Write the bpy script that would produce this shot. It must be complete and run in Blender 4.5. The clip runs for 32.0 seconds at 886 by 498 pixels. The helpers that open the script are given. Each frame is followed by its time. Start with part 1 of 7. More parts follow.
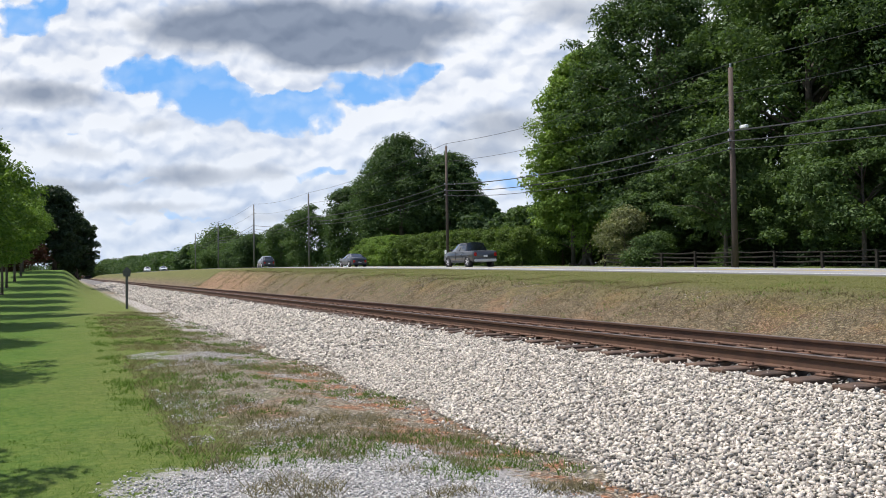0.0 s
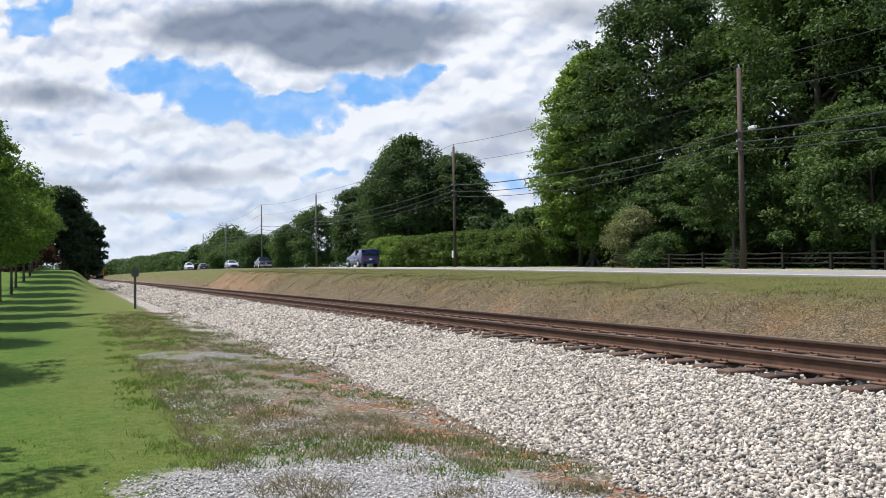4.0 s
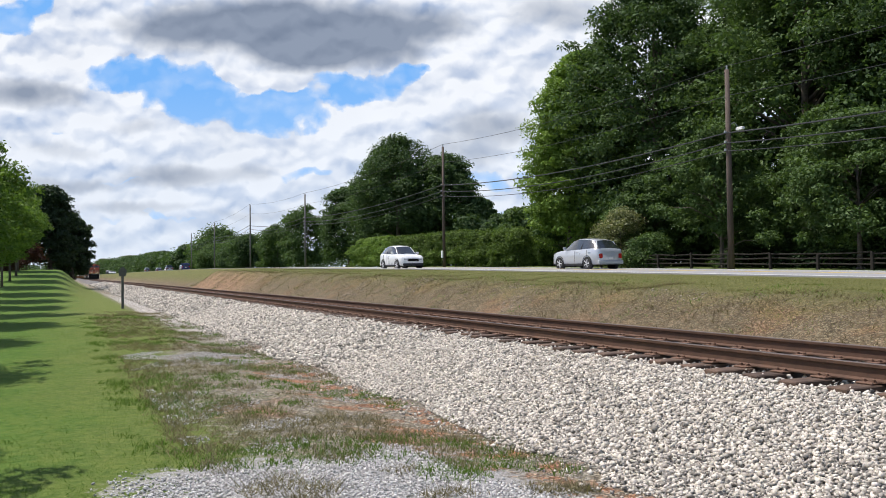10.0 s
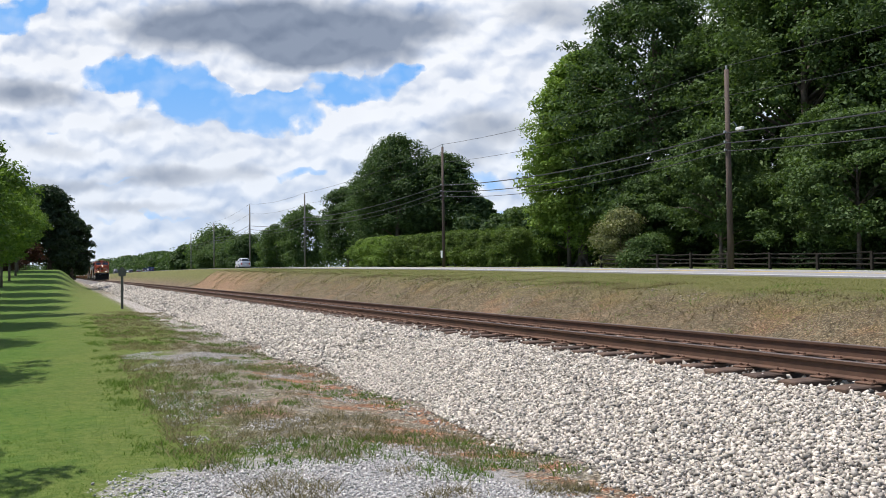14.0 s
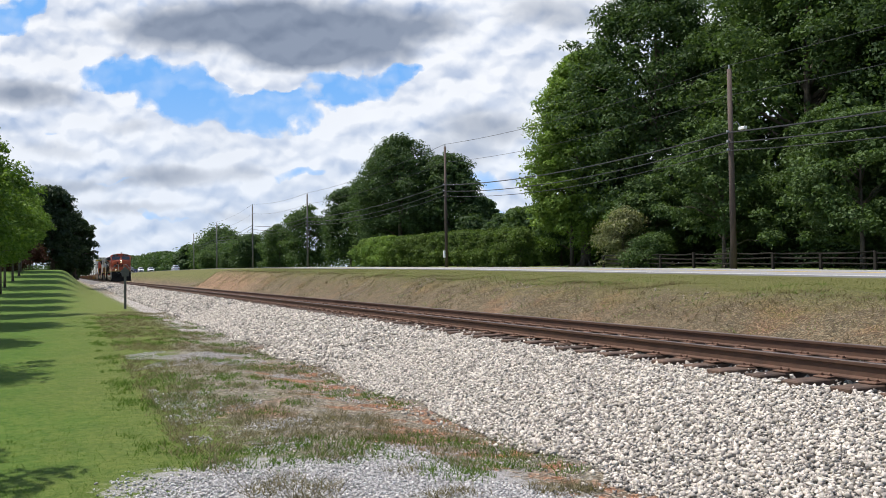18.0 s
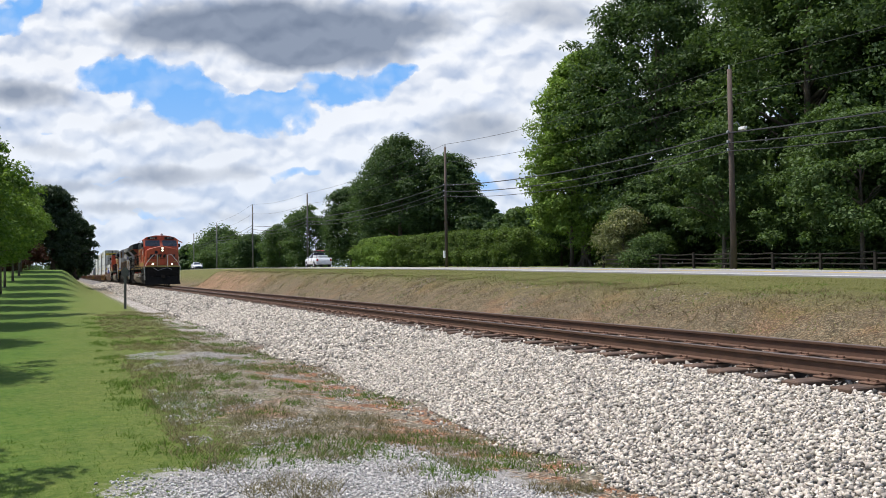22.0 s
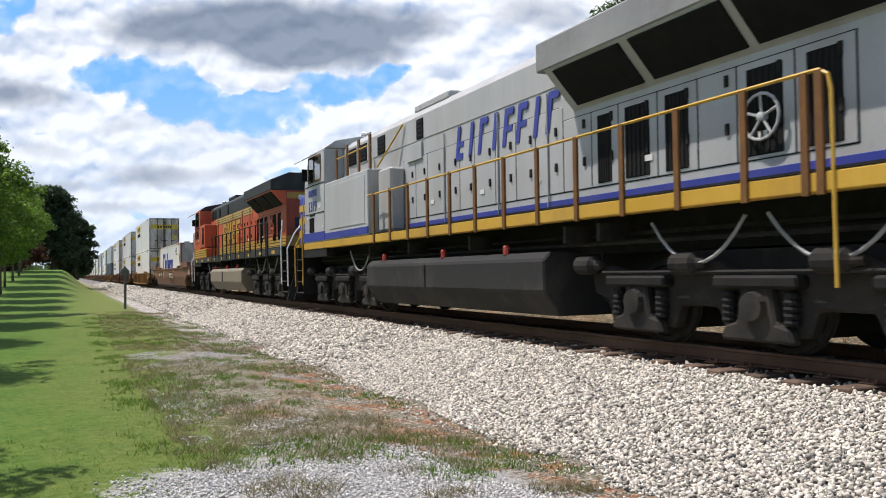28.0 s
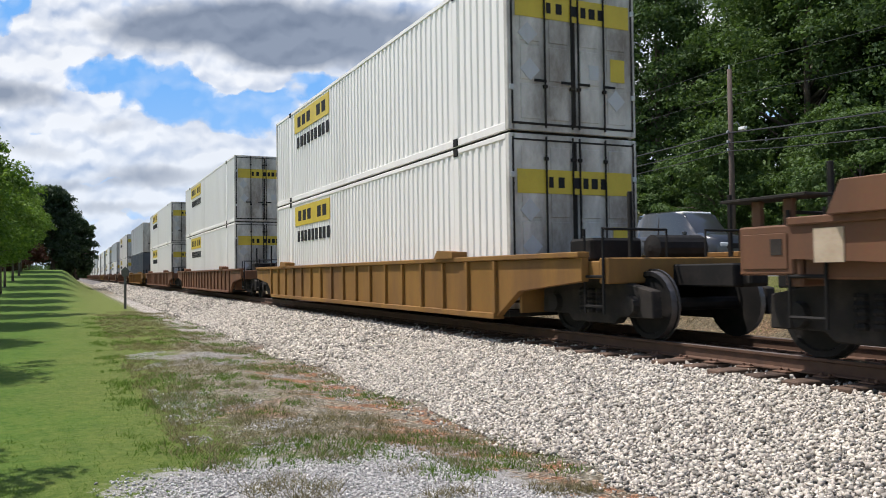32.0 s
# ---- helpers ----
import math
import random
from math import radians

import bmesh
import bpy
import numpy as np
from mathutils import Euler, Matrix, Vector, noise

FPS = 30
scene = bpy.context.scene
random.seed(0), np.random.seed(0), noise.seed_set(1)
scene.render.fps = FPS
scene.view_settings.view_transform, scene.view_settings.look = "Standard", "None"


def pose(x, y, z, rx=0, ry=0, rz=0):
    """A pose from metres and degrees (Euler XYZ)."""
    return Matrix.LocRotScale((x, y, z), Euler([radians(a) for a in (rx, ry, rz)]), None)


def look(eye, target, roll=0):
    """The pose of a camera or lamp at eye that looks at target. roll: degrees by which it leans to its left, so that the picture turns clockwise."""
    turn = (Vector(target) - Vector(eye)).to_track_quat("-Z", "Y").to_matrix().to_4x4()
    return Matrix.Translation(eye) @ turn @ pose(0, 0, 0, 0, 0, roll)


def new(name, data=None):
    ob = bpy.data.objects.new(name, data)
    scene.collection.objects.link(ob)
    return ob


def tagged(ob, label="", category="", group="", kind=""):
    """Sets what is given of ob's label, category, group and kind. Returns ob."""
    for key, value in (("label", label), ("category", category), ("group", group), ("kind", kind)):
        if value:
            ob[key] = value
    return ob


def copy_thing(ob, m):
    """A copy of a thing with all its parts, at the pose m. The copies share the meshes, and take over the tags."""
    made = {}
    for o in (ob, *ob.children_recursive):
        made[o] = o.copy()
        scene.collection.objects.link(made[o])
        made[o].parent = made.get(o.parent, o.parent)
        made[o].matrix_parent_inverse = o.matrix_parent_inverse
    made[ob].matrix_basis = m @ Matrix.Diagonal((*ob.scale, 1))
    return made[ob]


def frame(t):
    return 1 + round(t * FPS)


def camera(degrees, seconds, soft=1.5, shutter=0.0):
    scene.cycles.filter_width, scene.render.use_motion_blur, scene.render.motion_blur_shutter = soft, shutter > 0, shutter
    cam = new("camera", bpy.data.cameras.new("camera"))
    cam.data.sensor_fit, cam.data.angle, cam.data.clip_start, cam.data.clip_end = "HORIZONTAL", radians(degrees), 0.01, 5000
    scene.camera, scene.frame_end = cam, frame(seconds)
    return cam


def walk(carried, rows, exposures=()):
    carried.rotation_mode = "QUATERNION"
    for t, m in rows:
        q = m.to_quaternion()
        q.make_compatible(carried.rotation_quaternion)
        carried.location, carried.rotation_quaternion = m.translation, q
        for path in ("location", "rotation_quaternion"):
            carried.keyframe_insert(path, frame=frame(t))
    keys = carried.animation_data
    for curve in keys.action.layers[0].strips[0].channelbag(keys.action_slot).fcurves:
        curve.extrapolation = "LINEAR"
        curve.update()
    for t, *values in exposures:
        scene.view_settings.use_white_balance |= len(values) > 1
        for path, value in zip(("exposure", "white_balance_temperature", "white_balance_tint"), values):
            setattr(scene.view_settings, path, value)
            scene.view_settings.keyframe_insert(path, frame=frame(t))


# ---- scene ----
# camera: hand-set tripod, small turns at the start; x across the track, y along it, z = 0 on the rail heads
EYE = (0.0, 0.0, 0.94)
cam = camera(57.93, 32.0, soft=0.9, shutter=0.06)
TURNS = [
    (0.0, 24.948, 1.579, -0.925), (0.5, 24.812, 1.461, -1.019), (1.0, 24.510, 1.478, -0.917),
    (1.5, 24.500, 1.676, -0.877), (2.0, 24.465, 1.600, -0.800), (2.5, 24.403, 1.555, -0.893),
    (3.0, 24.430, 1.580, -0.809), (3.5, 24.431, 1.640, -0.808), (5.5, 24.431, 1.640, -0.808),
    (6.5, 24.431, 1.640, -0.808), (7.0, 24.426, 1.640, -0.797), (7.5, 24.729, 1.610, -0.866),
    (8.0, 24.985, 1.633, -0.763), (8.5, 25.040, 1.632, -0.760), (9.0, 25.097, 1.631, -0.758),
    (9.5, 25.152, 1.631, -0.754), (10.0, 25.205, 1.630, -0.750), (10.5, 25.239, 1.631, -0.763),
    (14.5, 25.232, 1.630, -0.754), (16.5, 25.117, 1.587, -0.881), (17.0, 25.094, 1.567, -0.744),
    (17.5, 25.074, 1.512, -0.861), (18.0, 25.046, 1.624, -0.797), (18.5, 25.044, 1.633, -0.768),
    (31.5, 25.044, 1.633, -0.768), (32.0, 25.044, 1.633, -0.768),
]


def heading(yaw, pitch, roll):
    a, b = radians(yaw), radians(pitch)
    aim = (EYE[0] + math.sin(a) * math.cos(b), EYE[1] + math.cos(a) * math.cos(b), EYE[2] + math.sin(b))
    return look(EYE, aim, roll)


walk(cam, [(t, heading(a, b, c)) for t, a, b, c in TURNS], exposures=[(0.0, 0.0, 6500, 13.5), (25.5, 0.0, 6500, 13.5), (27.2, 0.14, 6500, 13.5), (29.3, 0.16, 6500, 13.5), (31.0, 0.02, 6500, 13.5), (32.0, 0.0, 6500, 13.5)])

# ---- light ----
SUN = Vector((-0.33, 0.29, 0.90)).normalized()
world = bpy.data.worlds.new("sky")
scene.world = world
world.use_nodes = True
wn = world.node_tree.nodes
sky = wn.new("ShaderNodeTexSky")
sky.sky_type, sky.sun_disc = "NISHITA", False
sky.sun_elevation = math.asin(SUN.z)
sky.sun_rotation = math.atan2(SUN.x, SUN.y)
sky.air_density, sky.dust_density = 1.1, 1.2
world.node_tree.links.new(sky.outputs["Color"], wn["Background"].inputs["Color"])
wn["Background"].inputs["Strength"].default_value = 0.15
sun = new("sun", bpy.data.lights.new("sun", "SUN"))
sun.data.energy, sun.data.angle, sun.data.color = 4.8, radians(0.6), (1.0, 0.96, 0.9)
sun.matrix_world = look(SUN * 100, (0, 0, 0))
# ---- materials ----
def nodes_of(m):
    m.use_nodes = True
    t = m.node_tree
    return t, t.nodes, t.links, t.nodes["Principled BSDF"]


def noise_node(nt, scale, detail=4.0, rough=0.55, vec=None):
    n = nt.nodes.new("ShaderNodeTexNoise")
    n.inputs["Scale"].default_value, n.inputs["Detail"].default_value = scale, detail
    n.inputs["Roughness"].default_value = rough
    if vec is not None:
        nt.links.new(vec, n.inputs["Vector"])
    return n


def ramp_node(nt, fac, stops):
    r = nt.nodes.new("ShaderNodeValToRGB")
    e = r.color_ramp.elements
    while len(e) < len(stops):
        e.new(0.5)
    for el, (p, c) in zip(e, stops):
        el.position, el.color = p, (*c, 1.0) if len(c) == 3 else c
    nt.links.new(fac, r.inputs["Fac"])
    return r


def mix_node(nt, fac, a, b, mode="MIX"):
    m = nt.nodes.new("ShaderNodeMix")
    m.data_type, m.blend_type = "RGBA", mode
    for sock, v in ((m.inputs[0], fac), (m.inputs[6], a), (m.inputs[7], b)):
        if isinstance(v, bpy.types.NodeSocket):
            nt.links.new(v, sock)
        elif isinstance(v, (int, float)):
            sock.default_value = v
        else:
            sock.default_value = (*v, 1.0)
    return m.outputs[2]


def math_node(nt, op, a, b=0.0, c=None, clamp=False):
    m = nt.nodes.new("ShaderNodeMath")
    m.operation, m.use_clamp = op, clamp
    for sock, v in zip(m.inputs, (a, b, c)):
        if isinstance(v, bpy.types.NodeSocket):
            nt.links.new(v, sock)
        elif v is not None:
            sock.default_value = v
    return m.outputs[0]


def coords(nt, which="Object"):
    return nt.nodes.new("ShaderNodeTexCoord").outputs[which]


def surface(name, c1, c2, rough=0.7, metal=0.0, scale=3.0, fine=40.0, bump=0.15, dist=0.01, dirt=None, dirt_amount=0.4, streak=1.0, island=0.0, rnd=0.0, coat=0.0, spec=0.5, dirt_at=0.5):
    """Painted, rusty or mineral surface: two colours mixed by coarse and fine noise, dirt in patches, bump."""
    m = bpy.data.materials.new(name)
    nt, n, l, p = nodes_of(m)
    vec = coords(nt)
    mp = n.new("ShaderNodeMapping")
    mp.inputs["Scale"].default_value = (1, 1, streak)
    l.new(vec, mp.inputs["Vector"])
    a = noise_node(nt, scale, 5.0, 0.6, mp.outputs[0])
    b = noise_node(nt, fine, 3.0, 0.6, vec)
    col = mix_node(nt, ramp_node(nt, a.outputs["Fac"], [(0.3, (0, 0, 0)), (0.7, (1, 1, 1))]).outputs[0], c1, c2)
    col = mix_node(nt, 0.22, col, b.outputs["Color"], "SOFT_LIGHT")
    if dirt is not None:
        d = noise_node(nt, scale * 0.6, 8.0, 0.68, mp.outputs[0])
        f = ramp_node(nt, d.outputs["Fac"], [(dirt_at, (0, 0, 0)), (dirt_at + 0.22, (1, 1, 1))])
        col = mix_node(nt, math_node(nt, "MULTIPLY", f.outputs[0], dirt_amount), col, dirt)
    if island or rnd:
        src = n.new("ShaderNodeNewGeometry").outputs["Random Per Island"] if island else n.new("ShaderNodeObjectInfo").outputs["Random"]
        k = island or rnd
        v = math_node(nt, "MULTIPLY_ADD", src, 2 * k, 1 - k)
        col = mix_node(nt, 1.0, col, v, "MULTIPLY")
    l.new(col, p.inputs["Base Color"])
    p.inputs["Metallic"].default_value = metal
    p.inputs["Specular IOR Level"].default_value = spec
    rr = math_node(nt, "MULTIPLY_ADD", a.outputs["Fac"], 0.3, rough - 0.15, clamp=True)
    l.new(rr, p.inputs["Roughness"])
    if coat:
        p.inputs["Coat Weight"].default_value = coat
        p.inputs["Coat Roughness"].default_value = 0.08
    if bump:
        bp = n.new("ShaderNodeBump")
        bp.inputs["Strength"].default_value, bp.inputs["Distance"].default_value = bump, dist
        l.new(b.outputs["Fac"], bp.inputs["Height"])
        l.new(bp.outputs[0], p.inputs["Normal"])
    return m


def glow(name, color, strength):
    m = bpy.data.materials.new(name)
    nt, n, l, p = nodes_of(m)
    p.inputs["Base Color"].default_value = (*color, 1)
    p.inputs["Emission Color"].default_value = (*color, 1)
    p.inputs["Emission Strength"].default_value = strength
    return m


def leaves(name, dark, light):
    m = bpy.data.materials.new(name)
    nt, n, l, p = nodes_of(m)
    g = n.new("ShaderNodeNewGeometry")
    big = noise_node(nt, 0.35, 3.0, 0.6, coords(nt))
    f = math_node(nt, "MULTIPLY_ADD", g.outputs["Random Per Island"], 0.6, math_node(nt, "MULTIPLY", big.outputs["Fac"], 0.5))
    col = mix_node(nt, f, dark, light)
    l.new(col, p.inputs["Base Color"])
    p.inputs["Roughness"].default_value = 0.6
    p.inputs["Specular IOR Level"].default_value = 0.15
    tr = n.new("ShaderNodeBsdfTranslucent")
    l.new(mix_node(nt, 1.0, col, (1.0, 1.12, 0.5), "MULTIPLY"), tr.inputs["Color"])
    mx = n.new("ShaderNodeMixShader")
    mx.inputs[0].default_value = 0.33
    l.new(p.outputs[0], mx.inputs[1])
    l.new(tr.outputs[0], mx.inputs[2])
    l.new(mx.outputs[0], n["Material Output"].inputs["Surface"])
    return m


M = {}
M["rail_side"] = surface("rail_rust", (0.08, 0.042, 0.027), (0.14, 0.075, 0.045), 0.8, 0.1, 4, 60, 0.2)
M["rail_top"] = surface("rail_head_worn", (0.075, 0.057, 0.05), (0.125, 0.098, 0.086), 0.6, 0.35, 5, 80, 0.05)
M["tie"] = surface("creosote_timber", (0.06, 0.037, 0.025), (0.135, 0.085, 0.056), 0.85, 0, 6, 70, 0.4, 0.01, rnd=0.3)
M["plate"] = surface("rusty_plate", (0.13, 0.07, 0.045), (0.2, 0.115, 0.075), 0.8, 0.2, 9, 60, 0.2)
M["ballast"] = surface("granite_ballast", (0.4, 0.36, 0.3), (0.57, 0.52, 0.445), 0.85, 0, 9, 60, 0.35, 0.006, island=0.6)
M["dull_stone"] = surface("dusty_brown_stone", (0.2, 0.165, 0.125), (0.36, 0.31, 0.25), 0.9, 0, 9, 60, 0.35, 0.006, island=0.5)
M["pea_gravel"] = surface("fine_gravel", (0.4, 0.385, 0.36), (0.56, 0.54, 0.51), 0.85, 0, 20, 90, 0.3, 0.004, island=0.4)
M["asphalt"] = surface("road_asphalt", (0.25, 0.25, 0.247), (0.33, 0.325, 0.318), 0.85, 0, 0.8, 60, 0.25, 0.006)
M["line_white"] = surface("road_paint_white", (0.7, 0.7, 0.68), (0.8, 0.8, 0.78), 0.7, 0, 3, 50, 0.1)
M["line_yellow"] = surface("road_paint_yellow", (0.6, 0.42, 0.05), (0.7, 0.5, 0.1), 0.7, 0, 3, 50, 0.1)
M["bark"] = surface("bark", (0.07, 0.055, 0.045), (0.16, 0.13, 0.105), 0.9, 0, 6, 30, 0.6, 0.03)
M["pole"] = surface("weathered_pole", (0.065, 0.046, 0.037), (0.125, 0.092, 0.072), 0.85, 0, 3, 40, 0.4, 0.01, streak=0.15)
M["pole_grey"] = surface("grey_pole", (0.12, 0.112, 0.1), (0.19, 0.18, 0.165), 0.85, 0, 3, 40, 0.4, 0.01, streak=0.15)
M["wire"] = surface("cable_black", (0.03, 0.03, 0.032), (0.05, 0.05, 0.052), 0.6, 0, 3, 10, 0)
# grey timber taken nearly to black: the trees' shade is in the colour
M["fence"] = surface("grey_split_rail_in_shade", (0.02, 0.017, 0.014), (0.042, 0.036, 0.03), 0.9, 0, 5, 50, 0.5, 0.01, streak=0.3, spec=0.2)
M["galv"] = surface("galvanised_steel", (0.33, 0.34, 0.34), (0.46, 0.47, 0.47), 0.5, 0.6, 8, 60, 0.1)
M["white_box"] = surface("white_enamel", (0.75, 0.75, 0.74), (0.82, 0.82, 0.8), 0.5, 0, 5, 50, 0.05)
M["leaf_deep"] = leaves("leaf_deep_green", (0.028, 0.056, 0.025), (0.11, 0.17, 0.066))
M["leaf_mid"] = leaves("leaf_mid_green", (0.034, 0.066, 0.025), (0.135, 0.205, 0.07))
M["leaf_bright"] = leaves("leaf_bright_green", (0.085, 0.15, 0.03), (0.26, 0.37, 0.09))
M["leaf_lawn"] = leaves("leaf_lawn_green", (0.036, 0.082, 0.016), (0.21, 0.32, 0.062))
M["leaf_dark"] = leaves("leaf_conifer_dark", (0.026, 0.044, 0.027), (0.075, 0.11, 0.06))
M["leaf_grey"] = leaves("leaf_grey_blossom", (0.07, 0.1, 0.036), (0.4, 0.39, 0.22))
M["leaf_hedge"] = leaves("leaf_hedge_olive", (0.04, 0.075, 0.018), (0.165, 0.235, 0.056))
M["leaf_red"] = leaves("leaf_copper", (0.045, 0.022, 0.018), (0.1, 0.04, 0.03))
M["blade"] = leaves("grass_blade", (0.055, 0.122, 0.015), (0.155, 0.238, 0.043))
M["weed"] = leaves("dry_weed", (0.066, 0.054, 0.034), (0.31, 0.265, 0.17))
M["verge"] = leaves("verge_olive_blade", (0.09, 0.105, 0.026), (0.21, 0.205, 0.07))
M["straw"] = leaves("bank_straw", (0.05, 0.037, 0.024), (0.25, 0.195, 0.125))
M["black"] = surface("sooty_black", (0.008, 0.0078, 0.0075), (0.018, 0.0165, 0.015), 0.75, 0, 4, 40, 0.15, dirt=(0.04, 0.033, 0.027), dirt_amount=0.5, spec=0.2)
M["truck"] = surface("dusty_truck_grey", (0.016, 0.015, 0.0135), (0.034, 0.03, 0.026), 0.85, 0, 3, 40, 0.25, dirt=(0.085, 0.068, 0.053), dirt_amount=0.5, spec=0.2)
M["steel"] = surface("wheel_tread_steel", (0.09, 0.08, 0.075), (0.17, 0.16, 0.15), 0.45, 0.6, 5, 50, 0.05)
M["glass"] = surface("tinted_glass", (0.015, 0.018, 0.02), (0.03, 0.035, 0.038), 0.15, 0, 1, 10, 0, coat=1.0)
M["grille"] = surface("dark_grille", (0.008, 0.0078, 0.0075), (0.016, 0.015, 0.0145), 0.8, 0, 5, 50, 0.1, spec=0.15)
M["orange"] = surface("weathered_orange_paint", (0.46, 0.062, 0.018), (0.56, 0.1, 0.03), 0.5, 0, 1.2, 30, 0.04, dirt=(0.19, 0.075, 0.045), dirt_amount=0.6, streak=0.2, coat=0.05, dirt_at=0.46)
M["orange_worn"] = surface("sun_worn_orange_paint", (0.4, 0.075, 0.024), (0.5, 0.105, 0.035), 0.55, 0, 1.2, 30, 0.04, dirt=(0.17, 0.085, 0.05), dirt_amount=0.75, streak=0.2, dirt_at=0.42)
# soot plus the unlit hood end's shade, both put into this orange
M["orange_soot_shade"] = surface("sooted_shaded_orange_paint", (0.24, 0.036, 0.016), (0.35, 0.06, 0.025), 0.6, 0, 1.4, 30, 0.04, dirt=(0.06, 0.032, 0.022), dirt_amount=0.75, streak=0.4, dirt_at=0.42)
M["post_dull"] = surface("dull_grey_post", (0.08, 0.083, 0.075), (0.14, 0.143, 0.13), 0.8, 0, 6, 50, 0.1)
M["yellow_worn"] = surface("dirty_yellow_paint", (0.3, 0.17, 0.025), (0.4, 0.24, 0.04), 0.6, 0, 1.5, 30, 0.04, dirt=(0.14, 0.09, 0.05), dirt_amount=0.7, streak=0.25, dirt_at=0.42)
M["yellow"] = surface("weathered_yellow_paint", (0.46, 0.26, 0.02), (0.54, 0.32, 0.04), 0.5, 0, 1.5, 30, 0.04, dirt=(0.2, 0.13, 0.06), dirt_amount=0.45, streak=0.25)
M["cream"] = surface("faded_gold_paint", (0.4, 0.28, 0.07), (0.48, 0.35, 0.11), 0.5, 0, 1.5, 30, 0.04, dirt=(0.2, 0.13, 0.06), dirt_amount=0.45)
M["green_dark"] = surface("dark_green_black_paint", (0.016, 0.0185, 0.019), (0.034, 0.037, 0.038), 0.65, 0, 2, 30, 0.05, dirt=(0.075, 0.068, 0.058), dirt_amount=0.4, streak=0.3, spec=0.3)
M["silver"] = surface("light_grey_paint", (0.34, 0.338, 0.332), (0.42, 0.418, 0.41), 0.55, 0, 1.2, 30, 0.04, dirt=(0.27, 0.225, 0.19), dirt_amount=0.5, streak=0.15)
M["silver_dark"] = surface("darker_grey_paint", (0.2, 0.198, 0.192), (0.27, 0.265, 0.256), 0.6, 0, 1.2, 30, 0.04, dirt=(0.13, 0.115, 0.1), dirt_amount=0.6)
M["blue"] = surface("royal_blue_paint", (0.03, 0.042, 0.23), (0.045, 0.058, 0.29), 0.5, 0, 2, 30, 0.03, dirt=(0.1, 0.09, 0.12), dirt_amount=0.3, spec=0.3)
M["tank_tan"] = surface("dusty_tank_paint", (0.165, 0.134, 0.092), (0.225, 0.186, 0.13), 0.7, 0, 1.5, 30, 0.08, dirt=(0.16, 0.13, 0.1), dirt_amount=0.5)
M["tank_dark"] = surface("dark_grey_tank_paint", (0.019, 0.0185, 0.0178), (0.03, 0.029, 0.0275), 0.8, 0, 1.5, 30, 0.06, dirt=(0.11, 0.095, 0.08), dirt_amount=0.35, spec=0.25)
M["post_brown"] = surface("rusty_ochre_post", (0.11, 0.05, 0.017), (0.18, 0.085, 0.026), 0.65, 0, 4, 40, 0.1, spec=0.25)
M["white_paint"] = surface("container_white", (0.86, 0.825, 0.77), (0.9, 0.87, 0.82), 0.5, 0, 1.0, 30, 0.04, dirt=(0.46, 0.41, 0.35), dirt_amount=0.5, streak=0.12, dirt_at=0.52)
M["end_grey"] = surface("grimy_container_end", (0.54, 0.51, 0.455), (0.7, 0.67, 0.61), 0.65, 0, 1.4, 30, 0.06, dirt=(0.11, 0.075, 0.05), dirt_amount=0.8, streak=0.45, dirt_at=0.46)
M["sign_yellow"] = surface("vinyl_yellow", (0.56, 0.41, 0.03), (0.64, 0.48, 0.045), 0.5, 0, 3, 30, 0.02, dirt=(0.3, 0.2, 0.05), dirt_amount=0.3)
M["ink"] = surface("black_lettering", (0.014, 0.014, 0.015), (0.026, 0.026, 0.027), 0.7, 0, 4, 40, 0.0, spec=0.2)
M["letter_white"] = surface("white_lettering", (0.6, 0.58, 0.54), (0.74, 0.72, 0.68), 0.6, 0, 4, 40, 0.0)
M["rust"] = surface("rust_streak", (0.2, 0.075, 0.03), (0.32, 0.14, 0.06), 0.85, 0, 5, 40, 0.2)
M["rust_edge"] = surface("white_paint_rusting", (0.64, 0.61, 0.56), (0.42, 0.27, 0.17), 0.8, 0, 2.6, 40, 0.1)
M["well_brown"] = surface("well_brown_paint", (0.125, 0.056, 0.028), (0.19, 0.088, 0.043), 0.7, 0, 1.0, 30, 0.06, dirt=(0.1, 0.058, 0.04), dirt_amount=0.75, streak=0.25, spec=0.3)
M["well_yellow"] = surface("well_yellow_paint", (0.205, 0.104, 0.024), (0.3, 0.158, 0.038), 0.7, 0, 1.0, 30, 0.06, dirt=(0.14, 0.07, 0.03), dirt_amount=0.85, streak=0.3, spec=0.3, dirt_at=0.43)
M["box_dark"] = surface("container_dark_blue", (0.05, 0.065, 0.085), (0.08, 0.095, 0.12), 0.55, 0, 1.0, 30, 0.05, dirt=(0.15, 0.12, 0.1), dirt_amount=0.4)
M["box_grey"] = surface("container_pale_grey", (0.45, 0.46, 0.46), (0.55, 0.56, 0.56), 0.55, 0, 1.0, 30, 0.05, dirt=(0.25, 0.2, 0.16), dirt_amount=0.5, streak=0.2)
M["rubber"] = surface("tyre_rubber", (0.018, 0.018, 0.018), (0.03, 0.03, 0.03), 0.8, 0, 10, 60, 0.1)
M["chrome"] = surface("alloy_wheel", (0.62, 0.62, 0.63), (0.72, 0.72, 0.73), 0.35, 0.3, 5, 40, 0)
M["car_white"] = surface("car_white_paint", (0.84, 0.84, 0.83), (0.88, 0.88, 0.87), 0.3, 0, 1, 20, 0, coat=0.8)
M["car_silver"] = surface("car_silver_paint", (0.5, 0.52, 0.55), (0.56, 0.58, 0.61), 0.32, 0.3, 1, 20, 0, coat=0.8)
M["car_blue"] = surface("car_navy_paint", (0.013, 0.024, 0.12), (0.018, 0.032, 0.145), 0.3, 0.2, 1, 20, 0, coat=0.8)
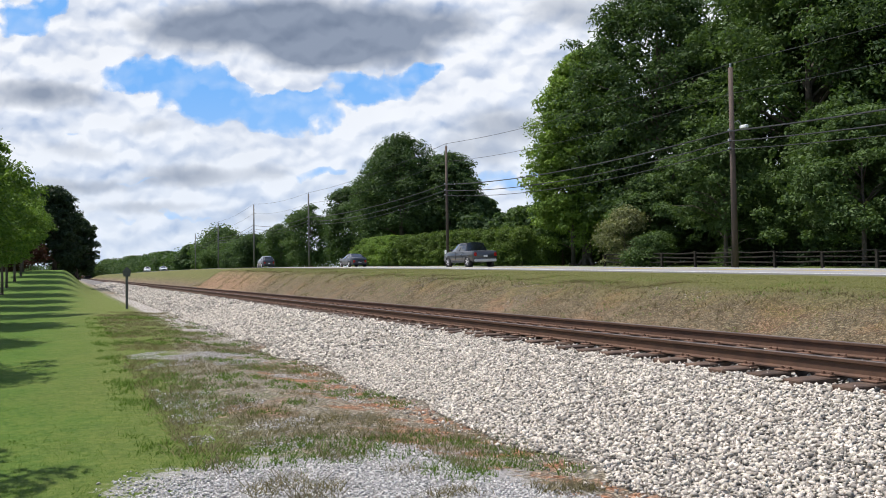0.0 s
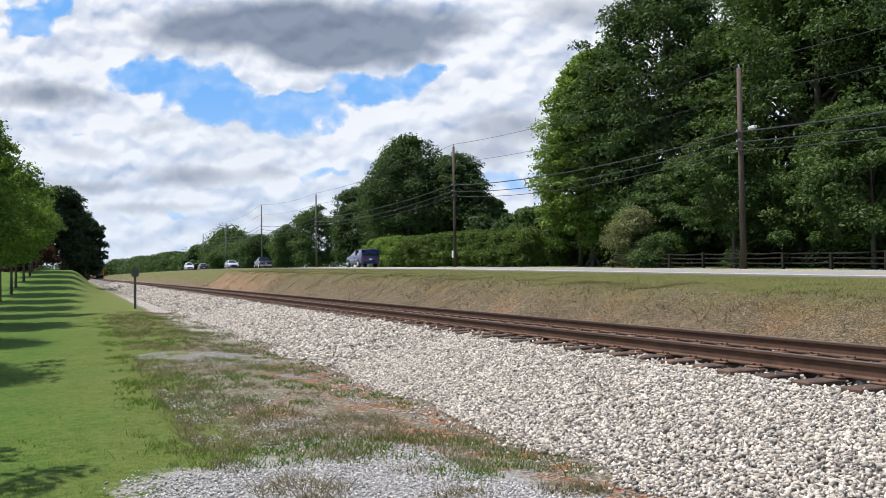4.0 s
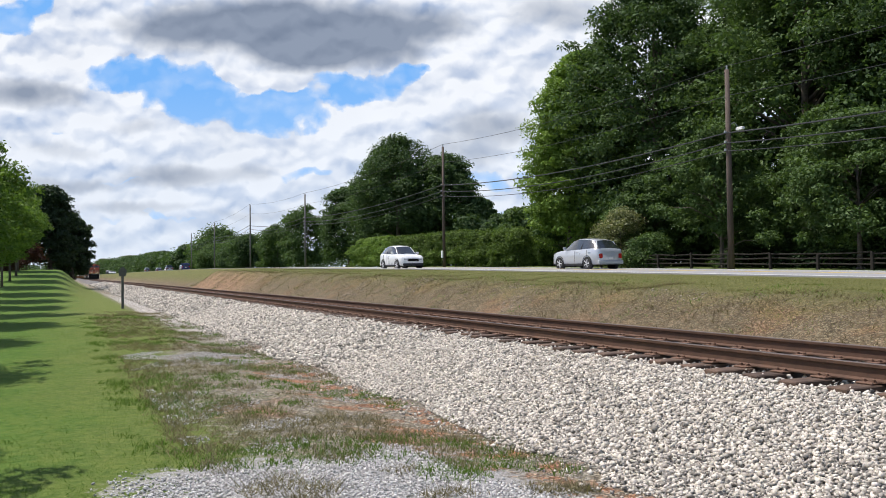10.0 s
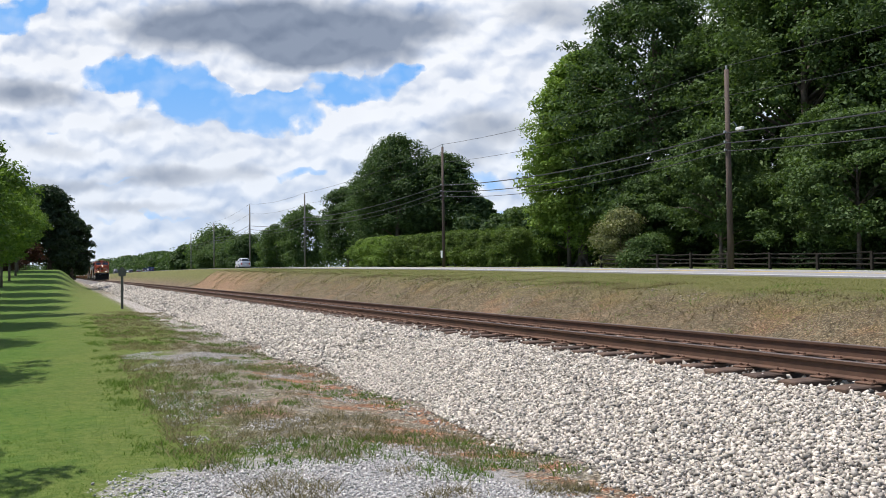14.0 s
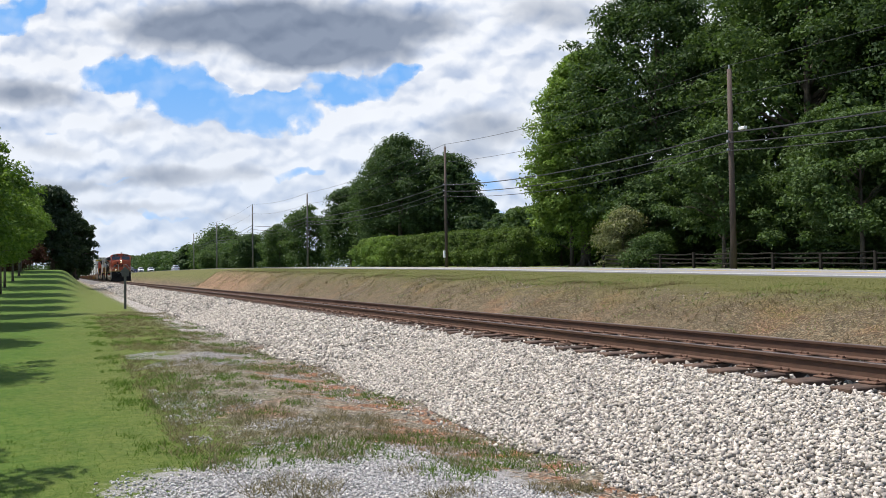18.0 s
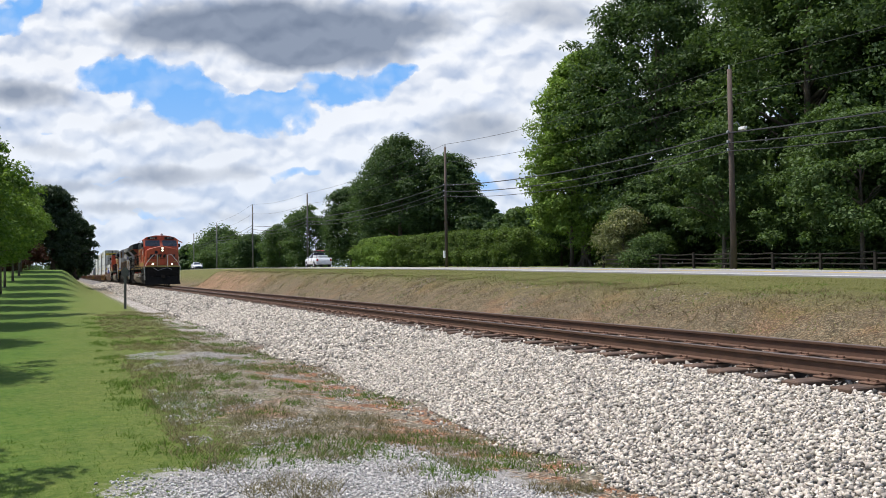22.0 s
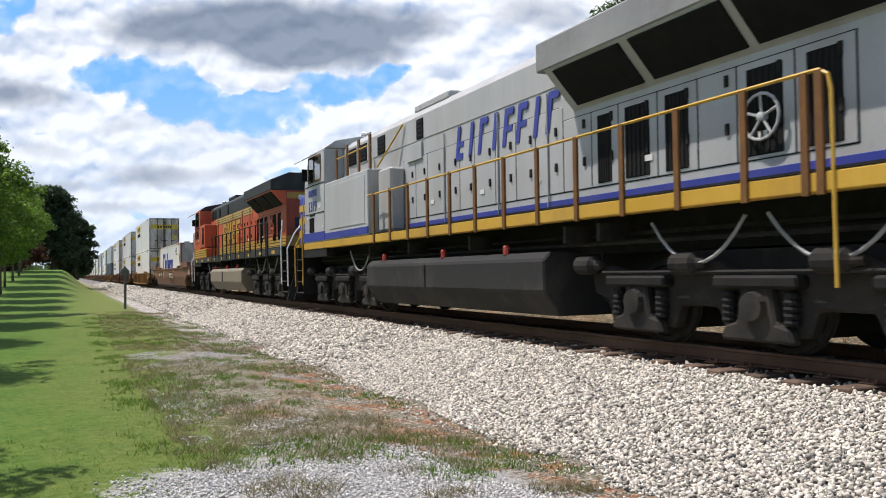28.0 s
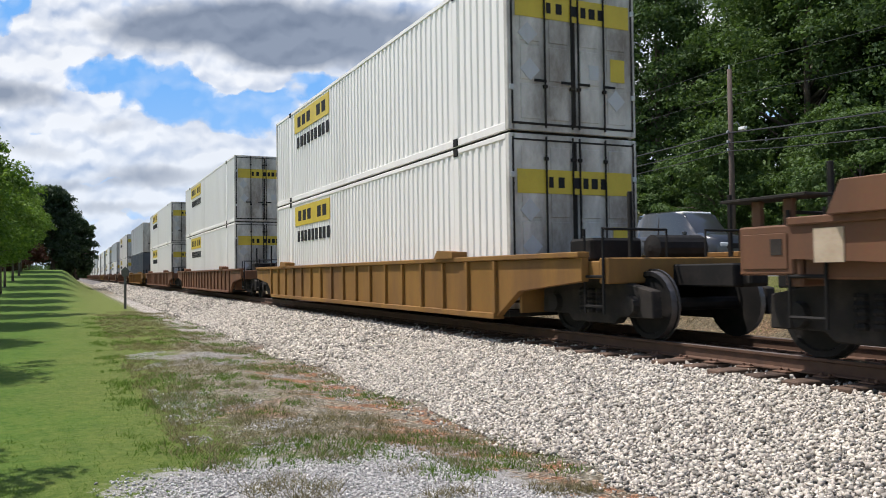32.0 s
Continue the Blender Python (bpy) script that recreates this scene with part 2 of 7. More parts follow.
M["car_dark"] = surface("car_charcoal_paint", (0.04, 0.043, 0.048), (0.055, 0.058, 0.063), 0.32, 0.3, 1, 20, 0, coat=0.8)
M["plastic"] = surface("dark_trim", (0.02, 0.02, 0.021), (0.03, 0.03, 0.031), 0.6, 0, 5, 40, 0)
M["lamp_red"] = surface("red_lens", (0.35, 0.015, 0.012), (0.42, 0.02, 0.018), 0.25, 0, 5, 40, 0, coat=0.5)
M["lamp_clear"] = surface("clear_lens", (0.6, 0.62, 0.64), (0.7, 0.72, 0.74), 0.2, 0.3, 5, 40, 0, coat=0.5)
M["headlight"] = glow("lit_headlight", (1.0, 0.84, 0.6), 8.0)
M["red_paint"] = surface("red_rack_paint", (0.38, 0.03, 0.025), (0.45, 0.045, 0.035), 0.5, 0, 4, 40, 0)
# black for seals and dark plates, also the painted shade between stacked containers
M["seal_and_shade"] = surface("black_seal_and_shade", (0.02, 0.018, 0.016), (0.045, 0.038, 0.032), 0.8, 0, 5, 40, 0.1, spec=0.2)
M["grime"] = surface("oily_brown_grime", (0.05, 0.034, 0.024), (0.13, 0.09, 0.065), 0.8, 0, 3, 40, 0.1, spec=0.2)
M["letter_tan"] = surface("faded_tan_lettering", (0.4, 0.3, 0.2), (0.52, 0.42, 0.3), 0.7, 0, 4, 40, 0.0, dirt=(0.2, 0.11, 0.06), dirt_amount=0.5)
# ---- building helpers ----
def link_mesh(name, bm, mat, parent=None, label="", smooth=False):
    me = bpy.data.meshes.new(name)
    bm.to_mesh(me)
    bm.free()
    if smooth:
        for p in me.polygons:
            p.use_smooth = True
    for m in (mat if isinstance(mat, (list, tuple)) else (mat,)):
        me.materials.append(m)
    ob = new(name, me)
    if parent is not None:
        ob.parent = parent
    if label:
        ob["label"] = label
    return ob


def part(name, bm, mat, parent, label="", smooth=False):
    return link_mesh(name, bm, mat, parent, label, smooth)


def thing(name, at=(0, 0, 0), rz=0.0, **tags):
    ob = new(name)
    ob.empty_display_size = 0.2
    ob.matrix_basis = pose(*at, 0, 0, rz)
    return tagged(ob, **tags)


def again(ob, name, parent, m):
    """Another piece on the same mesh."""
    o = new(name, ob.data)
    o.parent = parent
    o.matrix_basis = m
    return o


def box(bm, x0, y0, z0, x1, y1, z1, bevel=0.0, mi=0):
    vs = [bm.verts.new((x, y, z)) for z in (z0, z1) for y in (y0, y1) for x in (x0, x1)]
    fs = [bm.faces.new([vs[i] for i in q]) for q in ((0, 2, 3, 1), (4, 5, 7, 6), (0, 1, 5, 4), (2, 6, 7, 3), (0, 4, 6, 2), (1, 3, 7, 5))]
    for f in fs:
        f.material_index = mi
    if bevel:
        es = list({e for f in fs for e in f.edges})
        bmesh.ops.bevel(bm, geom=es, offset=bevel, segments=1, affect="EDGES", profile=0.5)
    return bm


def prism(bm, prof, a0, a1, axis="x", bevel=0.0, mi=0):
    """A closed outline drawn out along one axis. axis x: outline in (y, z); y: in (x, z); z: in (x, y)."""
    def v(p, a):
        return {"x": (a, p[0], p[1]), "y": (p[0], a, p[1]), "z": (p[0], p[1], a)}[axis]
    lo = [bm.verts.new(v(p, a0)) for p in prof]
    hi = [bm.verts.new(v(p, a1)) for p in prof]
    n = len(prof)
    fs = [bm.faces.new(lo[::-1]), bm.faces.new(hi)]
    fs += [bm.faces.new((lo[i], lo[(i + 1) % n], hi[(i + 1) % n], hi[i])) for i in range(n)]
    bmesh.ops.recalc_face_normals(bm, faces=fs)
    for f in fs:
        f.material_index = mi
    if bevel:
        bmesh.ops.bevel(bm, geom=list({e for f in fs for e in f.edges}), offset=bevel, segments=1, affect="EDGES", profile=0.5)
    return bm


def tube(bm, pts, r, seg=6, mi=0, taper=None):
    """A round bar through points; taper: the radius at its end."""
    pts = [Vector(p) for p in pts]
    rings = []
    side = None
    for i, p in enumerate(pts):
        d = (pts[min(i + 1, len(pts) - 1)] - pts[max(i - 1, 0)]).normalized()
        if side is None:
            side = d.cross(Vector((0, 0, 1)) if abs(d.z) < 0.9 else Vector((1, 0, 0))).normalized()
        side = (side - d * side.dot(d)).normalized()
        up = d.cross(side)
        rr = r if taper is None else r + (taper - r) * i / (len(pts) - 1)
        rings.append([bm.verts.new(p + (side * math.cos(a) + up * math.sin(a)) * rr) for a in (math.tau * k / seg for k in range(seg))])
    fs = []
    for a, b in zip(rings, rings[1:]):
        fs += [bm.faces.new((a[k], a[(k + 1) % seg], b[(k + 1) % seg], b[k])) for k in range(seg)]
    fs += [bm.faces.new(rings[0][::-1]), bm.faces.new(rings[-1])]
    for f in fs:
        f.material_index = mi
    return bm


def lathe(bm, prof, origin, axis="x", seg=20, mi=0):
    """A turned shape: prof is (along, radius) pairs, about an axis through origin."""
    o = Vector(origin)
    rings = []
    for a, r in prof:
        ring = []
        for k in range(seg):
            c, s = math.cos(math.tau * k / seg) * r, math.sin(math.tau * k / seg) * r
            ring.append(bm.verts.new(o + Vector({"x": (a, c, s), "y": (c, a, s), "z": (c, s, a)}[axis])))
        rings.append(ring)
    fs = []
    for a, b in zip(rings, rings[1:]):
        fs += [bm.faces.new((a[k], a[(k + 1) % seg], b[(k + 1) % seg], b[k])) for k in range(seg)]
    fs += [bm.faces.new(rings[0][::-1]), bm.faces.new(rings[-1])]
    bmesh.ops.recalc_face_normals(bm, faces=fs)
    for f in fs:
        f.material_index = mi
    return bm


def B():
    return bmesh.new()


def raw(name, verts, faces, mat, parent=None):
    me = bpy.data.meshes.new(name)
    me.from_pydata(verts, [], faces)
    me.materials.append(mat)
    ob = new(name, me)
    if parent is not None:
        ob.parent = parent
    return ob


def fast_mesh(name, verts, loops_per, mat, parent=None):
    """A mesh of separate faces: verts (n * k, 3), each run of k vertices one face."""
    n = len(verts)
    nf = n // loops_per
    me = bpy.data.meshes.new(name)
    me.vertices.add(n)
    me.vertices.foreach_set("co", np.asarray(verts, np.float32).ravel())
    me.loops.add(n)
    me.loops.foreach_set("vertex_index", np.arange(n, dtype=np.int32))
    me.polygons.add(nf)
    me.polygons.foreach_set("loop_start", np.arange(0, n, loops_per, dtype=np.int32))
    me.polygons.foreach_set("loop_total", np.full(nf, loops_per, np.int32))
    me.update(calc_edges=True)
    me.materials.append(mat)
    ob = new(name, me)
    if parent is not None:
        ob.parent = parent
    return ob


def indexed_mesh(name, verts, tris, mat, parent=None):
    me = bpy.data.meshes.new(name)
    me.vertices.add(len(verts))
    me.vertices.foreach_set("co", np.asarray(verts, np.float32).ravel())
    me.loops.add(tris.size)
    me.loops.foreach_set("vertex_index", tris.ravel().astype(np.int32))
    me.polygons.add(len(tris))
    me.polygons.foreach_set("loop_start", np.arange(0, tris.size, 3, dtype=np.int32))
    me.polygons.foreach_set("loop_total", np.full(len(tris), 3, np.int32))
    me.update(calc_edges=True)
    me.materials.append(mat)
    ob = new(name, me)
    if parent is not None:
        ob.parent = parent
    return ob


def smooth01(t):
    t = np.clip(t, 0.0, 1.0)
    return t * t * (3 - 2 * t)


def hash_noise(x, y, s, seed=0):
    """Cheap smooth noise in -1..1 from sums of turned waves."""
    r = np.random.RandomState(seed)
    out = 0.0
    for k in range(6):
        a, ph, f = r.uniform(0, 6.28), r.uniform(0, 6.28), s * r.uniform(0.6, 1.9)
        out = out + np.sin((np.cos(a) * x + np.sin(a) * y) * f + ph)
    return out / 3.5


RNG = np.random.RandomState(7)
# ---- the lie of the land ----
XC = 7.806          # centre of the track


def road_z(y):
    y = np.asarray(y, float)
    return np.interp(y, [-300, 0, 16, 25, 46, 93, 130, 200, 500], [-0.2, 0.42, 0.65, 0.8, 1.13, 1.68, 1.95, 2.1, 2.2])


def land(x, y):
    x, y = np.asarray(x, float), np.asarray(y, float)
    zr = road_z(y)
    # lawn with a far rise
    rise = np.interp(y, [42, 49, 56, 63, 70, 95, 130, 400], [0, 0.1, 0.25, 0.55, 0.9, 2.4, 2.6, 2.0])
    z = -0.68 + rise * smooth01((2.6 - x) / 3.6) + 0.02 * hash_noise(x, y, 0.8, 3)
    z = z - 0.1 * smooth01((x - 2.4) / 1.2)
    # ballast bed
    bed = np.interp(x, [3.7, 4.1, 6.2, 6.5, 9.1, 9.5, 10.7, 11.3], [-0.8, -0.77, -0.31, -0.25, -0.25, -0.31, -0.5, -0.52])
    z = np.where(x > 3.9, bed, z)
    # bank and verge up to the road
    crest = 14.2 + 4.2 * smooth01((y - 84) / 9)
    up = smooth01((x - 11.2) / (crest - 11.2)) * 0.75 + 0.25 * np.clip((x - 11.2) / (crest - 11.2), 0, 1)
    bank = -0.52 + (zr - 0.28 + 0.52) * np.clip(up, 0, 1)
    verge = zr - 0.28 + 0.24 * np.clip((x - crest) / np.maximum(20.3 - crest, 0.1), 0, 1)
    right = np.where(x < crest, bank, verge)
    right = right + 0.06 * hash_noise(x, y, 1.7, 5) * smooth01((x - 11.3) / 1.0) * smooth01((19.0 - x) / 2.0)
    z = np.where(x > 11.3, right, z)
    z = np.where(x > 20.4, zr - 0.06, z)
    z = np.where(x > 30.4, zr - 0.04 + 0.0 * x, z)
    return z


gx = np.concatenate([[-2500, -900, -300, -120, -60, -35, -22, -14, -10], np.arange(-8, 20, 0.25), np.array([20, 20.35, 20.5, 22, 24, 26, 28, 30, 30.3, 30.6, 32, 34]), [36, 42, 50, 65, 90, 150, 350, 900, 2500]])
gy = np.concatenate([[-2500, -900, -300, -120, -60, -30, -15, -8], np.arange(-4, 45, 0.35), np.arange(45, 130, 1.5), [135, 145, 160, 180, 210, 250, 320, 420, 600, 900, 1500, 2500]])
GX, GY = np.meshgrid(gx, gy)
GZ = land(GX, GY)
nx, ny = len(gx), len(gy)
i, j = np.meshgrid(np.arange(nx - 1), np.arange(ny - 1))
q0 = (j * nx + i).ravel()
ground_tris = np.concatenate([np.stack([q0, q0 + 1, q0 + nx + 1], 1), np.stack([q0, q0 + nx + 1, q0 + nx], 1)])

m = bpy.data.materials.new("ground_soil_and_turf")
nt, n, l, p = nodes_of(m)
vec = coords(nt)
sep = n.new("ShaderNodeSeparateXYZ")
l.new(vec, sep.inputs[0])
X, Y = sep.outputs[0], sep.outputs[1]
n_big = noise_node(nt, 0.55, 5, 0.6, vec).outputs["Fac"]
n_mid = noise_node(nt, 2.3, 6, 0.65, vec).outputs["Fac"]
n_fine = noise_node(nt, 14.0, 5, 0.65, vec).outputs["Fac"]
n_grit = noise_node(nt, 70.0, 3, 0.6, vec).outputs["Fac"]


def band(value, lo, hi):
    """0 below lo, 1 above hi."""
    return math_node(nt, "DIVIDE", math_node(nt, "SUBTRACT", value, lo), hi - lo, clamp=True)


def shades(fac, *cols):
    return ramp_node(nt, fac, [(0.28 + 0.44 * k / (len(cols) - 1), c) for k, c in enumerate(cols)]).outputs[0]


wob = math_node(nt, "MULTIPLY_ADD", n_mid, 1.6, -0.8)
wobx = math_node(nt, "ADD", X, math_node(nt, "MULTIPLY_ADD", n_fine, 1.8, math_node(nt, "ADD", wob, -0.9)))
woby = math_node(nt, "ADD", Y, math_node(nt, "MULTIPLY_ADD", n_fine, 1.8, math_node(nt, "ADD", wob, -0.9)))
lawn = mix_node(nt, 0.55, shades(n_mid, (0.042, 0.106, 0.01), (0.07, 0.146, 0.015), (0.122, 0.182, 0.028)), shades(n_fine, (0.029, 0.08, 0.009), (0.142, 0.22, 0.037)))
worn_lawn = math_node(nt, "MULTIPLY", band(math_node(nt, "MULTIPLY_ADD", n_big, 3.0, wobx), 0.4, 2.6), 0.75)
lawn = mix_node(nt, worn_lawn, lawn, shades(n_fine, (0.085, 0.105, 0.022), (0.2, 0.21, 0.06)))
lawn = mix_node(nt, math_node(nt, "MULTIPLY", band(n_mid, 0.5, 0.66), 0.4), lawn, (0.14, 0.185, 0.034))
weeds = mix_node(nt, band(n_fine, 0.42, 0.6), shades(n_mid, (0.11, 0.09, 0.062), (0.19, 0.16, 0.112), (0.105, 0.125, 0.038)), shades(n_grit, (0.08, 0.08, 0.038), (0.42, 0.385, 0.33)))
weeds = mix_node(nt, math_node(nt, "MULTIPLY", band(n_big, 0.56, 0.66), 0.6), weeds, shades(n_fine, (0.2, 0.09, 0.045), (0.33, 0.17, 0.1)))
toe = math_node(nt, "MULTIPLY", math_node(nt, "MULTIPLY", band(wobx, 2.7, 3.2), band(math_node(nt, "MULTIPLY", Y, -1.0), -17.0, -14.0)), band(n_mid, 0.47, 0.58))
weeds = mix_node(nt, math_node(nt, "MULTIPLY", toe, 0.85), weeds, shades(n_fine, (0.2, 0.075, 0.035), (0.36, 0.17, 0.09)))
pale = math_node(nt, "MULTIPLY", band(math_node(nt, "MULTIPLY_ADD", wob, 0.35, X), 2.95, 3.2), math_node(nt, "MULTIPLY", band(woby, 20.0, 24.0), band(math_node(nt, "MULTIPLY", Y, -1.0), -90.0, -60.0)))
weeds = mix_node(nt, pale, weeds, shades(n_fine, (0.3, 0.27, 0.235), (0.44, 0.41, 0.365)))
grav = shades(n_grit, (0.17, 0.16, 0.145), (0.33, 0.318, 0.3), (0.54, 0.525, 0.5))
# bed colour under the ballast, darkened to paint the shade between its stones
stone_gap_shade = shades(noise_node(nt, 26.0, 3, 0.5, vec).outputs["Fac"], (0.05, 0.046, 0.042), (0.15, 0.14, 0.13), (0.32, 0.3, 0.28))
dry = mix_node(nt, band(n_fine, 0.46, 0.56), shades(n_mid, (0.05, 0.042, 0.022), (0.125, 0.092, 0.052), (0.23, 0.16, 0.095)), shades(n_grit, (0.06, 0.055, 0.022), (0.27, 0.22, 0.15)))
dry = mix_node(nt, math_node(nt, "MULTIPLY", band(n_big, 0.52, 0.68), 0.45), dry, shades(n_fine, (0.17, 0.085, 0.042), (0.34, 0.18, 0.1)))
bare = math_node(nt, "MULTIPLY", math_node(nt, "MULTIPLY", band(woby, 56.0, 66.0), band(math_node(nt, "MULTIPLY", Y, -1.0), -93.0, -84.0)), band(n_mid, 0.3, 0.5))
dry = mix_node(nt, math_node(nt, "MULTIPLY", bare, 0.8), dry, shades(n_fine, (0.2, 0.115, 0.065), (0.4, 0.26, 0.16)))
verge_c = mix_node(nt, band(n_fine, 0.4, 0.62), shades(n_mid, (0.07, 0.085, 0.019), (0.105, 0.112, 0.028), (0.15, 0.13, 0.05)), shades(n_grit, (0.085, 0.095, 0.024), (0.19, 0.175, 0.07)))
turf = shades(n_mid, (0.07, 0.11, 0.025), (0.12, 0.16, 0.04), (0.16, 0.18, 0.06))
speck = n.new("ShaderNodeTexVoronoi")
speck.inputs["Scale"].default_value = 42.0
l.new(vec, speck.inputs["Vector"])
sc_ = n.new("ShaderNodeSeparateColor")
l.new(speck.outputs["Color"], sc_.inputs[0])
spk = math_node(nt, "MULTIPLY_ADD", math_node(nt, "MULTIPLY", sc_.outputs[0], sc_.outputs[0]), 1.5, 0.5)
weeds = mix_node(nt, 1.0, weeds, spk, "MULTIPLY")
dry = mix_node(nt, 1.0, dry, spk, "MULTIPLY")
verge_c = mix_node(nt, 0.6, verge_c, mix_node(nt, 1.0, verge_c, spk, "MULTIPLY"))
weed_x = math_node(nt, "MULTIPLY_ADD", band(Y, 15.0, 24.0), -1.35, wobx)
col = mix_node(nt, band(weed_x, 1.35, 1.75), lawn, weeds)
in_grav = math_node(nt, "MULTIPLY", band(math_node(nt, "MULTIPLY", woby, -1.0), -7.1, -6.8), math_node(nt, "MULTIPLY", band(wobx, 0.35, 0.5), band(math_node(nt, "MULTIPLY", wobx, -1.0), -3.5, -3.2)))
col = mix_node(nt, in_grav, col, grav)
col = mix_node(nt, band(math_node(nt, "MULTIPLY_ADD", wob, 0.55, X), 3.95, 4.3), col, stone_gap_shade)
col = mix_node(nt, band(math_node(nt, "MULTIPLY_ADD", wob, 0.4, X), 10.5, 11.0), col, dry)
col = mix_node(nt, band(math_node(nt, "MULTIPLY_ADD", wob, 2.6, math_node(nt, "MULTIPLY_ADD", n_big, 3.0, math_node(nt, "ADD", X, -1.5))), 12.8, 15.4), col, verge_c)
col = mix_node(nt, band(X, 30.0, 30.5), col, turf)
l.new(col, p.inputs["Base Color"])
p.inputs["Roughness"].default_value = 0.95
p.inputs["Specular IOR Level"].default_value = 0.2
bp = n.new("ShaderNodeBump")
bp.inputs["Strength"].default_value, bp.inputs["Distance"].default_value = 0.7, 0.05
l.new(math_node(nt, "MULTIPLY_ADD", n_grit, 0.5, n_fine), bp.inputs["Height"])
l.new(bp.outputs[0], p.inputs["Normal"])
M["ground"] = m
ground = indexed_mesh("ground", np.stack([GX.ravel(), GY.ravel(), GZ.ravel()], 1), ground_tris, M["ground"])
for f in ground.data.polygons:
    f.use_smooth = True
tagged(ground, "mown lawn, gravel, dry weeds and a grassy bank beside the track", "ground", kind="structure")

# ---- road ----
ys = np.concatenate([[-1500, -600, -250, -100, -50], np.arange(-20, 240, 4.0), [260, 300, 360, 450, 700, 1200, 2000]])


def strip(name, x0, x1, mat, lift, thick=0.05, ylist=ys, parent=None):
    vs, fs = [], []
    for y in ylist:
        z = float(road_z(y)) + lift
        vs += [(x0, y, z - thick), (x0, y, z), (x1, y, z), (x1, y, z - thick)]
    for k in range(len(ylist) - 1):
        a, b = 4 * k, 4 * k + 4
        fs += [(a, a + 1, b + 1, b), (a + 1, a + 2, b + 2, b + 1), (a + 2, a + 3, b + 3, b + 2)]
    return raw(name, vs, fs, mat, parent)


road = tagged(strip("road", 20.4, 30.2, M["asphalt"], 0.0, 0.12), "pale worn asphalt two-lane road along the track", "road", kind="structure")
for a in (20.85, 29.6):
    strip("edge_line", a, a + 0.12, M["line_white"], 0.008, 0.006, parent=road)
for a in (25.1, 25.35):
    strip("centre_line", a, a + 0.11, M["line_yellow"], 0.008, 0.006, parent=road)

# ---- sky backdrop: far cumulus, drifting slowly ----
SKY_D = 3500.0
m = bpy.data.materials.new("cumulus_sky")
nt, n, l, p = nodes_of(m)
vec = coords(nt)
K = SKY_D / 1416.4      # metres per unit of the layout below
sc = n.new("ShaderNodeMapping")
sc.inputs["Scale"].default_value = (1 / (100 * K), 1 / (100 * K), 1)
l.new(vec, sc.inputs["Vector"])
base = sc.outputs[0]
flat = n.new("ShaderNodeSeparateXYZ")
l.new(base, flat.inputs[0])


def warped(scale, detail, rough, ax, ay, start=base):
    """The layout pushed about by fractal noise, so that soft ellipses get ragged, heaped rims."""
    off = n.new("ShaderNodeVectorMath")
    off.operation = "MULTIPLY_ADD"
    l.new(noise_node(nt, scale, detail, rough, start).outputs["Color"], off.inputs[0])
    off.inputs[1].default_value, off.inputs[2].default_value = (ax, ay, 0), (-ax / 2, -ay / 2, 0)
    ad = n.new("ShaderNodeVectorMath")
    l.new(start, ad.inputs[0])
    l.new(off.outputs[0], ad.inputs[1])
    return ad.outputs[0]


def axes(v):
    sp = n.new("ShaderNodeSeparateXYZ")
    l.new(v, sp.inputs[0])
    return sp.outputs[0], sp.outputs[1]


heaped = warped(1.3, 6.0, 0.52, 1.1, 0.85)
drawn_out = warped(0.9, 4.0, 0.55, 1.3, 0.5)


def puff(where, cx, cy, rx, ry, power=1.0):
    """A soft ellipse, 1 at its middle and 0 at its rim; the layout is in hundredths from the middle of the view."""
    dx = math_node(nt, "DIVIDE", math_node(nt, "SUBTRACT", where[0], cx), rx)
    dy = math_node(nt, "DIVIDE", math_node(nt, "SUBTRACT", where[1], cy), ry)
    d = math_node(nt, "ADD", math_node(nt, "MULTIPLY", dx, dx), math_node(nt, "MULTIPLY", dy, dy))
    return math_node(nt, "MULTIPLY", math_node(nt, "SUBTRACT", 1.0, d, clamp=True), power)


def most(where, items):
    out = None
    for it in items:
        v = puff(where, *it)
        out = v if out is None else math_node(nt, "SMOOTH_MAX", out, v, 0.25)
    return out


def heap(shift, size):
    """Cloud height: fractal heaps with a few rounded heads on them."""
    mp_ = n.new("ShaderNodeMapping")
    mp_.inputs["Location"].default_value = (*shift, 0)
    mp_.inputs["Scale"].default_value = (0.8, 1.15, 1)
    l.new(heads, mp_.inputs["Vector"])
    f = noise_node(nt, size, 3.5, 0.45, mp_.outputs[0]).outputs["Fac"]
    v = n.new("ShaderNodeTexVoronoi")
    v.voronoi_dimensions, v.feature = "2D", "SMOOTH_F1"
    v.inputs["Scale"].default_value = 2.1 * size
    v.inputs["Smoothness"].default_value = 0.5
    l.new(mp_.outputs[0], v.inputs["Vector"])
    return math_node(nt, "MULTIPLY_ADD", v.outputs["Distance"], -0.28, math_node(nt, "ADD", f, 0.12))


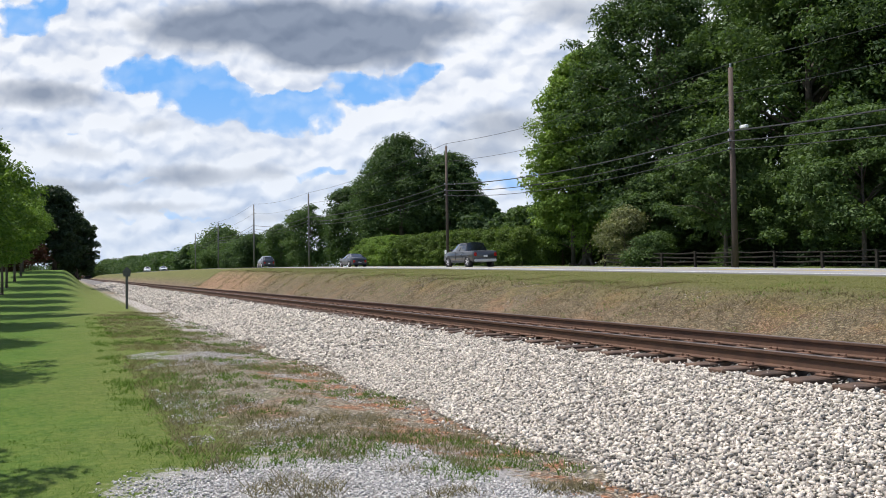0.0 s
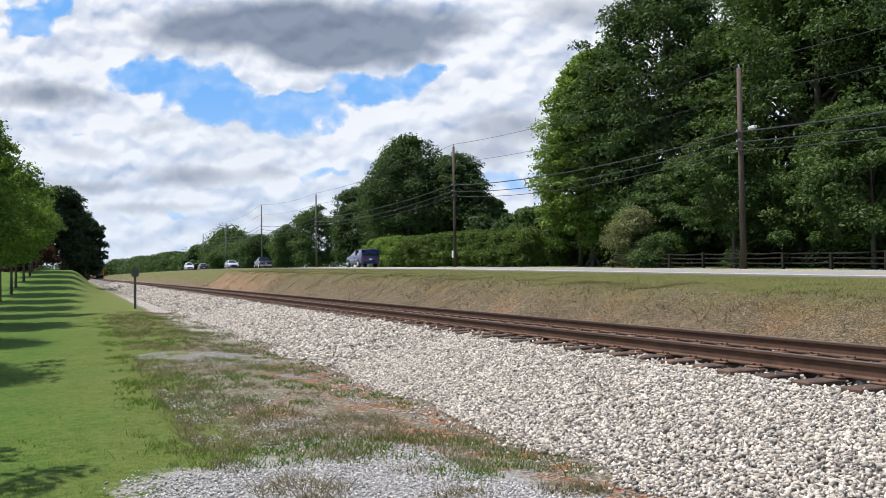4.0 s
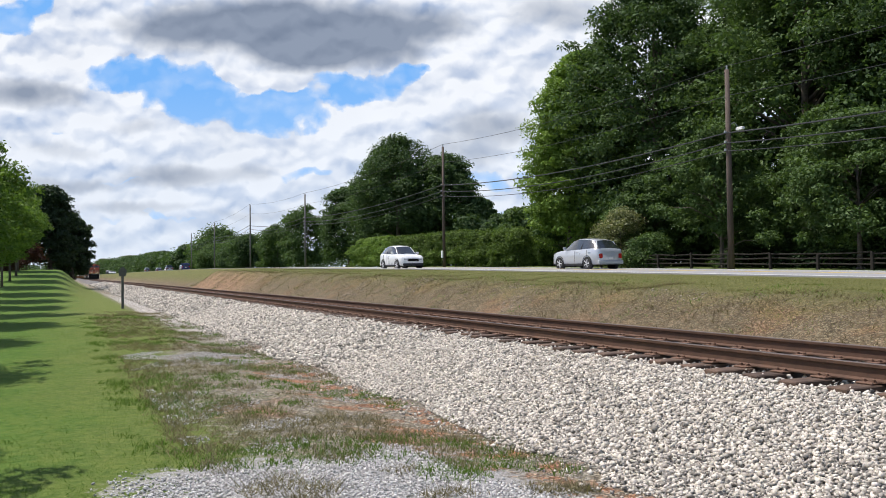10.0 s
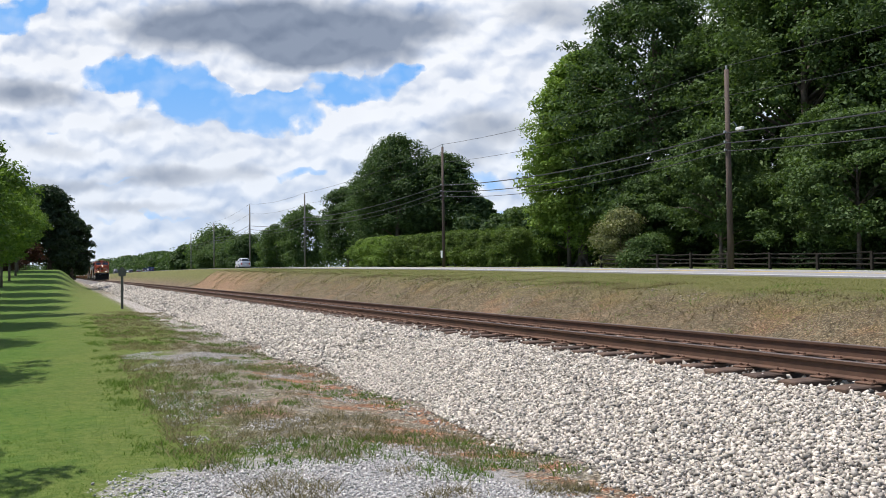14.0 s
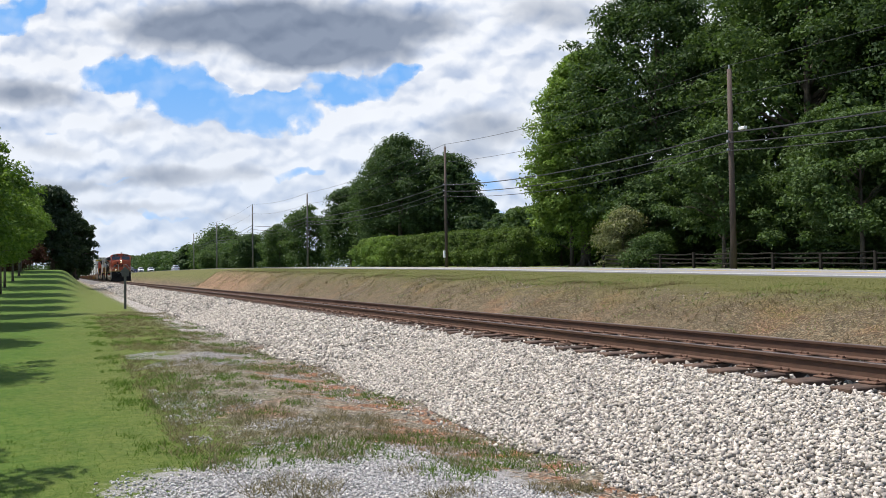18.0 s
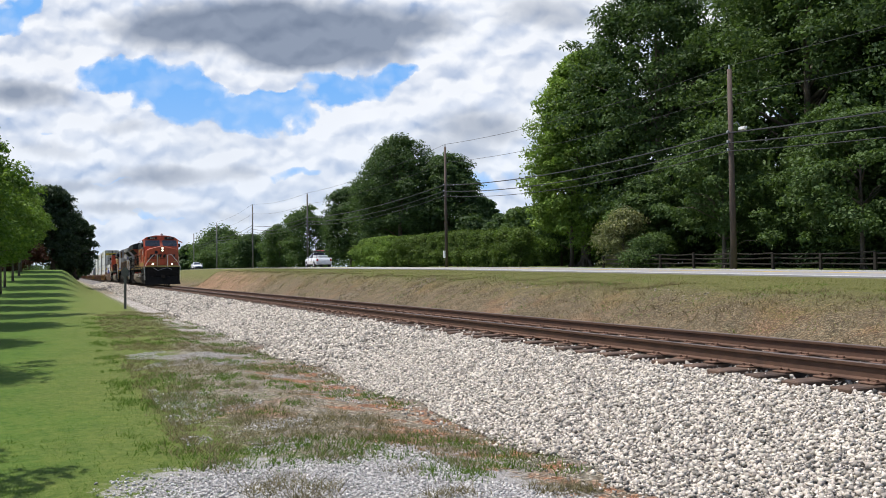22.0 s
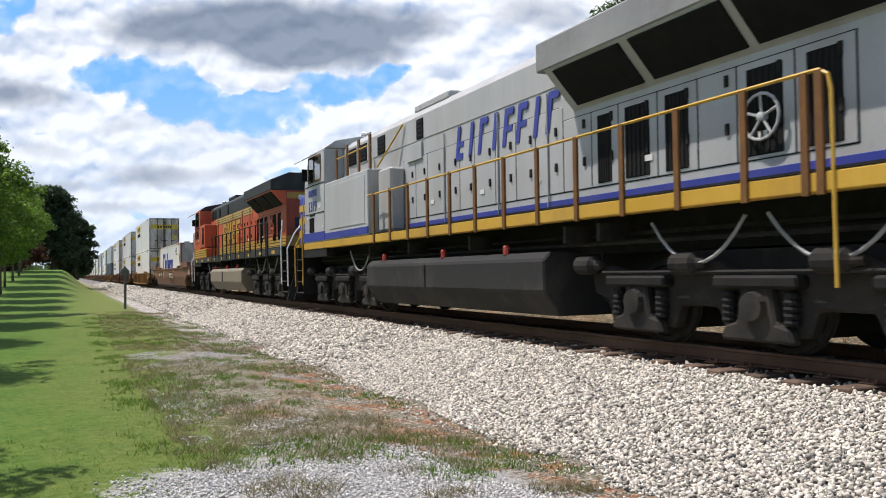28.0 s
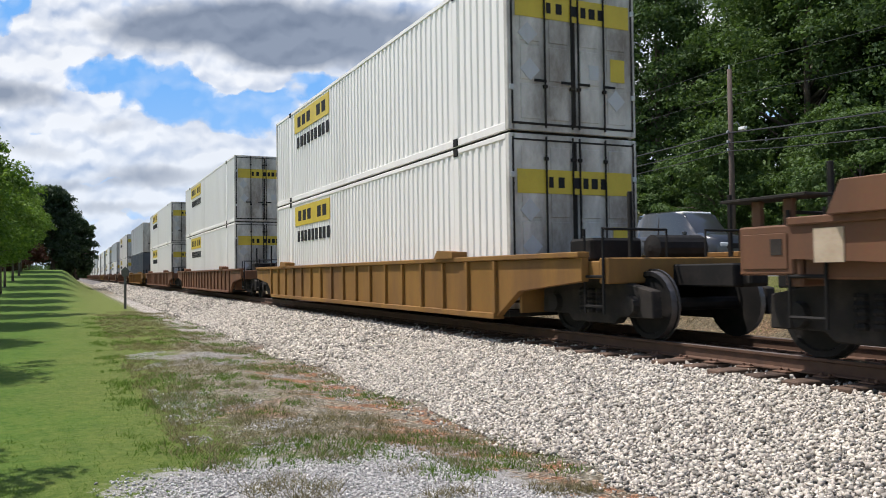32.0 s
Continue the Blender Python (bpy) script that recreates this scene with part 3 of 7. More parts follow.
heads = warped(2.0, 5.0, 0.5, 0.4, 0.35)
G, S = axes(heaped), axes(drawn_out)
gap = most(G, [(-5.2, 3.08, 1.15, 0.42, 1.15), (-4.1, 2.78, 1.2, 0.66, 1.3), (-2.75, 2.5, 1.25, 0.58, 1.25), (-1.5, 2.88, 1.3, 0.4, 1.15), (-0.5, 3.05, 0.6, 0.26, 0.95), (-7.45, 4.1, 0.62, 0.42, 1.0), (-7.0, 4.4, 0.6, 0.3, 0.9),
               (-2.1, 1.36, 0.9, 0.17, 0.62), (0.95, 1.2, 0.75, 0.34, 0.8), (1.4, 0.6, 0.5, 0.2, 0.6), (-5.6, 1.05, 0.9, 0.12, 0.5), (-6.6, 2.05, 0.5, 0.1, 0.45),
               (-5.2, 0.55, 1.6, 0.09, 0.45), (9.0, 2.0, 3.0, 1.0, 1.0), (-14.0, 3.0, 3.0, 1.2, 1.2)])
wisp = most(G, [(-3.35, 3.2, 0.6, 0.2, 1.1), (-2.5, 2.95, 0.72, 0.2, 1.2), (-1.9, 2.84, 0.35, 0.14, 0.8)])
gap = math_node(nt, "SUBTRACT", gap, math_node(nt, "MULTIPLY", wisp, 0.62))
shade = most(S, [(-2.6, 3.95, 3.3, 0.66, 1.2), (-1.9, 3.68, 2.3, 0.6, 1.3), (-4.0, 4.0, 1.9, 0.5, 1.0), (-0.2, 3.9, 1.2, 0.4, 0.8), (-7.2, 2.72, 1.25, 0.36, 0.85), (1.0, 2.15, 1.2, 0.5, 0.62), (0.6, 1.75, 1.0, 0.35, 0.5), (2.3, 4.2, 1.3, 0.4, 0.5),
                 (-4.5, 1.3, 1.3, 0.26, 0.6), (-6.4, 1.12, 1.2, 0.2, 0.5), (-5.1, 2.2, 0.6, 0.22, 0.4), (-3.4, 1.35, 0.8, 0.22, 0.45), (-5.2, 0.75, 1.6, 0.14, 0.42), (-3.0, 0.65, 1.2, 0.13, 0.35), (-6.4, 1.75, 0.8, 0.2, 0.4),
                 (8.0, 5.0, 4.0, 1.2, 0.9), (-13, 5, 3, 1.2, 0.9)])
b0, b1 = heap((0, 0), 0.85), heap((0.05, -0.22), 0.85)
c0, c1 = heap((3.1, 7.3), 1.9), heap((3.13, 7.18), 1.9)
relief = math_node(nt, "ADD", math_node(nt, "MULTIPLY", math_node(nt, "SUBTRACT", b0, b1), 2.6), math_node(nt, "MULTIPLY", math_node(nt, "SUBTRACT", c0, c1), 1.25))
lit = math_node(nt, "ADD", relief, 0.8, clamp=True)
edge = math_node(nt, "ADD", math_node(nt, "MULTIPLY_ADD", b0, -0.9, 0.42), math_node(nt, "MULTIPLY_ADD", c0, -0.5, 0.24))
gapn = ramp_node(nt, math_node(nt, "ADD", gap, edge), [(0.3, (0, 0, 0)), (0.42, (0.55, 0.55, 0.55)), (0.62, (1, 1, 1))]).outputs[0]
haze = math_node(nt, "DIVIDE", math_node(nt, "SUBTRACT", flat.outputs[1], -0.6), 3.6, clamp=True)
blue = mix_node(nt, haze, (0.5, 0.74, 1.02), (0.19, 0.48, 0.95))
blue = mix_node(nt, math_node(nt, "MULTIPLY", ramp_node(nt, c0, [(0.42, (0, 0, 0)), (0.75, (1, 1, 1))]).outputs[0], 0.4), blue, (0.62, 0.78, 0.98))
white = mix_node(nt, lit, (0.4, 0.53, 0.75), (1.04, 1.09, 1.12))
white = mix_node(nt, math_node(nt, "MULTIPLY_ADD", haze, -0.45, 0.45), white, (0.64, 0.81, 1.0))
shn = ramp_node(nt, math_node(nt, "MULTIPLY", shade, math_node(nt, "MULTIPLY_ADD", b0, 1.3, 0.5)), [(0.02, (0, 0, 0)), (0.5, (0.5, 0.5, 0.5)), (1.0, (0.95, 0.95, 0.95))]).outputs[0]
grey = mix_node(nt, lit, (0.17, 0.22, 0.305), (0.235, 0.298, 0.4))
cloud = mix_node(nt, shn, white, grey)
em = n.new("ShaderNodeEmission")
l.new(mix_node(nt, gapn, cloud, blue), em.inputs["Color"])
em.inputs["Strength"].default_value = 1.0
l.new(em.outputs[0], n["Material Output"].inputs["Surface"])
w, h0, h1 = 26 * 100 * K, -3 * 100 * K, 9 * 100 * K
sky_sheet = raw("backdrop", [(-w, h0, 0), (w, h0, 0), (w, h1, 0), (-w, h1, 0)], [(0, 1, 2, 3)], m)
tagged(sky_sheet, "broken white and grey cumulus clouds over blue sky", "sky", kind="structure")
SKY_POSE = heading(25.044, 1.633, -0.768) @ Matrix.Translation((0, 0, -SKY_D))
sky_sheet.matrix_basis = SKY_POSE
# ---- railway track ----
track = thing("railway_track", (XC, 0, 0), label="single railway track of rusty rails on dark timber ties", category="railway track", kind="structure")
prof = [(-0.07, -0.171), (0.07, -0.171), (0.07, -0.158), (0.012, -0.143), (0.009, -0.046), (0.034, -0.036), (0.036, -0.006), (0.03, 0.0), (-0.03, 0.0), (-0.036, -0.006), (-0.034, -0.036), (-0.009, -0.046), (-0.012, -0.143), (-0.07, -0.158)]
for sx in (-0.755, 0.755):
    bm = prism(B(), [(sx + a, b) for a, b in prof], -120, 1100, "y")
    for f in bm.faces:
        f.material_index = 1 if f.calc_center_median().z > -0.004 else 0
    part("rail", bm, [M["rail_side"], M["rail_top"]], track)
bm = box(B(), -1.3, -0.115, -0.36, 1.3, 0.115, -0.183, 0.012)
tie0 = part("tie", bm, M["tie"], track)
tie0.location = (0, -1.0, 0)
TIE = 0.52
plate0 = None
for k in range(1, 290):
    o = again(tie0, "tie", track, pose(RNG.uniform(-0.06, 0.06), -1.0 + k * TIE + RNG.uniform(-0.02, 0.02), RNG.uniform(-0.012, 0.004), 0, 0, RNG.uniform(-1.2, 1.2)))
    if k < 110:
        for sx in (-0.755, 0.755):
            if plate0 is None:
                bm = box(B(), -0.17, -0.09, -0.184, 0.17, 0.09, -0.168, 0.004)
                for ax in (-0.09, 0.09):
                    for ay in (-0.05, 0.05):
                        box(bm, ax - 0.016, ay - 0.014, -0.17, ax + 0.016, ay + 0.014, -0.14, 0.004)
                plate0 = part("tie_plate", bm, M["plate"], track)
                plate0.matrix_basis = pose(sx, -1.0 + k * TIE, 0)
            else:
                again(plate0, "tie_plate", track, pose(sx, -1.0 + k * TIE, 0))
bm = B()
for k in range(290, 900):
    box(bm, -1.3, -1.0 + k * TIE - 0.11, -0.36, 1.3, -1.0 + k * TIE + 0.11, -0.185)
tagged(part("far_ties", bm, M["tie"], track), kind="stuff")

# ---- stones ----
cube_v = np.array([(a, b, c) for a in (-0.72, 0.72) for b in (-0.72, 0.72) for c in (-0.72, 0.72)])
cube_t = np.array([(0, 1, 3), (0, 3, 2), (4, 6, 7), (4, 7, 5), (0, 4, 5), (0, 5, 1), (2, 3, 7), (2, 7, 6), (0, 2, 6), (0, 6, 4), (1, 5, 7), (1, 7, 3)])
oct_v = np.array([(1, 0, 0), (-1, 0, 0), (0, 1, 0), (0, -1, 0), (0, 0, 1), (0, 0, -1)], float)
oct_t = np.array([(0, 2, 4), (2, 1, 4), (1, 3, 4), (3, 0, 4), (2, 0, 5), (1, 2, 5), (3, 1, 5), (0, 3, 5)])


def stones(name, x, y, r, mat, sink=0.3, flat=0.9, rng=RNG, plain=False):
    k = len(x)
    ico_v, ico_t = (oct_v, oct_t) if plain else (cube_v, cube_t)
    ax = rng.normal(size=(k, 3))
    ax /= np.linalg.norm(ax, axis=1, keepdims=True)
    an = rng.uniform(0, 6.28, k)
    v = ico_v[None] * (1 + rng.uniform(-0.35, 0.3, (k, len(ico_v), 3))) + rng.uniform(-0.3, 0.3, (k, len(ico_v), 3)) * (1.0 if plain else 0.3)
    v = v * np.stack([rng.uniform(0.75, 1.4, k), rng.uniform(0.65, 1.1, k), rng.uniform(0.45, 0.95, k)], 1)[:, None, :]
    c, s = np.cos(an)[:, None, None], np.sin(an)[:, None, None]
    v = v * c + np.cross(ax[:, None, :], v) * s + ax[:, None, :] * (v * ax[:, None, :]).sum(-1, keepdims=True) * (1 - c)
    v[..., 2] *= flat
    v *= r[:, None, None]
    v += np.stack([x, y, land(x, y) + r * (1 - sink) * flat * 0.7 * rng.uniform(0.3, 1.9, k)], 1)[:, None, :]
    t = ico_t[None] + (np.arange(k) * len(ico_v))[:, None, None]
    return indexed_mesh(name, v.reshape(-1, 3), t.reshape(-1, 3), mat)


def scatter(n, x0, x1, y0, y1, rng=RNG):
    return rng.uniform(x0, x1, n), rng.uniform(y0, y1, n)


def stone_field(name, rows, plain):
    xs, yy, rs = [], [], []
    for cnt, a, b, c, d, r0, r1 in rows:
        x, y = scatter(cnt, a, b, c, d)
        toe = (x > 4.0 + 0.2 * hash_noise(y, x * 0.3, 0.9, 77) + 0.12 * hash_noise(x, y, 3.1, 78)) | (RNG.uniform(0, 1, cnt) < 0.05) | ((r1 < 0.02) & (RNG.uniform(0, 1, cnt) < 0.5))
        x, y = x[toe], y[toe]
        cnt = len(x)
        xs.append(x), yy.append(y), rs.append(RNG.uniform(r0, r1, cnt) * RNG.choice([0.7, 1.0, 1.25], cnt, p=[0.35, 0.45, 0.2]))
    o = stones(name, np.concatenate(xs), np.concatenate(yy), np.concatenate(rs), M["ballast"], sink=0.1, plain=plain)
    return tagged(o, "pale grey crushed granite ballast beside the rails", "ballast", kind="stuff")


stone_field("ballast", ((98000, 3.7, 6.6, 2.7, 14, 0.014, 0.028), (8000, 6.5, 9.1, 2.0, 20, 0.022, 0.04), (2600, 3.3, 4.2, 3, 30, 0.007, 0.018)), True)
stone_field("far_ballast", ((49000, 3.7, 6.6, 14, 34, 0.022, 0.042), (16000, 3.95, 6.6, 34, 80, 0.04, 0.07), (2500, 9.0, 10.8, 4, 40, 0.03, 0.05), (4000, 3.95, 6.6, 80, 170, 0.08, 0.12)), True)
x, y = scatter(34000, -0.6, 3.6, 4.6, 8.2)
fade = smooth01((x + 0.6 * hash_noise(x, y, 1.6, 11) + 0.1) / 0.7) * smooth01((7.35 - y + 0.8 * hash_noise(x, y, 1.8, 9) - 1.4 * smooth01((x - 2.7) / 0.9)) / 0.9)
keep = RNG.uniform(0, 1, len(x)) < fade
x, y = x[keep], y[keep]
tagged(stones("gravel", x, y, RNG.uniform(0.006, 0.014, len(x)), M["pea_gravel"]), "fine grey gravel of a worn driveway edge", "gravel", kind="stuff")
x, y = scatter(26000, 1.0, 3.5, 6.3, 18)
keep = hash_noise(x, y, 1.1, 21) + 0.6 * hash_noise(x, y, 3.3, 27) > 0.15
x, y = x[keep], y[keep]
tagged(stones("scattered_stones", x, y, RNG.uniform(0.004, 0.012, len(x)), M["pea_gravel"]), "loose pale stones strewn in the weeds", "stones", kind="stuff")


x, y = scatter(9000, 10.9, 14.2, 7, 40)
keep = hash_noise(x, y, 0.9, 23) + 0.6 * hash_noise(x, y, 3.0, 25) > 0.55
x, y = x[keep], y[keep]
tagged(stones("bank_stones", x, y, RNG.uniform(0.008, 0.026, len(x)), M["dull_stone"]), "pale stones and leaf litter strewn over the bank", "stones", kind="stuff")


# ---- grass ----
def blades(name, x, y, h, w, mat, lean=0.5, rng=RNG):
    k = len(x)
    a = rng.uniform(0, 6.28, k)
    z = land(x, y) - 0.005
    d = np.stack([np.cos(a), np.sin(a), 0 * a], 1)
    b = np.stack([x, y, z], 1)
    tip_dir = rng.normal(size=(k, 2)) * lean * h[:, None]
    tip = b + np.concatenate([tip_dir, h[:, None]], 1)
    v = np.stack([b - d * w[:, None], b + d * w[:, None], tip], 1)
    return fast_mesh(name, v.reshape(-1, 3), 3, mat)


x = RNG.uniform(-4.5, 2.3, 130000)
y = 5.5 + 30 * RNG.uniform(0, 1, 130000) ** 2.0
keep = (x + 0.5 * hash_noise(x, y, 1.5, 31) < 1.6) & ~((y < 7.0 + 0.4 * hash_noise(x, y, 2.2, 9)) & (x > 0.2))
x, y = x[keep], y[keep]
tagged(blades("lawn_grass", x, y, RNG.uniform(0.008, 0.026, len(x)), RNG.uniform(0.002, 0.005, len(x)), M["blade"], 0.9), "short mown green lawn", "grass", kind="stuff")


def tufts(name, n, x0, x1, y0, yspan, per, spread, h0, h1, mat, seed, thresh, lean, label, edge=None):
    """Small clumps of blades that splay outwards."""
    cx = RNG.uniform(x0, x1, n)
    cy = y0 + yspan * RNG.uniform(0, 1, n) ** 1.5
    keep = hash_noise(cx, cy, 1.3, seed) + 0.6 * hash_noise(cx, cy, 4.2, seed + 1) > thresh
    cx, cy = cx[keep], cy[keep]
    size = RNG.uniform(0.6, 1.4, len(cx))
    x = np.repeat(cx, per) + RNG.normal(size=len(cx) * per) * spread * np.repeat(size, per)
    y = np.repeat(cy, per) + RNG.normal(size=len(cx) * per) * spread * np.repeat(size, per)
    h = RNG.uniform(h0, h1, len(x)) * np.repeat(size, per)
    return tagged(blades(name, x, y, h, RNG.uniform(0.003, 0.007, len(x)), mat, lean), label, "weeds", kind="stuff")


tufts("weed_grass", 4200, 0.5, 4.0, 5.4, 30, 16, 0.05, 0.02, 0.075, M["blade"], 41, 0.1, 0.6, "patchy green weeds along the ballast")
tufts("dry_weeds", 4600, 0.9, 4.0, 5.2, 34, 16, 0.055, 0.015, 0.09, M["weed"], 51, -0.15, 0.9, "dry brown weeds along the ballast")
tufts("lawn_tufts", 1200, -4.0, 1.8, 6.0, 30, 12, 0.06, 0.015, 0.035, M["blade"], 71, 0.2, 0.9, "slightly longer tufts in the lawn")
x, y = scatter(40000, 10.9, 15.5, 7, 95)
keep = hash_noise(x, y, 1.4, 61) + 0.6 * hash_noise(x, y, 4.0, 63) > 0.1
x, y = x[keep], y[keep]
tagged(blades("bank_dry_grass", x, y, RNG.uniform(0.03, 0.11, len(x)), RNG.uniform(0.004, 0.011, len(x)), M["straw"], 1.0), "dry brown grass on the bank", "grass", kind="stuff")
x, y = scatter(60000, 12.5, 19.8, 7, 95)
tagged(blades("verge_grass", x, y, RNG.uniform(0.02, 0.06, len(x)), RNG.uniform(0.004, 0.009, len(x)), M["verge"], 1.0), "mown olive green road verge", "grass", kind="stuff")

tufts("bank_tufts", 4200, 11.0, 15.8, 6.5, 70, 9, 0.1, 0.03, 0.14, M["straw"], 81, 0.1, 0.9, "tussocks of dry grass on the bank")
tufts("bank_weeds", 1500, 11.2, 17.0, 6.5, 70, 9, 0.09, 0.03, 0.12, M["blade"], 91, 0.1, 0.9, "small green weeds on the bank")
# ---- trees ----
def crown_points(n_blobs, leaves_n, rx, ry, z0, z1, rng, lobe=0.36, top=0.75, low=0.6):
    """Leaf places and outward ways on many flat boughs of uneven size that fill a ragged crown and leave dark gaps."""
    zc = rng.uniform(0, 1, n_blobs) ** 0.9
    width = np.where(zc < 0.4, low + (1 - low) * zc / 0.4, 1 - top * ((zc - 0.4) / 0.6) ** 2)
    a = rng.uniform(0, 6.28, n_blobs)
    bulge = 1 + 0.13 * np.sin(3 * a + rng.uniform(0, 6) + 4 * zc) + 0.09 * np.sin(7 * a + 9 * zc)
    rad = rng.uniform(0.1, 1, n_blobs) ** 0.4 * width * bulge * (1 + rng.uniform(-0.16, 0.1, n_blobs))
    c = np.stack([np.cos(a) * rad * rx * (1 - lobe * 0.5), np.sin(a) * rad * ry * (1 - lobe * 0.5), z0 + (z1 - z0) * (0.06 + 0.9 * zc)], 1)
    br = lobe * min(rx, ry) * rng.choice([0.5, 0.8, 1.2], n_blobs, p=[0.4, 0.4, 0.2]) * rng.uniform(0.8, 1.2, n_blobs)
    pick = rng.choice(n_blobs, leaves_n, p=br**2 / (br**2).sum())
    d = rng.normal(size=(leaves_n, 3))
    d /= np.linalg.norm(d, axis=1, keepdims=True)
    d[:, 2] = np.where(rng.uniform(size=leaves_n) < 0.55, np.abs(d[:, 2]), d[:, 2])
    s = rng.uniform(0.1, 1.0, leaves_n) ** 0.5 * (1 + 0.25 * rng.uniform(size=leaves_n) ** 3)
    pts = c[pick] + d * (br[pick] * s)[:, None] * np.array([1.2, 1.2, 0.8])
    pts[:, 2] -= 0.1 * br[pick] * s * s
    pts[:, 2] = np.maximum(pts[:, 2], 0.05)
    return pts, d, c


def leaf_quads(pts, d, size, rng):
    k = len(pts)
    nrm = d * 0.55 + rng.normal(size=(k, 3)) * 0.5 + np.array([0, 0, 0.45])
    nrm /= np.linalg.norm(nrm, axis=1, keepdims=True)
    t = np.cross(nrm, rng.normal(size=(k, 3)))
    t /= np.linalg.norm(t, axis=1, keepdims=True) + 1e-9
    b = np.cross(nrm, t)
    s = (size * rng.uniform(0.6, 1.35, k))[:, None]
    sag = nrm * s * 0.25
    v = np.stack([pts - t * s, pts - b * s * 0.5 + sag, pts + t * s, pts + b * s * 0.5 + sag], 1)
    return v.reshape(-1, 3)


OUT = 1.06      # everything past the road stands this much farther out


def gz(x, y):
    return float(land(x, y))


def tree(name, at, height, rx, ry, crown0, n_blobs, n_leaf, leaf, mat, trunk_r, seed, label, group="", lobe=0.36, top=0.75, low=0.6, lean=0.0, rz=0.0, bark=None):
    rng = np.random.RandomState(seed)
    if at[0] > 25:
        at, height, rx, ry, crown0 = (at[0] * OUT, at[1] * OUT, gz(at[0] * OUT, at[1] * OUT)), height * OUT, rx * OUT, ry * OUT, crown0 * OUT
    t = thing(name, (at[0], at[1], at[2] - 0.05), rz, label=label, category="tree", group=group)
    pts, d, c = crown_points(n_blobs, n_leaf, rx, ry, crown0, height, rng, lobe, top, low)
    bm = B()
    tz = crown0 + (height - crown0) * 0.62
    axis = [(lean * z * 0.02 + 0.06 * trunk_r * math.sin(z), 0.05 * trunk_r * math.cos(1.3 * z), z) for z in np.linspace(0, tz, 7)]
    tube(bm, axis, trunk_r, 9, 0, trunk_r * 0.3)
    for k in range(5):
        a = k * math.tau / 5 + rng.uniform(-0.3, 0.3)
        tube(bm, [(math.cos(a) * trunk_r * 1.7, math.sin(a) * trunk_r * 1.7, -0.03), (math.cos(a) * trunk_r * 0.7, math.sin(a) * trunk_r * 0.7, trunk_r * 1.5)], trunk_r * 0.45, 5, 0, trunk_r * 0.2)
    part("trunk", bm, bark or M["bark"], t, smooth=True)
    bm = B()
    order = rng.permutation(len(c))[: min(22, len(c))]
    for k in order:
        z = max(crown0 * 0.75, min(tz * 0.95, c[k][2] * 0.72))
        s = Vector((lean * z * 0.02, 0, z))
        e = Vector(c[k])
        mid = s.lerp(e, 0.5) + Vector((0, 0, 0.12 * (e - s).length))
        tube(bm, [s, mid, e], trunk_r * 0.32, 5, 0, trunk_r * 0.06)
        if name == "great_oak":
            part("limb", bm, bark or M["bark"], t, smooth=True)
            bm = B()
    if name == "great_oak":
        bm.free()
    else:
        tagged(part("branchwork", bm, bark or M["bark"], t, smooth=True), kind="stuff")
    fast_mesh("crown", leaf_quads(pts, d, leaf, rng), 4, mat, t)
    return t


# young lawn trees in a row
lawn_tree = None
for k in range(12):
    y = 9.5 + 7.5 * k
    x = (-4.75 if k < 3 else -4.35) + 0.12 * math.sin(2.1 * k)
    if k % 3 == 0 and k < 9:
        src = tree("lawn_tree", (x, y, gz(x, y)), 8.2 + 0.4 * (k % 2), 2.7, 2.7, 1.9, 120, 17000, 0.095, M["leaf_lawn"], 0.1, 100 + k,
                   "young bright green maple on the mown lawn", "row of lawn trees", 0.22, 0.8, 0.6)
        if lawn_tree is None:
            lawn_tree = src
    else:
        copy_thing(src, pose(x, y, gz(x, y) - 0.05, 0, 0, 47 * k))

# dark tall trees past the lawn
for k, (x, y, h, r) in enumerate(((-1.9, 112, 10.6, 3.4), (0.6, 118, 8.6, 2.9), (0.8, 126, 6.6, 1.9), (-7, 110, 9.5, 4.2), (-12, 110, 9.5, 4.5), (-17, 112, 10, 4.5))):
    tree("dark_oak", (x, y, gz(x, y)), h, r, r, 0.4, 240, 20000, 0.2, M["leaf_dark"], 0.28, 200 + k, "tall dense dark green tree past the lawn", "dark trees past the lawn", 0.22, 0.75, 0.92)
for k, (x, y) in enumerate(((-3.9, 97), (-6.2, 94), (-8.8, 97))):
    tree("copper_shrub", (x, y, gz(x, y)), 2.6, 1.8, 1.8, 0.1, 18, 4000, 0.12, M["leaf_red"], 0.06, 240 + k, "low copper-leaved shrub at the end of the lawn", "copper shrubs", 0.45, 0.7, 0.9)

# great trees over the road
GREAT = ((37.3, 53.0, 17.5, 4.6), (39.8, 47.0, 22.0, 7.6), (42.0, 35.5, 24.0, 7.6), (41.0, 25.0, 24.0, 7.4), (44.0, 15.0, 23.0, 7.5), (46.5, 51.0, 20.0, 6.5), (52.0, 33.0, 24.0, 7.5), (53.0, 20.0, 23.0, 7.5), (50.0, 44.0, 24.0, 7.5), (47.5, 42.0, 25.0, 7.5), (48.0, 28.0, 25.0, 7.5))
for k, (x, y, h, r) in enumerate(GREAT):
    tree("great_oak", (x, y, 0), h, r, r, 2.0, 800 if k < 5 else 300, 62000 if k < 5 else 30000, 0.16 if k < 5 else 0.24, M["leaf_bright" if k == 0 else "leaf_mid" if k == 2 else "leaf_deep"], 0.45, 300 + k, "tall broad deep green oak behind the rail fence", "great oaks", 0.13, 0.8, 0.85)
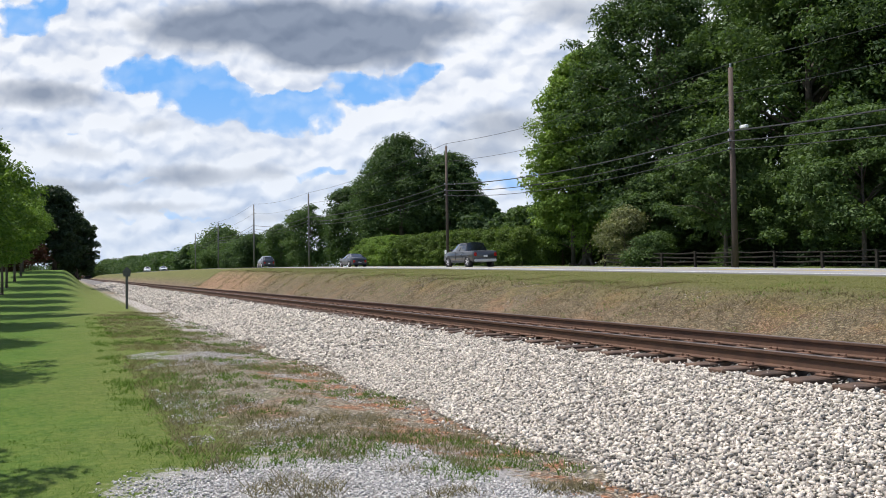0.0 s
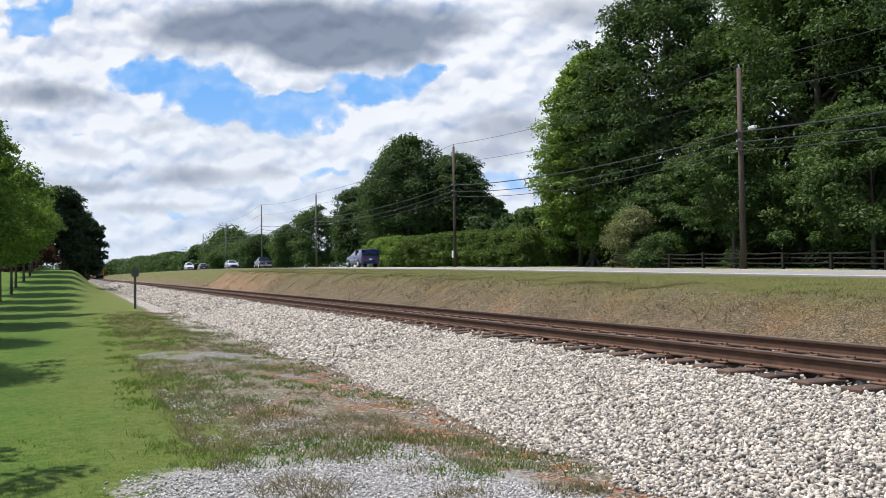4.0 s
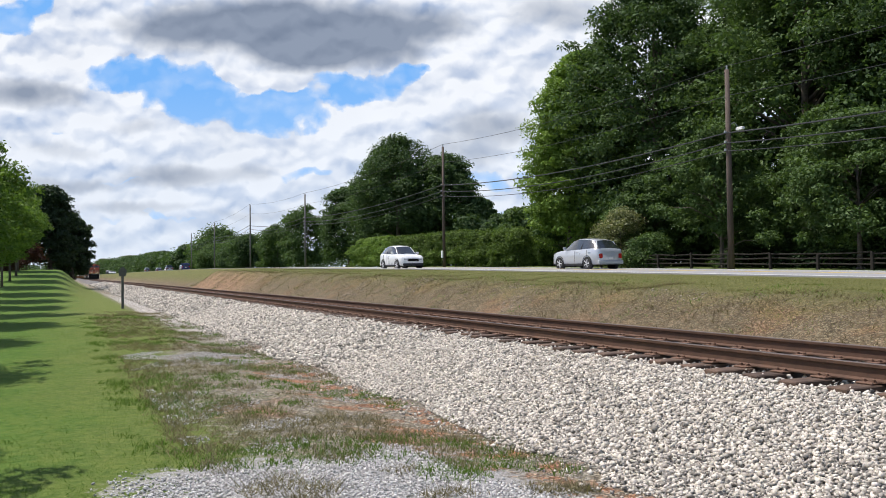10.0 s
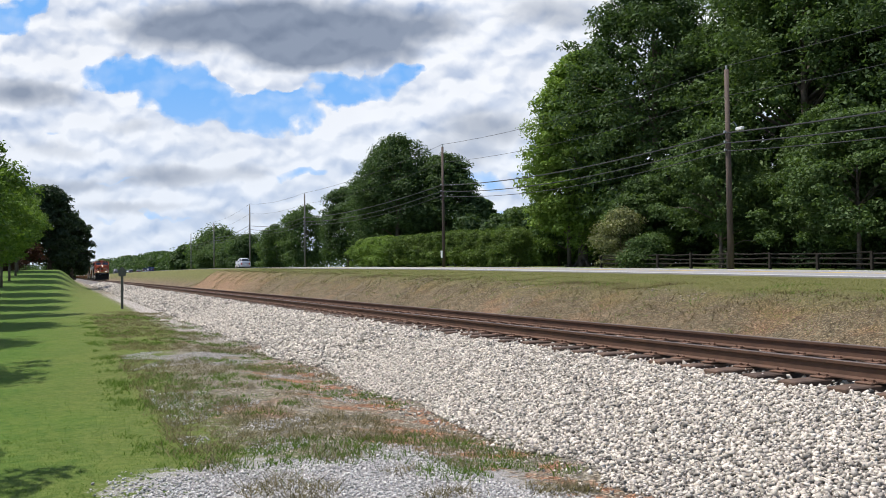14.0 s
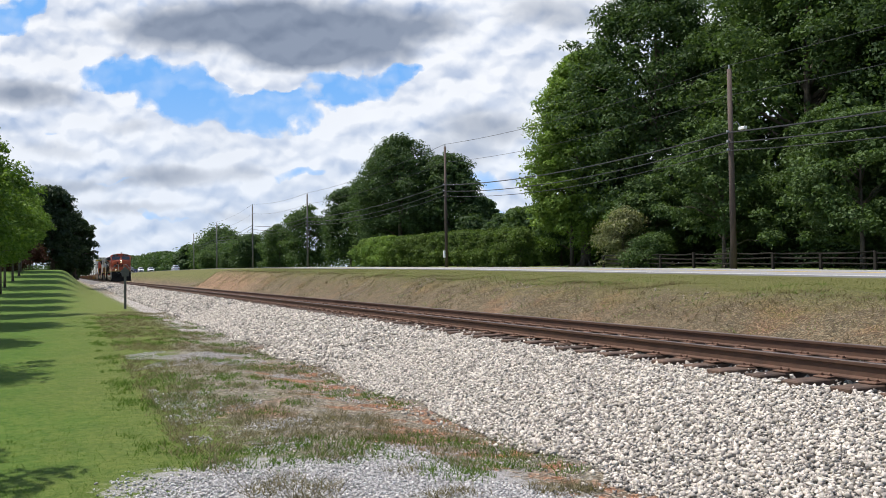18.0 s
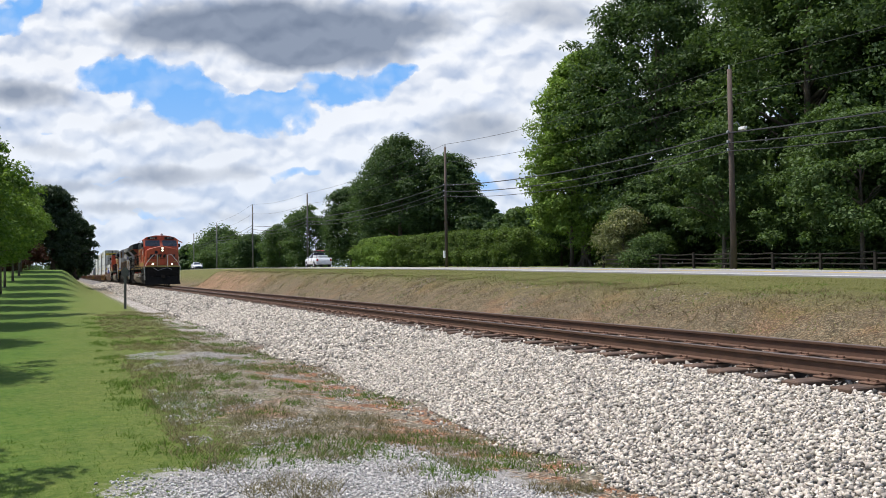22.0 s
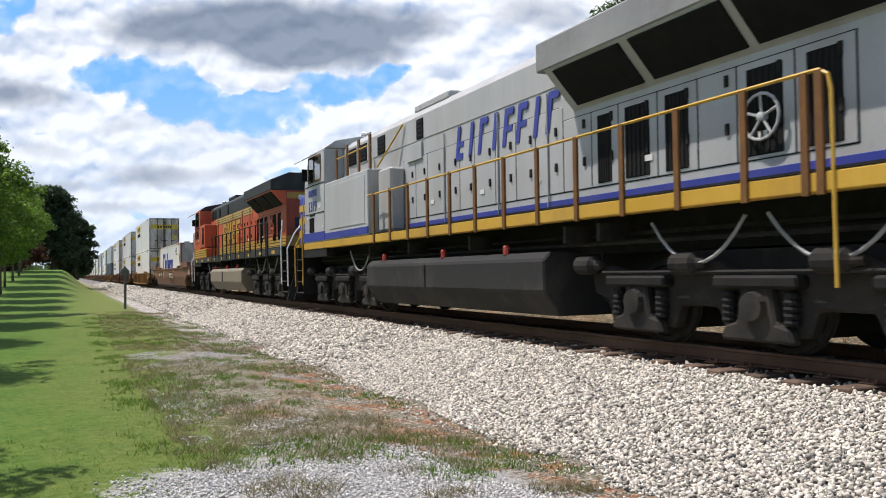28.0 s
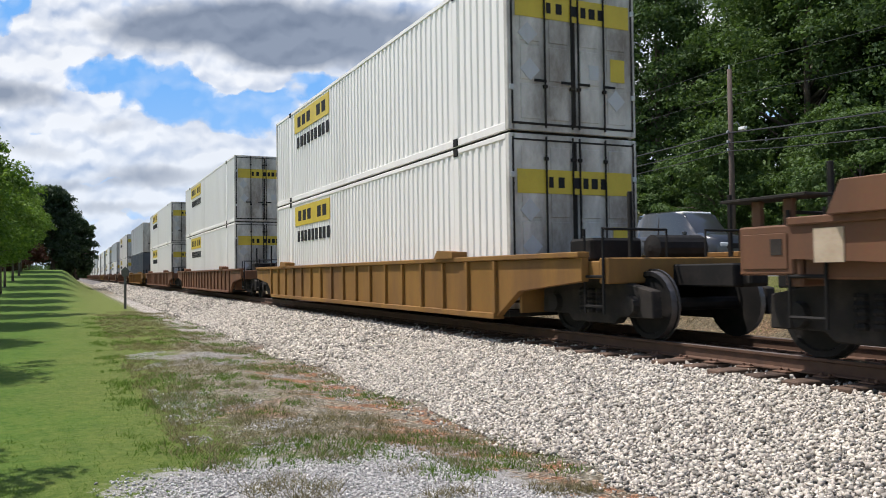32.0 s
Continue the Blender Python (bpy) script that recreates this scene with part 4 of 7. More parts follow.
# light green young trees on the outer edge
tree("tulip_tree", (36.4, 53.6, 0), 16.4, 3.5, 3.5, 0.5, 170, 26000, 0.12, M["leaf_bright"], 0.2, 330, "slim bright green tree at the edge of the grove", lobe=0.26, top=0.75, low=0.8)
# understorey
for k, (x, y, h, r) in enumerate(((33.8, 34.5, 8.0, 3.6), (33.5, 25.5, 7.5, 3.4), (34.0, 17.0, 7.0, 3.6), (35.0, 42.5, 6.0, 2.8), (36.5, 29.5, 8.5, 3.6), (35.5, 21.0, 7.5, 3.4), (34.5, 12.0, 7.5, 3.6))):
    tree("dogwood", (x, y, 0), h, r, r, 1.0, 110, 24000, 0.11, M["leaf_mid"], 0.14, 340 + k, "low spreading green dogwood under the oaks", "dogwoods", 0.2, 0.75, 0.85)
# dark thicket closing the grove behind
src = None
for k in range(24):
    x, y = 46.0 + 1.5 * math.sin(2.3 * k), 6.0 + 5.0 * k
    if k % 4 == 0:
        src = tree("thicket_shrub", (x, y, 0), 6.0, 3.2, 3.2, 0.05, 50, 7000, 0.28, M["leaf_deep"], 0.1, 350 + k, "dark dense shrub in the shade of the grove", "thicket shrubs", 0.36, 0.8, 0.95)
    else:
        copy_thing(src, pose(x * OUT, y * OUT, gz(x * OUT, y * OUT) - 0.05, 0, 0, 71 * k))
for k in range(9):
    x, y = 37.5 + 0.8 * math.sin(1.9 * k), 9.0 + 3.4 * k
    if k % 3 == 0:
        src = tree("fence_shrub", (x, y, 0), 2.6, 2.0, 2.0, 0.03, 40, 6000, 0.12, M["leaf_deep"], 0.06, 380 + k, "low dark shrub behind the rail fence", "fence shrubs", 0.4, 0.8, 0.95)
    else:
        copy_thing(src, pose(x * OUT, y * OUT, gz(x * OUT, y * OUT) - 0.05, 0, 0, 71 * k))
tree("grey_bush", (32.2, 41.6, 0), 3.6, 1.9, 1.9, 0.05, 70, 13000, 0.075, M["leaf_grey"], 0.08, 360, "rounded bush with pale cream blossom", lobe=0.34, top=0.75, low=0.9)
tree("green_bush", (32.0, 38.6, 0), 1.9, 1.5, 1.5, 0.03, 40, 7000, 0.085, M["leaf_mid"], 0.05, 361, "low rounded green bush", lobe=0.4, top=0.7, low=0.9)
# the mid-distance oak group
for k, (x, y, h, r) in enumerate(((39.2, 97.0, 17.4, 6.6), (38.6, 115.0, 12.4, 4.9), (43.6, 92.0, 14.6, 5.0), (46.6, 88.0, 8.6, 2.7), (42.0, 106.0, 16.6, 6.4))):
    tree("spreading_oak", (x, y, 0), h, r, r, 0.7, 480, 42000, 0.18, M["leaf_deep"], 0.4, 400 + k, "broad domed dark green oak beyond the hedge", "spreading oaks", 0.17, 0.68, 0.92)
# hedge along the road
hedge = None
for k in range(17):
    y = 55.0 + 2.3 * k
    x = 32.5 + 0.25 * math.sin(3.1 * k)
    h = 2.9 + 0.45 * math.sin(1.7 * k)
    if k % 4 == 0:
        src = tree("hedge_shrub", (x, y, 0), h, 1.5, 1.5, 0.03, 60, 9000, 0.1, M["leaf_bright" if k > 11 else "leaf_hedge"], 0.06, 420 + k, "clipped leafy green hedge shrub", "hedge shrubs", 0.4, 0.95, 0.95)
    else:
        copy_thing(src, pose(x * OUT, y * OUT, gz(x * OUT, y * OUT) - 0.05, 0, 0, 61 * k))
# trees behind the hedge gap
for k, (x, y, h, r) in enumerate(((44.0, 72.0, 6.0, 3.2), (46.0, 66.0, 8.0, 2.0), (40.0, 60.5, 5.0, 2.6), (50, 74, 6.5, 3.5))):
    tree("garden_tree", (x, y, gz(x, y)), h, r, r, 0.6, 40, 9000, 0.2, M["leaf_mid"], 0.14, 450 + k, "small green garden tree behind the hedge", "garden trees", 0.36, 0.6, 0.9)
tree("garden_conifer", (43.4, 75.0, 0), 6.2, 1.5, 1.5, 0.2, 90, 9000, 0.12, M["leaf_deep"], 0.1, 460, "small pointed conifer in the garden behind the hedge", lobe=0.28, top=0.98, low=1.0)
# trees farther down the road
FAR = ((38.2, 137, 11.2, 4.4), (36, 150, 8.5, 4.0), (38, 160, 9.0, 4.5), (35, 172, 7.0, 4.5), (36, 182, 6.5, 4.5), (36, 194, 6.0, 4.5), (38, 208, 6.5, 5.0), (37, 226, 6.5, 5.5), (45.7, 268, 12.9, 6.6), (40, 300, 9.0, 6.5), (44, 330, 9.0, 7.0), (40, 380, 9.0, 8.0), (42, 440, 10.0, 9.0), (34, 520, 10.0, 10.0), (22, 560, 9.0, 10.0), (8, 620, 9.0, 10.0), (-4, 600, 10.0, 11.0), (55, 124, 11, 4.5), (60, 150, 11, 5))
src = None
for k, (x, y, h, r) in enumerate(FAR):
    if k % 3 == 0 or k == 17:
        src = tree("roadside_tree", (x, y, gz(x, y)), h, r, r, 0.5, 70, 13000, 0.24 if y < 230 else 0.55, M["leaf_deep" if k % 2 else "leaf_mid"], 0.2, 470 + k, "leafy green roadside tree in the distance", "far roadside trees", 0.36, 0.8, 0.9)
        h0 = h
    else:
        o = copy_thing(src, pose(x * OUT, y * OUT, gz(x * OUT, y * OUT) - 0.05, 0, 0, 83 * k))
        o.scale = (h / h0,) * 3

# far woods that close the view behind the gardens and down the line
def far_woods(name, line, height, depth, n, leaf, mat, seed, label):
    rng = np.random.RandomState(seed)
    p = np.array(line, float)
    seg = np.linalg.norm(np.diff(p, axis=0), axis=1)
    u = rng.uniform(0, seg.sum(), n)
    cum = np.concatenate([[0], np.cumsum(seg)])
    x, y = np.interp(u, cum, p[:, 0]), np.interp(u, cum, p[:, 1])
    hh = height * (0.62 + 0.2 * hash_noise(u * 0.5, u * 0.1, 0.35, seed) + 0.14 * hash_noise(u, u * 0.3, 1.1, seed + 1))
    z = hh * rng.uniform(0, 1, n) ** 0.6
    pts = np.stack([x + rng.normal(size=n) * depth, y + rng.normal(size=n) * depth, land(x, y) + z], 1)
    d = rng.normal(size=(n, 3))
    d /= np.linalg.norm(d, axis=1, keepdims=True)
    o = fast_mesh(name, leaf_quads(pts, d, leaf, rng), 4, mat)
    return tagged(o, label, "woods", kind="stuff")


far_woods("garden_woods", ((64, -60), (66, 40), (62, 90), (58, 150), (54, 230)), 8.0, 2.0, 60000, 0.22, M["leaf_deep"], 700, "dark green woods behind the roadside gardens")
far_woods("distant_woods", ((50, 240), (46, 330), (40, 450), (20, 640), (-20, 660), (-60, 500), (-50, 200), (-24, 118)), 12.0, 3.5, 40000, 0.75, M["leaf_deep"], 710, "distant green woods down the line")

# ---- poles and wires ----
POLES = ((29.6, 29.6, 9.9, 0.17), (29.9, 63.3, 10.6, 0.15), (30.0, 108.6, 10.2, 0.15), (30.0, 145.3, 11.5, 0.16), (30.0, 184.0, 10.6, 0.16), (30.2, 222, 10.0, 0.16), (29.4, -4.0, 10.0, 0.17))
POLES = tuple((x * OUT, y * OUT, h * OUT, r) for x, y, h, r in POLES)
for k, (x, y, h, r) in enumerate(POLES):
    t = thing("utility_pole", (x, y, gz(x, y)), label="weathered brown timber utility pole carrying cables", category="utility pole", group="utility poles")
    part("pole", tube(B(), [(0, 0, -0.3), (0, 0, h)], r, 10, 0, r * 0.7), M["pole" if k in (0, 1, 6) else "pole_grey"], t, smooth=True)
    bm = B()
    tube(bm, [(0, 0, h), (0, 0, h + 0.22)], 0.05, 8)
    part("insulator", bm, M["galv"], t)
    for dz in (0.68, 0.63, 0.59):
        bm = box(B(), -r - 0.1, -0.05, h * dz, -r + 0.03, 0.05, h * dz + 0.12, 0.01)
        part("bracket", bm, M["galv"], t)
    if k == 0:
        bm = box(B(), 0.2, -0.75, h * 0.69, 0.42, -0.28, h * 0.69 + 0.16, 0.03)
        part("lamp_head", bm, M["white_box"], t, "white street lamp head")
        part("lamp_arm", tube(B(), [(0.05, 0, h * 0.72), (0.25, -0.2, h * 0.735), (0.3, -0.35, h * 0.71)], 0.025, 6), M["galv"], t)
    if k == 1:
        part("meter_box", box(B(), -r - 0.12, -0.12, 0.9, -r + 0.02, 0.12, 1.55, 0.02), M["white_box"], t)


def wire(p, q, sag, r, name="cable"):
    pts = [Vector(p).lerp(Vector(q), s) - Vector((0, 0, sag * 4 * s * (1 - s))) for s in (i / 14 for i in range(15))]
    o = link_mesh(name, tube(B(), pts, r, 5), M["wire"])
    return tagged(o, "black overhead cable slung between the utility poles", "cable", group="overhead cables")


order = (6, 0, 1, 2, 3, 4, 5)
for a, b in zip(order, order[1:]):
    (x0, y0, h0, r0), (x1, y1, h1, r1) = POLES[a], POLES[b]
    g0, g1 = gz(x0, y0), gz(x1, y1)
    for f, dx, sag, r in ((1.02, 0, 0.5, 0.016), (0.87, 0.0, 0.55, 0.014), (0.68, -0.2, 0.6, 0.04), (0.63, -0.2, 0.75, 0.032), (0.59, -0.2, 0.8, 0.022)):
        wire((x0 + dx, y0, g0 + h0 * f), (x1 + dx, y1, g1 + h1 * f), sag, r)

# ---- split rail fence ----
fence = thing("rail_fence", (33.0, 0, 0), label="weathered grey split-rail timber fence along the road", category="fence")
fy = [10.0 + 2.9 * k for k in range(13)]
for k, y in enumerate(fy):
    z = gz(33.0, y)
    bm = box(B(), -0.07, y - 0.07, z - 0.1, 0.07, y + 0.07, z + 0.85 + 0.1 * math.sin(5 * k), 0.015)
    part("post", bm, M["fence"], fence)
    if k + 1 < len(fy):
        z1 = gz(33.0, fy[k + 1])
        for hgt in (0.3, 0.56, 0.8):
            a, b = RNG.uniform(-0.05, 0.05, 2)
            part("rail", tube(B(), [(0.02, y, z + hgt + a), (0.02, (y + fy[k + 1]) / 2, (z + z1) / 2 + hgt - 0.02), (0.02, fy[k + 1], z1 + hgt + b)], 0.04, 5), M["fence"], fence)

# ---- marker post by the track ----
post = thing("marker_post", (2.55, 43.3, gz(2.55, 43.3)), label="leaning grey steel trackside post with a peaked sign seen edge-on", category="marker post")
part("post", box(B(), -0.06, -0.05, -0.2, 0.06, 0.05, 1.75, 0.01), M["post_dull"], post)
part("sign_plate", prism(B(), [(-0.16, 1.62), (0.16, 1.62), (0.2, 1.9), (0.0, 2.12), (-0.2, 1.9)], -0.08, -0.055, "y"), M["post_dull"], post)
# ---- the train ----
WHEELS = []      # (wheelset, place in its parent, radius, sense)


def letters(name, text, size, mat, parent, m, depth=0.004, spread=1.0):
    cu = bpy.data.curves.new(name, "FONT")
    cu.body, cu.size, cu.extrude, cu.align_x, cu.align_y = text, size, depth, "CENTER", "CENTER"
    cu.space_character = spread
    tmp = bpy.data.objects.new("tmp_text", cu)
    scene.collection.objects.link(tmp)
    me = bpy.data.meshes.new_from_object(tmp.evaluated_get(bpy.context.evaluated_depsgraph_get()))
    bpy.data.objects.remove(tmp)
    me.materials.append(mat)
    o = new(name, me)
    o.parent = parent
    o.matrix_basis = m
    return o


def side_m(s, x, y, z):
    """A text's pose on a side wall that faces s * x."""
    return Matrix.Translation((x, y, z)) @ (pose(0, 0, 0, 90, 0, 90) if s > 0 else pose(0, 0, 0, 90, 0, -90))


def wheelset(parent, y, r, half=0.755, sense=1, mat=None):
    bm = B()
    for s in (-1, 1):
        lathe(bm, [(s * (half - 0.06), r + 0.025), (s * (half - 0.03), r + 0.025), (s * (half - 0.025), r), (s * (half + 0.06), r - 0.008), (s * (half + 0.06), r - 0.07), (s * (half + 0.03), r - 0.085), (s * (half + 0.03), 0.17), (s * (half + 0.08), 0.15), (s * (half + 0.08), 0.02)], (0, 0, 0), "x", 24)
    lathe(bm, [(-half, 0.09), (half, 0.09)], (0, 0, 0), "x", 10)
    for s in (-1, 1):
        for k in range(3):
            a = k * math.tau / 3
            box(bm, s * (half + 0.075) - 0.02, math.cos(a) * 0.09 - 0.025, math.sin(a) * 0.09 - 0.025, s * (half + 0.075) + 0.02, math.cos(a) * 0.09 + 0.025, math.sin(a) * 0.09 + 0.025)
    for f in bm.faces:
        c = f.calc_center_median()
        f.material_index = 1 if math.hypot(c.y, c.z) > r - 0.012 and abs(f.normal.x) < 0.5 else 0
    o = part("wheelset", bm, [mat or M["black"], M["steel"]], parent, smooth=False)
    o.matrix_basis = pose(0, y, r)
    WHEELS.append((o, y, r, sense))
    return o


coil = [None]


def truck_loco(parent, yc, sense):
    t = thing("truck", (0, yc, 0))
    t.parent = parent
    t["label"] = "grimy three-axle truck with coil springs"
    ax = (-1.95, 0.0, 1.95)
    for y in ax:
        wheelset(t, y, 0.53, sense=sense)
    for s in (-1, 1):
        x0, x1 = (s * 0.98, s * 1.16) if s > 0 else (s * 1.16, s * 0.98)
        prof = [(-3.0, 0.62), (-2.72, 0.55), (-2.6, 0.22), (-1.4, 0.22), (-1.28, 0.5), (-0.68, 0.5), (-0.56, 0.22), (0.56, 0.22), (0.68, 0.5), (1.28, 0.5), (1.4, 0.22), (2.6, 0.22), (2.72, 0.55), (3.0, 0.62), (3.05, 0.86), (2.75, 1.0), (2.3, 0.9), (1.5, 0.9), (1.25, 1.02), (0.7, 1.02), (0.45, 0.9), (-0.45, 0.9), (-0.7, 1.02), (-1.25, 1.02), (-1.5, 0.9), (-2.3, 0.9), (-2.75, 1.0), (-3.05, 0.86)]
        part("side_frame", prism(B(), prof, x0, x1, "x", 0.03), M["truck"], t)
        for y in ax:
            bm = B()
            prism(bm, [(y - 0.5, 0.16), (y + 0.5, 0.16), (y + 0.44, 0.32), (y + 0.27, 0.36), (y + 0.2, 0.74), (y + 0.12, 0.82), (y - 0.12, 0.82), (y - 0.2, 0.74), (y - 0.27, 0.36), (y - 0.44, 0.32)], *sorted((s * 1.16, s * 1.3)), "x", 0.03)
            lathe(bm, [(s * 1.3, 0.17), (s * 1.37, 0.15), (s * 1.38, 0.05)], (0, y, 0.53), "x", 16)
            part("axle_box", bm, M["truck"], t)
            part("motor", box(B(), -0.68, y - 0.45, 0.2, 0.68, y + 0.45, 0.9, 0.05), M["black"], t) if s > 0 else None
            for d in (-0.42, 0.42):
                if coil[0] is None:
                    bm = B()
                    for q in range(5):
                        lathe(bm, [(q * 0.07, 0.075), (0.035 + q * 0.07, 0.09), (0.065 + q * 0.07, 0.075)], (0, 0, 0), "z", 10)
                    coil[0] = part("coil_spring", bm, M["black"], t)
                    coil[0].matrix_basis = pose(s * 1.22, y + d, 0.34)
                else:
                    again(coil[0], "coil_spring", t, pose(s * 1.22, y + d, 0.34))
            part("spring_cap", box(B(), s * 1.22 - 0.12, y - 0.58, 0.72, s * 1.22 + 0.12, y + 0.58, 0.86, 0.03), M["black"], t)
        for y in (-2.95, -1.0, 1.0, 2.9):
            bm = lathe(B(), [(-0.22, 0.1), (-0.18, 0.13), (0.14, 0.13), (0.2, 0.07), (0.32, 0.05)], (s * 1.3, y, 1.0), "y", 12)
            part("brake_cylinder", bm, M["truck"], t)
        part("brake_rod", tube(B(), [(s * 1.3, -2.6, 0.9), (s * 1.3, 2.6, 0.9)], 0.025, 6), M["truck"], t)
        part("sand_pipe", tube(B(), [(s * 1.05, -2.95, 1.2), (s * 1.08, -2.9, 0.6), (s * 0.9, -2.6, 0.15)], 0.025, 6), M["black"], t)
    part("bolster", box(B(), -1.0, -1.6, 0.75, 1.0, 1.6, 1.15), M["black"], t)
    return t


LIVERY = {
    "new_orange": dict(body="orange_worn", roof="green_dark", low="yellow", sill="black", tank="tank_tan", rail="black", post="black", cab="orange", rad="orange", radtop="green_dark", num="8212", step="white_paint"),
    "grey": dict(body="silver", roof="silver", low="blue", sill="yellow", tank="tank_dark", rail="yellow", post="post_brown", cab="silver", rad="silver", radtop="silver_dark", num="1319", step="yellow"),
    "old_orange": dict(body="orange", roof="green_dark", low="yellow", sill="green_dark", tank="tank_tan", rail="black", post="black", cab="orange", rad="orange", radtop="green_dark", num="4636", step="white_paint"),
}


def locomotive(style, label, sense):
    L = LIVERY[style]
    t = thing("locomotive", label=label, category="locomotive", group="locomotives")
    W, HW, F = 1.54, 1.0, 1.82          # half width, hood half width, floor
    old = style == "old_orange"
    HE, RS, RE = (8.6, 3.9, 8.62) if old else (8.7, 3.1, 8.88) if style == "grey" else (10.15, 4.1, 10.0)      # hood end, radiator start and end
    R0, R1, R2 = (3.84, 4.2, 4.47) if old else (3.86, 4.29, 4.49) if style == "grey" else (3.86, 4.36, 4.55)     # radiator bottom, eave, top
    # frame
    bm = prism(B(), [(-10.7, F - 0.3), (-10.3, 1.2), (-7.0, 1.18), (7.0, 1.18), (10.3, 1.2), (10.7, F - 0.3), (10.7, F - 0.002), (-10.7, F - 0.002)], -0.82, 0.82, "x")
    part("underframe", bm, M["black"], t)
    for s in (-1, 1):
        x0, x1 = sorted((s * 1.35, s * W))
        part("side_sill", box(B(), x0, -9.9, F - (0.19 if style == "grey" else 0.25), x1, 9.9, F, 0.015), M[L["sill"]], t)
        if style != "grey":
            c, d = sorted((s * W, s * (W + 0.006)))
            for k in range(10):
                part("reflector", box(B(), c, -9.3 + 2.0 * k, F - 0.19, d, -8.85 + 2.0 * k, F - 0.08), M["yellow" if k % 4 else "sign_yellow"], t)
        for k, zz in enumerate((1.42, 1.3)):
            part("underframe_pipe", tube(B(), [(s * (0.95 + 0.12 * k), -9.6, zz), (s * (0.95 + 0.12 * k), 9.6, zz)], 0.03, 6), M["truck"], t)
        for yy in (-4.6, -2.2, 0.6, 3.6, 4.4, 9.2):
            part("sill_bracket", box(B(), min(s * 0.83, s * 1.42), yy - 0.04, F - 0.5, max(s * 0.83, s * 1.42), yy + 0.04, F - 0.255, 0.01), M["truck"], t)
        x0, x1 = sorted((s * (HW + 0.002), s * W))
        part("walkway", box(B(), x0, -4.2, F + 0.003, x1, 10.5, F + 0.03), M["black"], t)
    # fuel tank
    tk = [(-1.4, 1.22), (-1.52, 1.1), (-1.52, 0.62), (-1.25, 0.26), (1.25, 0.26), (1.52, 0.62), (1.52, 1.1), (1.4, 1.22)]
    tank = part("fuel_tank", prism(B(), tk, -4.5, 3.2, "y", 0.03), M[L["tank"]], t)
    for s in (-1, 1):
        bm = B()
        for y in (-3.6, -0.5, 1.9):
            lathe(bm, [(1.2, 0.06), (1.33, 0.06), (1.36, 0.03)], (s * 1.4, y, 0), "z", 8)
        part("filler_cap", bm, M["lamp_red"], tank)
        part("sight_gauge", box(B(), s * 1.525 - 0.015, -1.2, 0.66, s * 1.525 + 0.015, -1.1, 1.08), M["truck" if style == "grey" else "black"], tank)
        if style == "new_orange":
            # flat black plate on the tank wall, standing in for a recess's shade
            part("recess_shade", box(B(), min(s * 1.5, s * 1.527), -4.1, 0.74, max(s * 1.5, s * 1.527), -0.3, 1.2), M["black"], tank)
            for yy in (-3.15, -1.25):
                part("air_reservoir", lathe(B(), [(-0.9, 0.05), (-0.85, 0.2), (0.85, 0.2), (0.9, 0.05)], (s * 1.42, yy, 0.97), "y", 14), M["tank_tan"], t)
    truck_loco(t, -6.95, sense)
    truck_loco(t, 6.95, sense)
    # hood
    hp = [(-HW, F), (-HW, 4.28), (-HW + 0.14, 4.45), (HW - 0.14, 4.45), (HW, 4.28), (HW, F)]
    hood = part("hood", prism(B(), hp, -7.73, HE, "y", 0.02), M[L["body"]], t)
    part("hood_roof", prism(B(), [(-HW - 0.012, 3.76), (-HW - 0.012, 4.285), (-HW + 0.135, 4.465), (HW - 0.135, 4.465), (HW + 0.012, 4.285), (HW + 0.012, 3.76)], -7.42, RS, "y", 0.01), M[L["roof"]], hood)
    for s in (-1, 1):
        def plate(name, y0, y1, z0, z1, mat, off=0.01, bev=0.008, holder=hood):
            a, b = sorted((s * (HW - 0.01), s * (HW + off)))
            return part(name, box(B(), a, y0, z0, b, y1, z1, bev), mat, holder)
        # doors along the hood
        plate("door_gap", -3.42, HE - 0.68, F + (0.5 if style != "grey" else 0.29), 3.21, M["grille"], 0.004, 0.0)
        plate("door_gap", -3.42, 2.9, 3.211, 3.43, M["grille"], 0.004, 0.0)
        y = -3.4
        k = 0
        while y < HE - 0.8:
            w = (0.72, 0.62, 0.8)[k % 3]
            door = plate("hood_door", y, y + w - 0.02, F + (0.52 if style != "grey" else 0.3), 3.42 if y < 2.9 else 3.2, M[L["body"]], 0.012)
            for zz in (2.45, 3.0):
                a, b = sorted((s * (HW + 0.01), s * (HW + 0.035)))
                part("latch", box(B(), a, y + w * 0.72, zz, b, y + w * 0.72 + 0.05, zz + 0.13), M["black"], door)
            if y > 3.4 and k % 4 != 1:
                plate("louvre", y + 0.14, y + w - 0.16, F + 0.34, 3.12, M["grille"], 0.022)
                for q in range(5):
                    yy = y + 0.17 + q * (w - 0.36) / 5
                    plate("slat", yy, yy + 0.025, F + 0.36, 3.1, M["black"], 0.034, 0.0)
            y += w
            k += 1
        for yy in (-1.9, 0.3, 2.2, 4.9, 6.8):
            plate("placard", yy, yy + 0.16, F + 0.52, F + 0.6, M["letter_white"], 0.024, 0.0)
        for yy in (-5.2, -1.2, 1.0, 2.6):
            a, b = sorted((s * (HW + 0.004), s * (HW + 0.03)))
            part("conduit", tube(B(), [(s * (HW + 0.03), yy, F + 0.1), (s * (HW + 0.03), yy, 3.7)], 0.016, 5), M[L["body"]], hood)
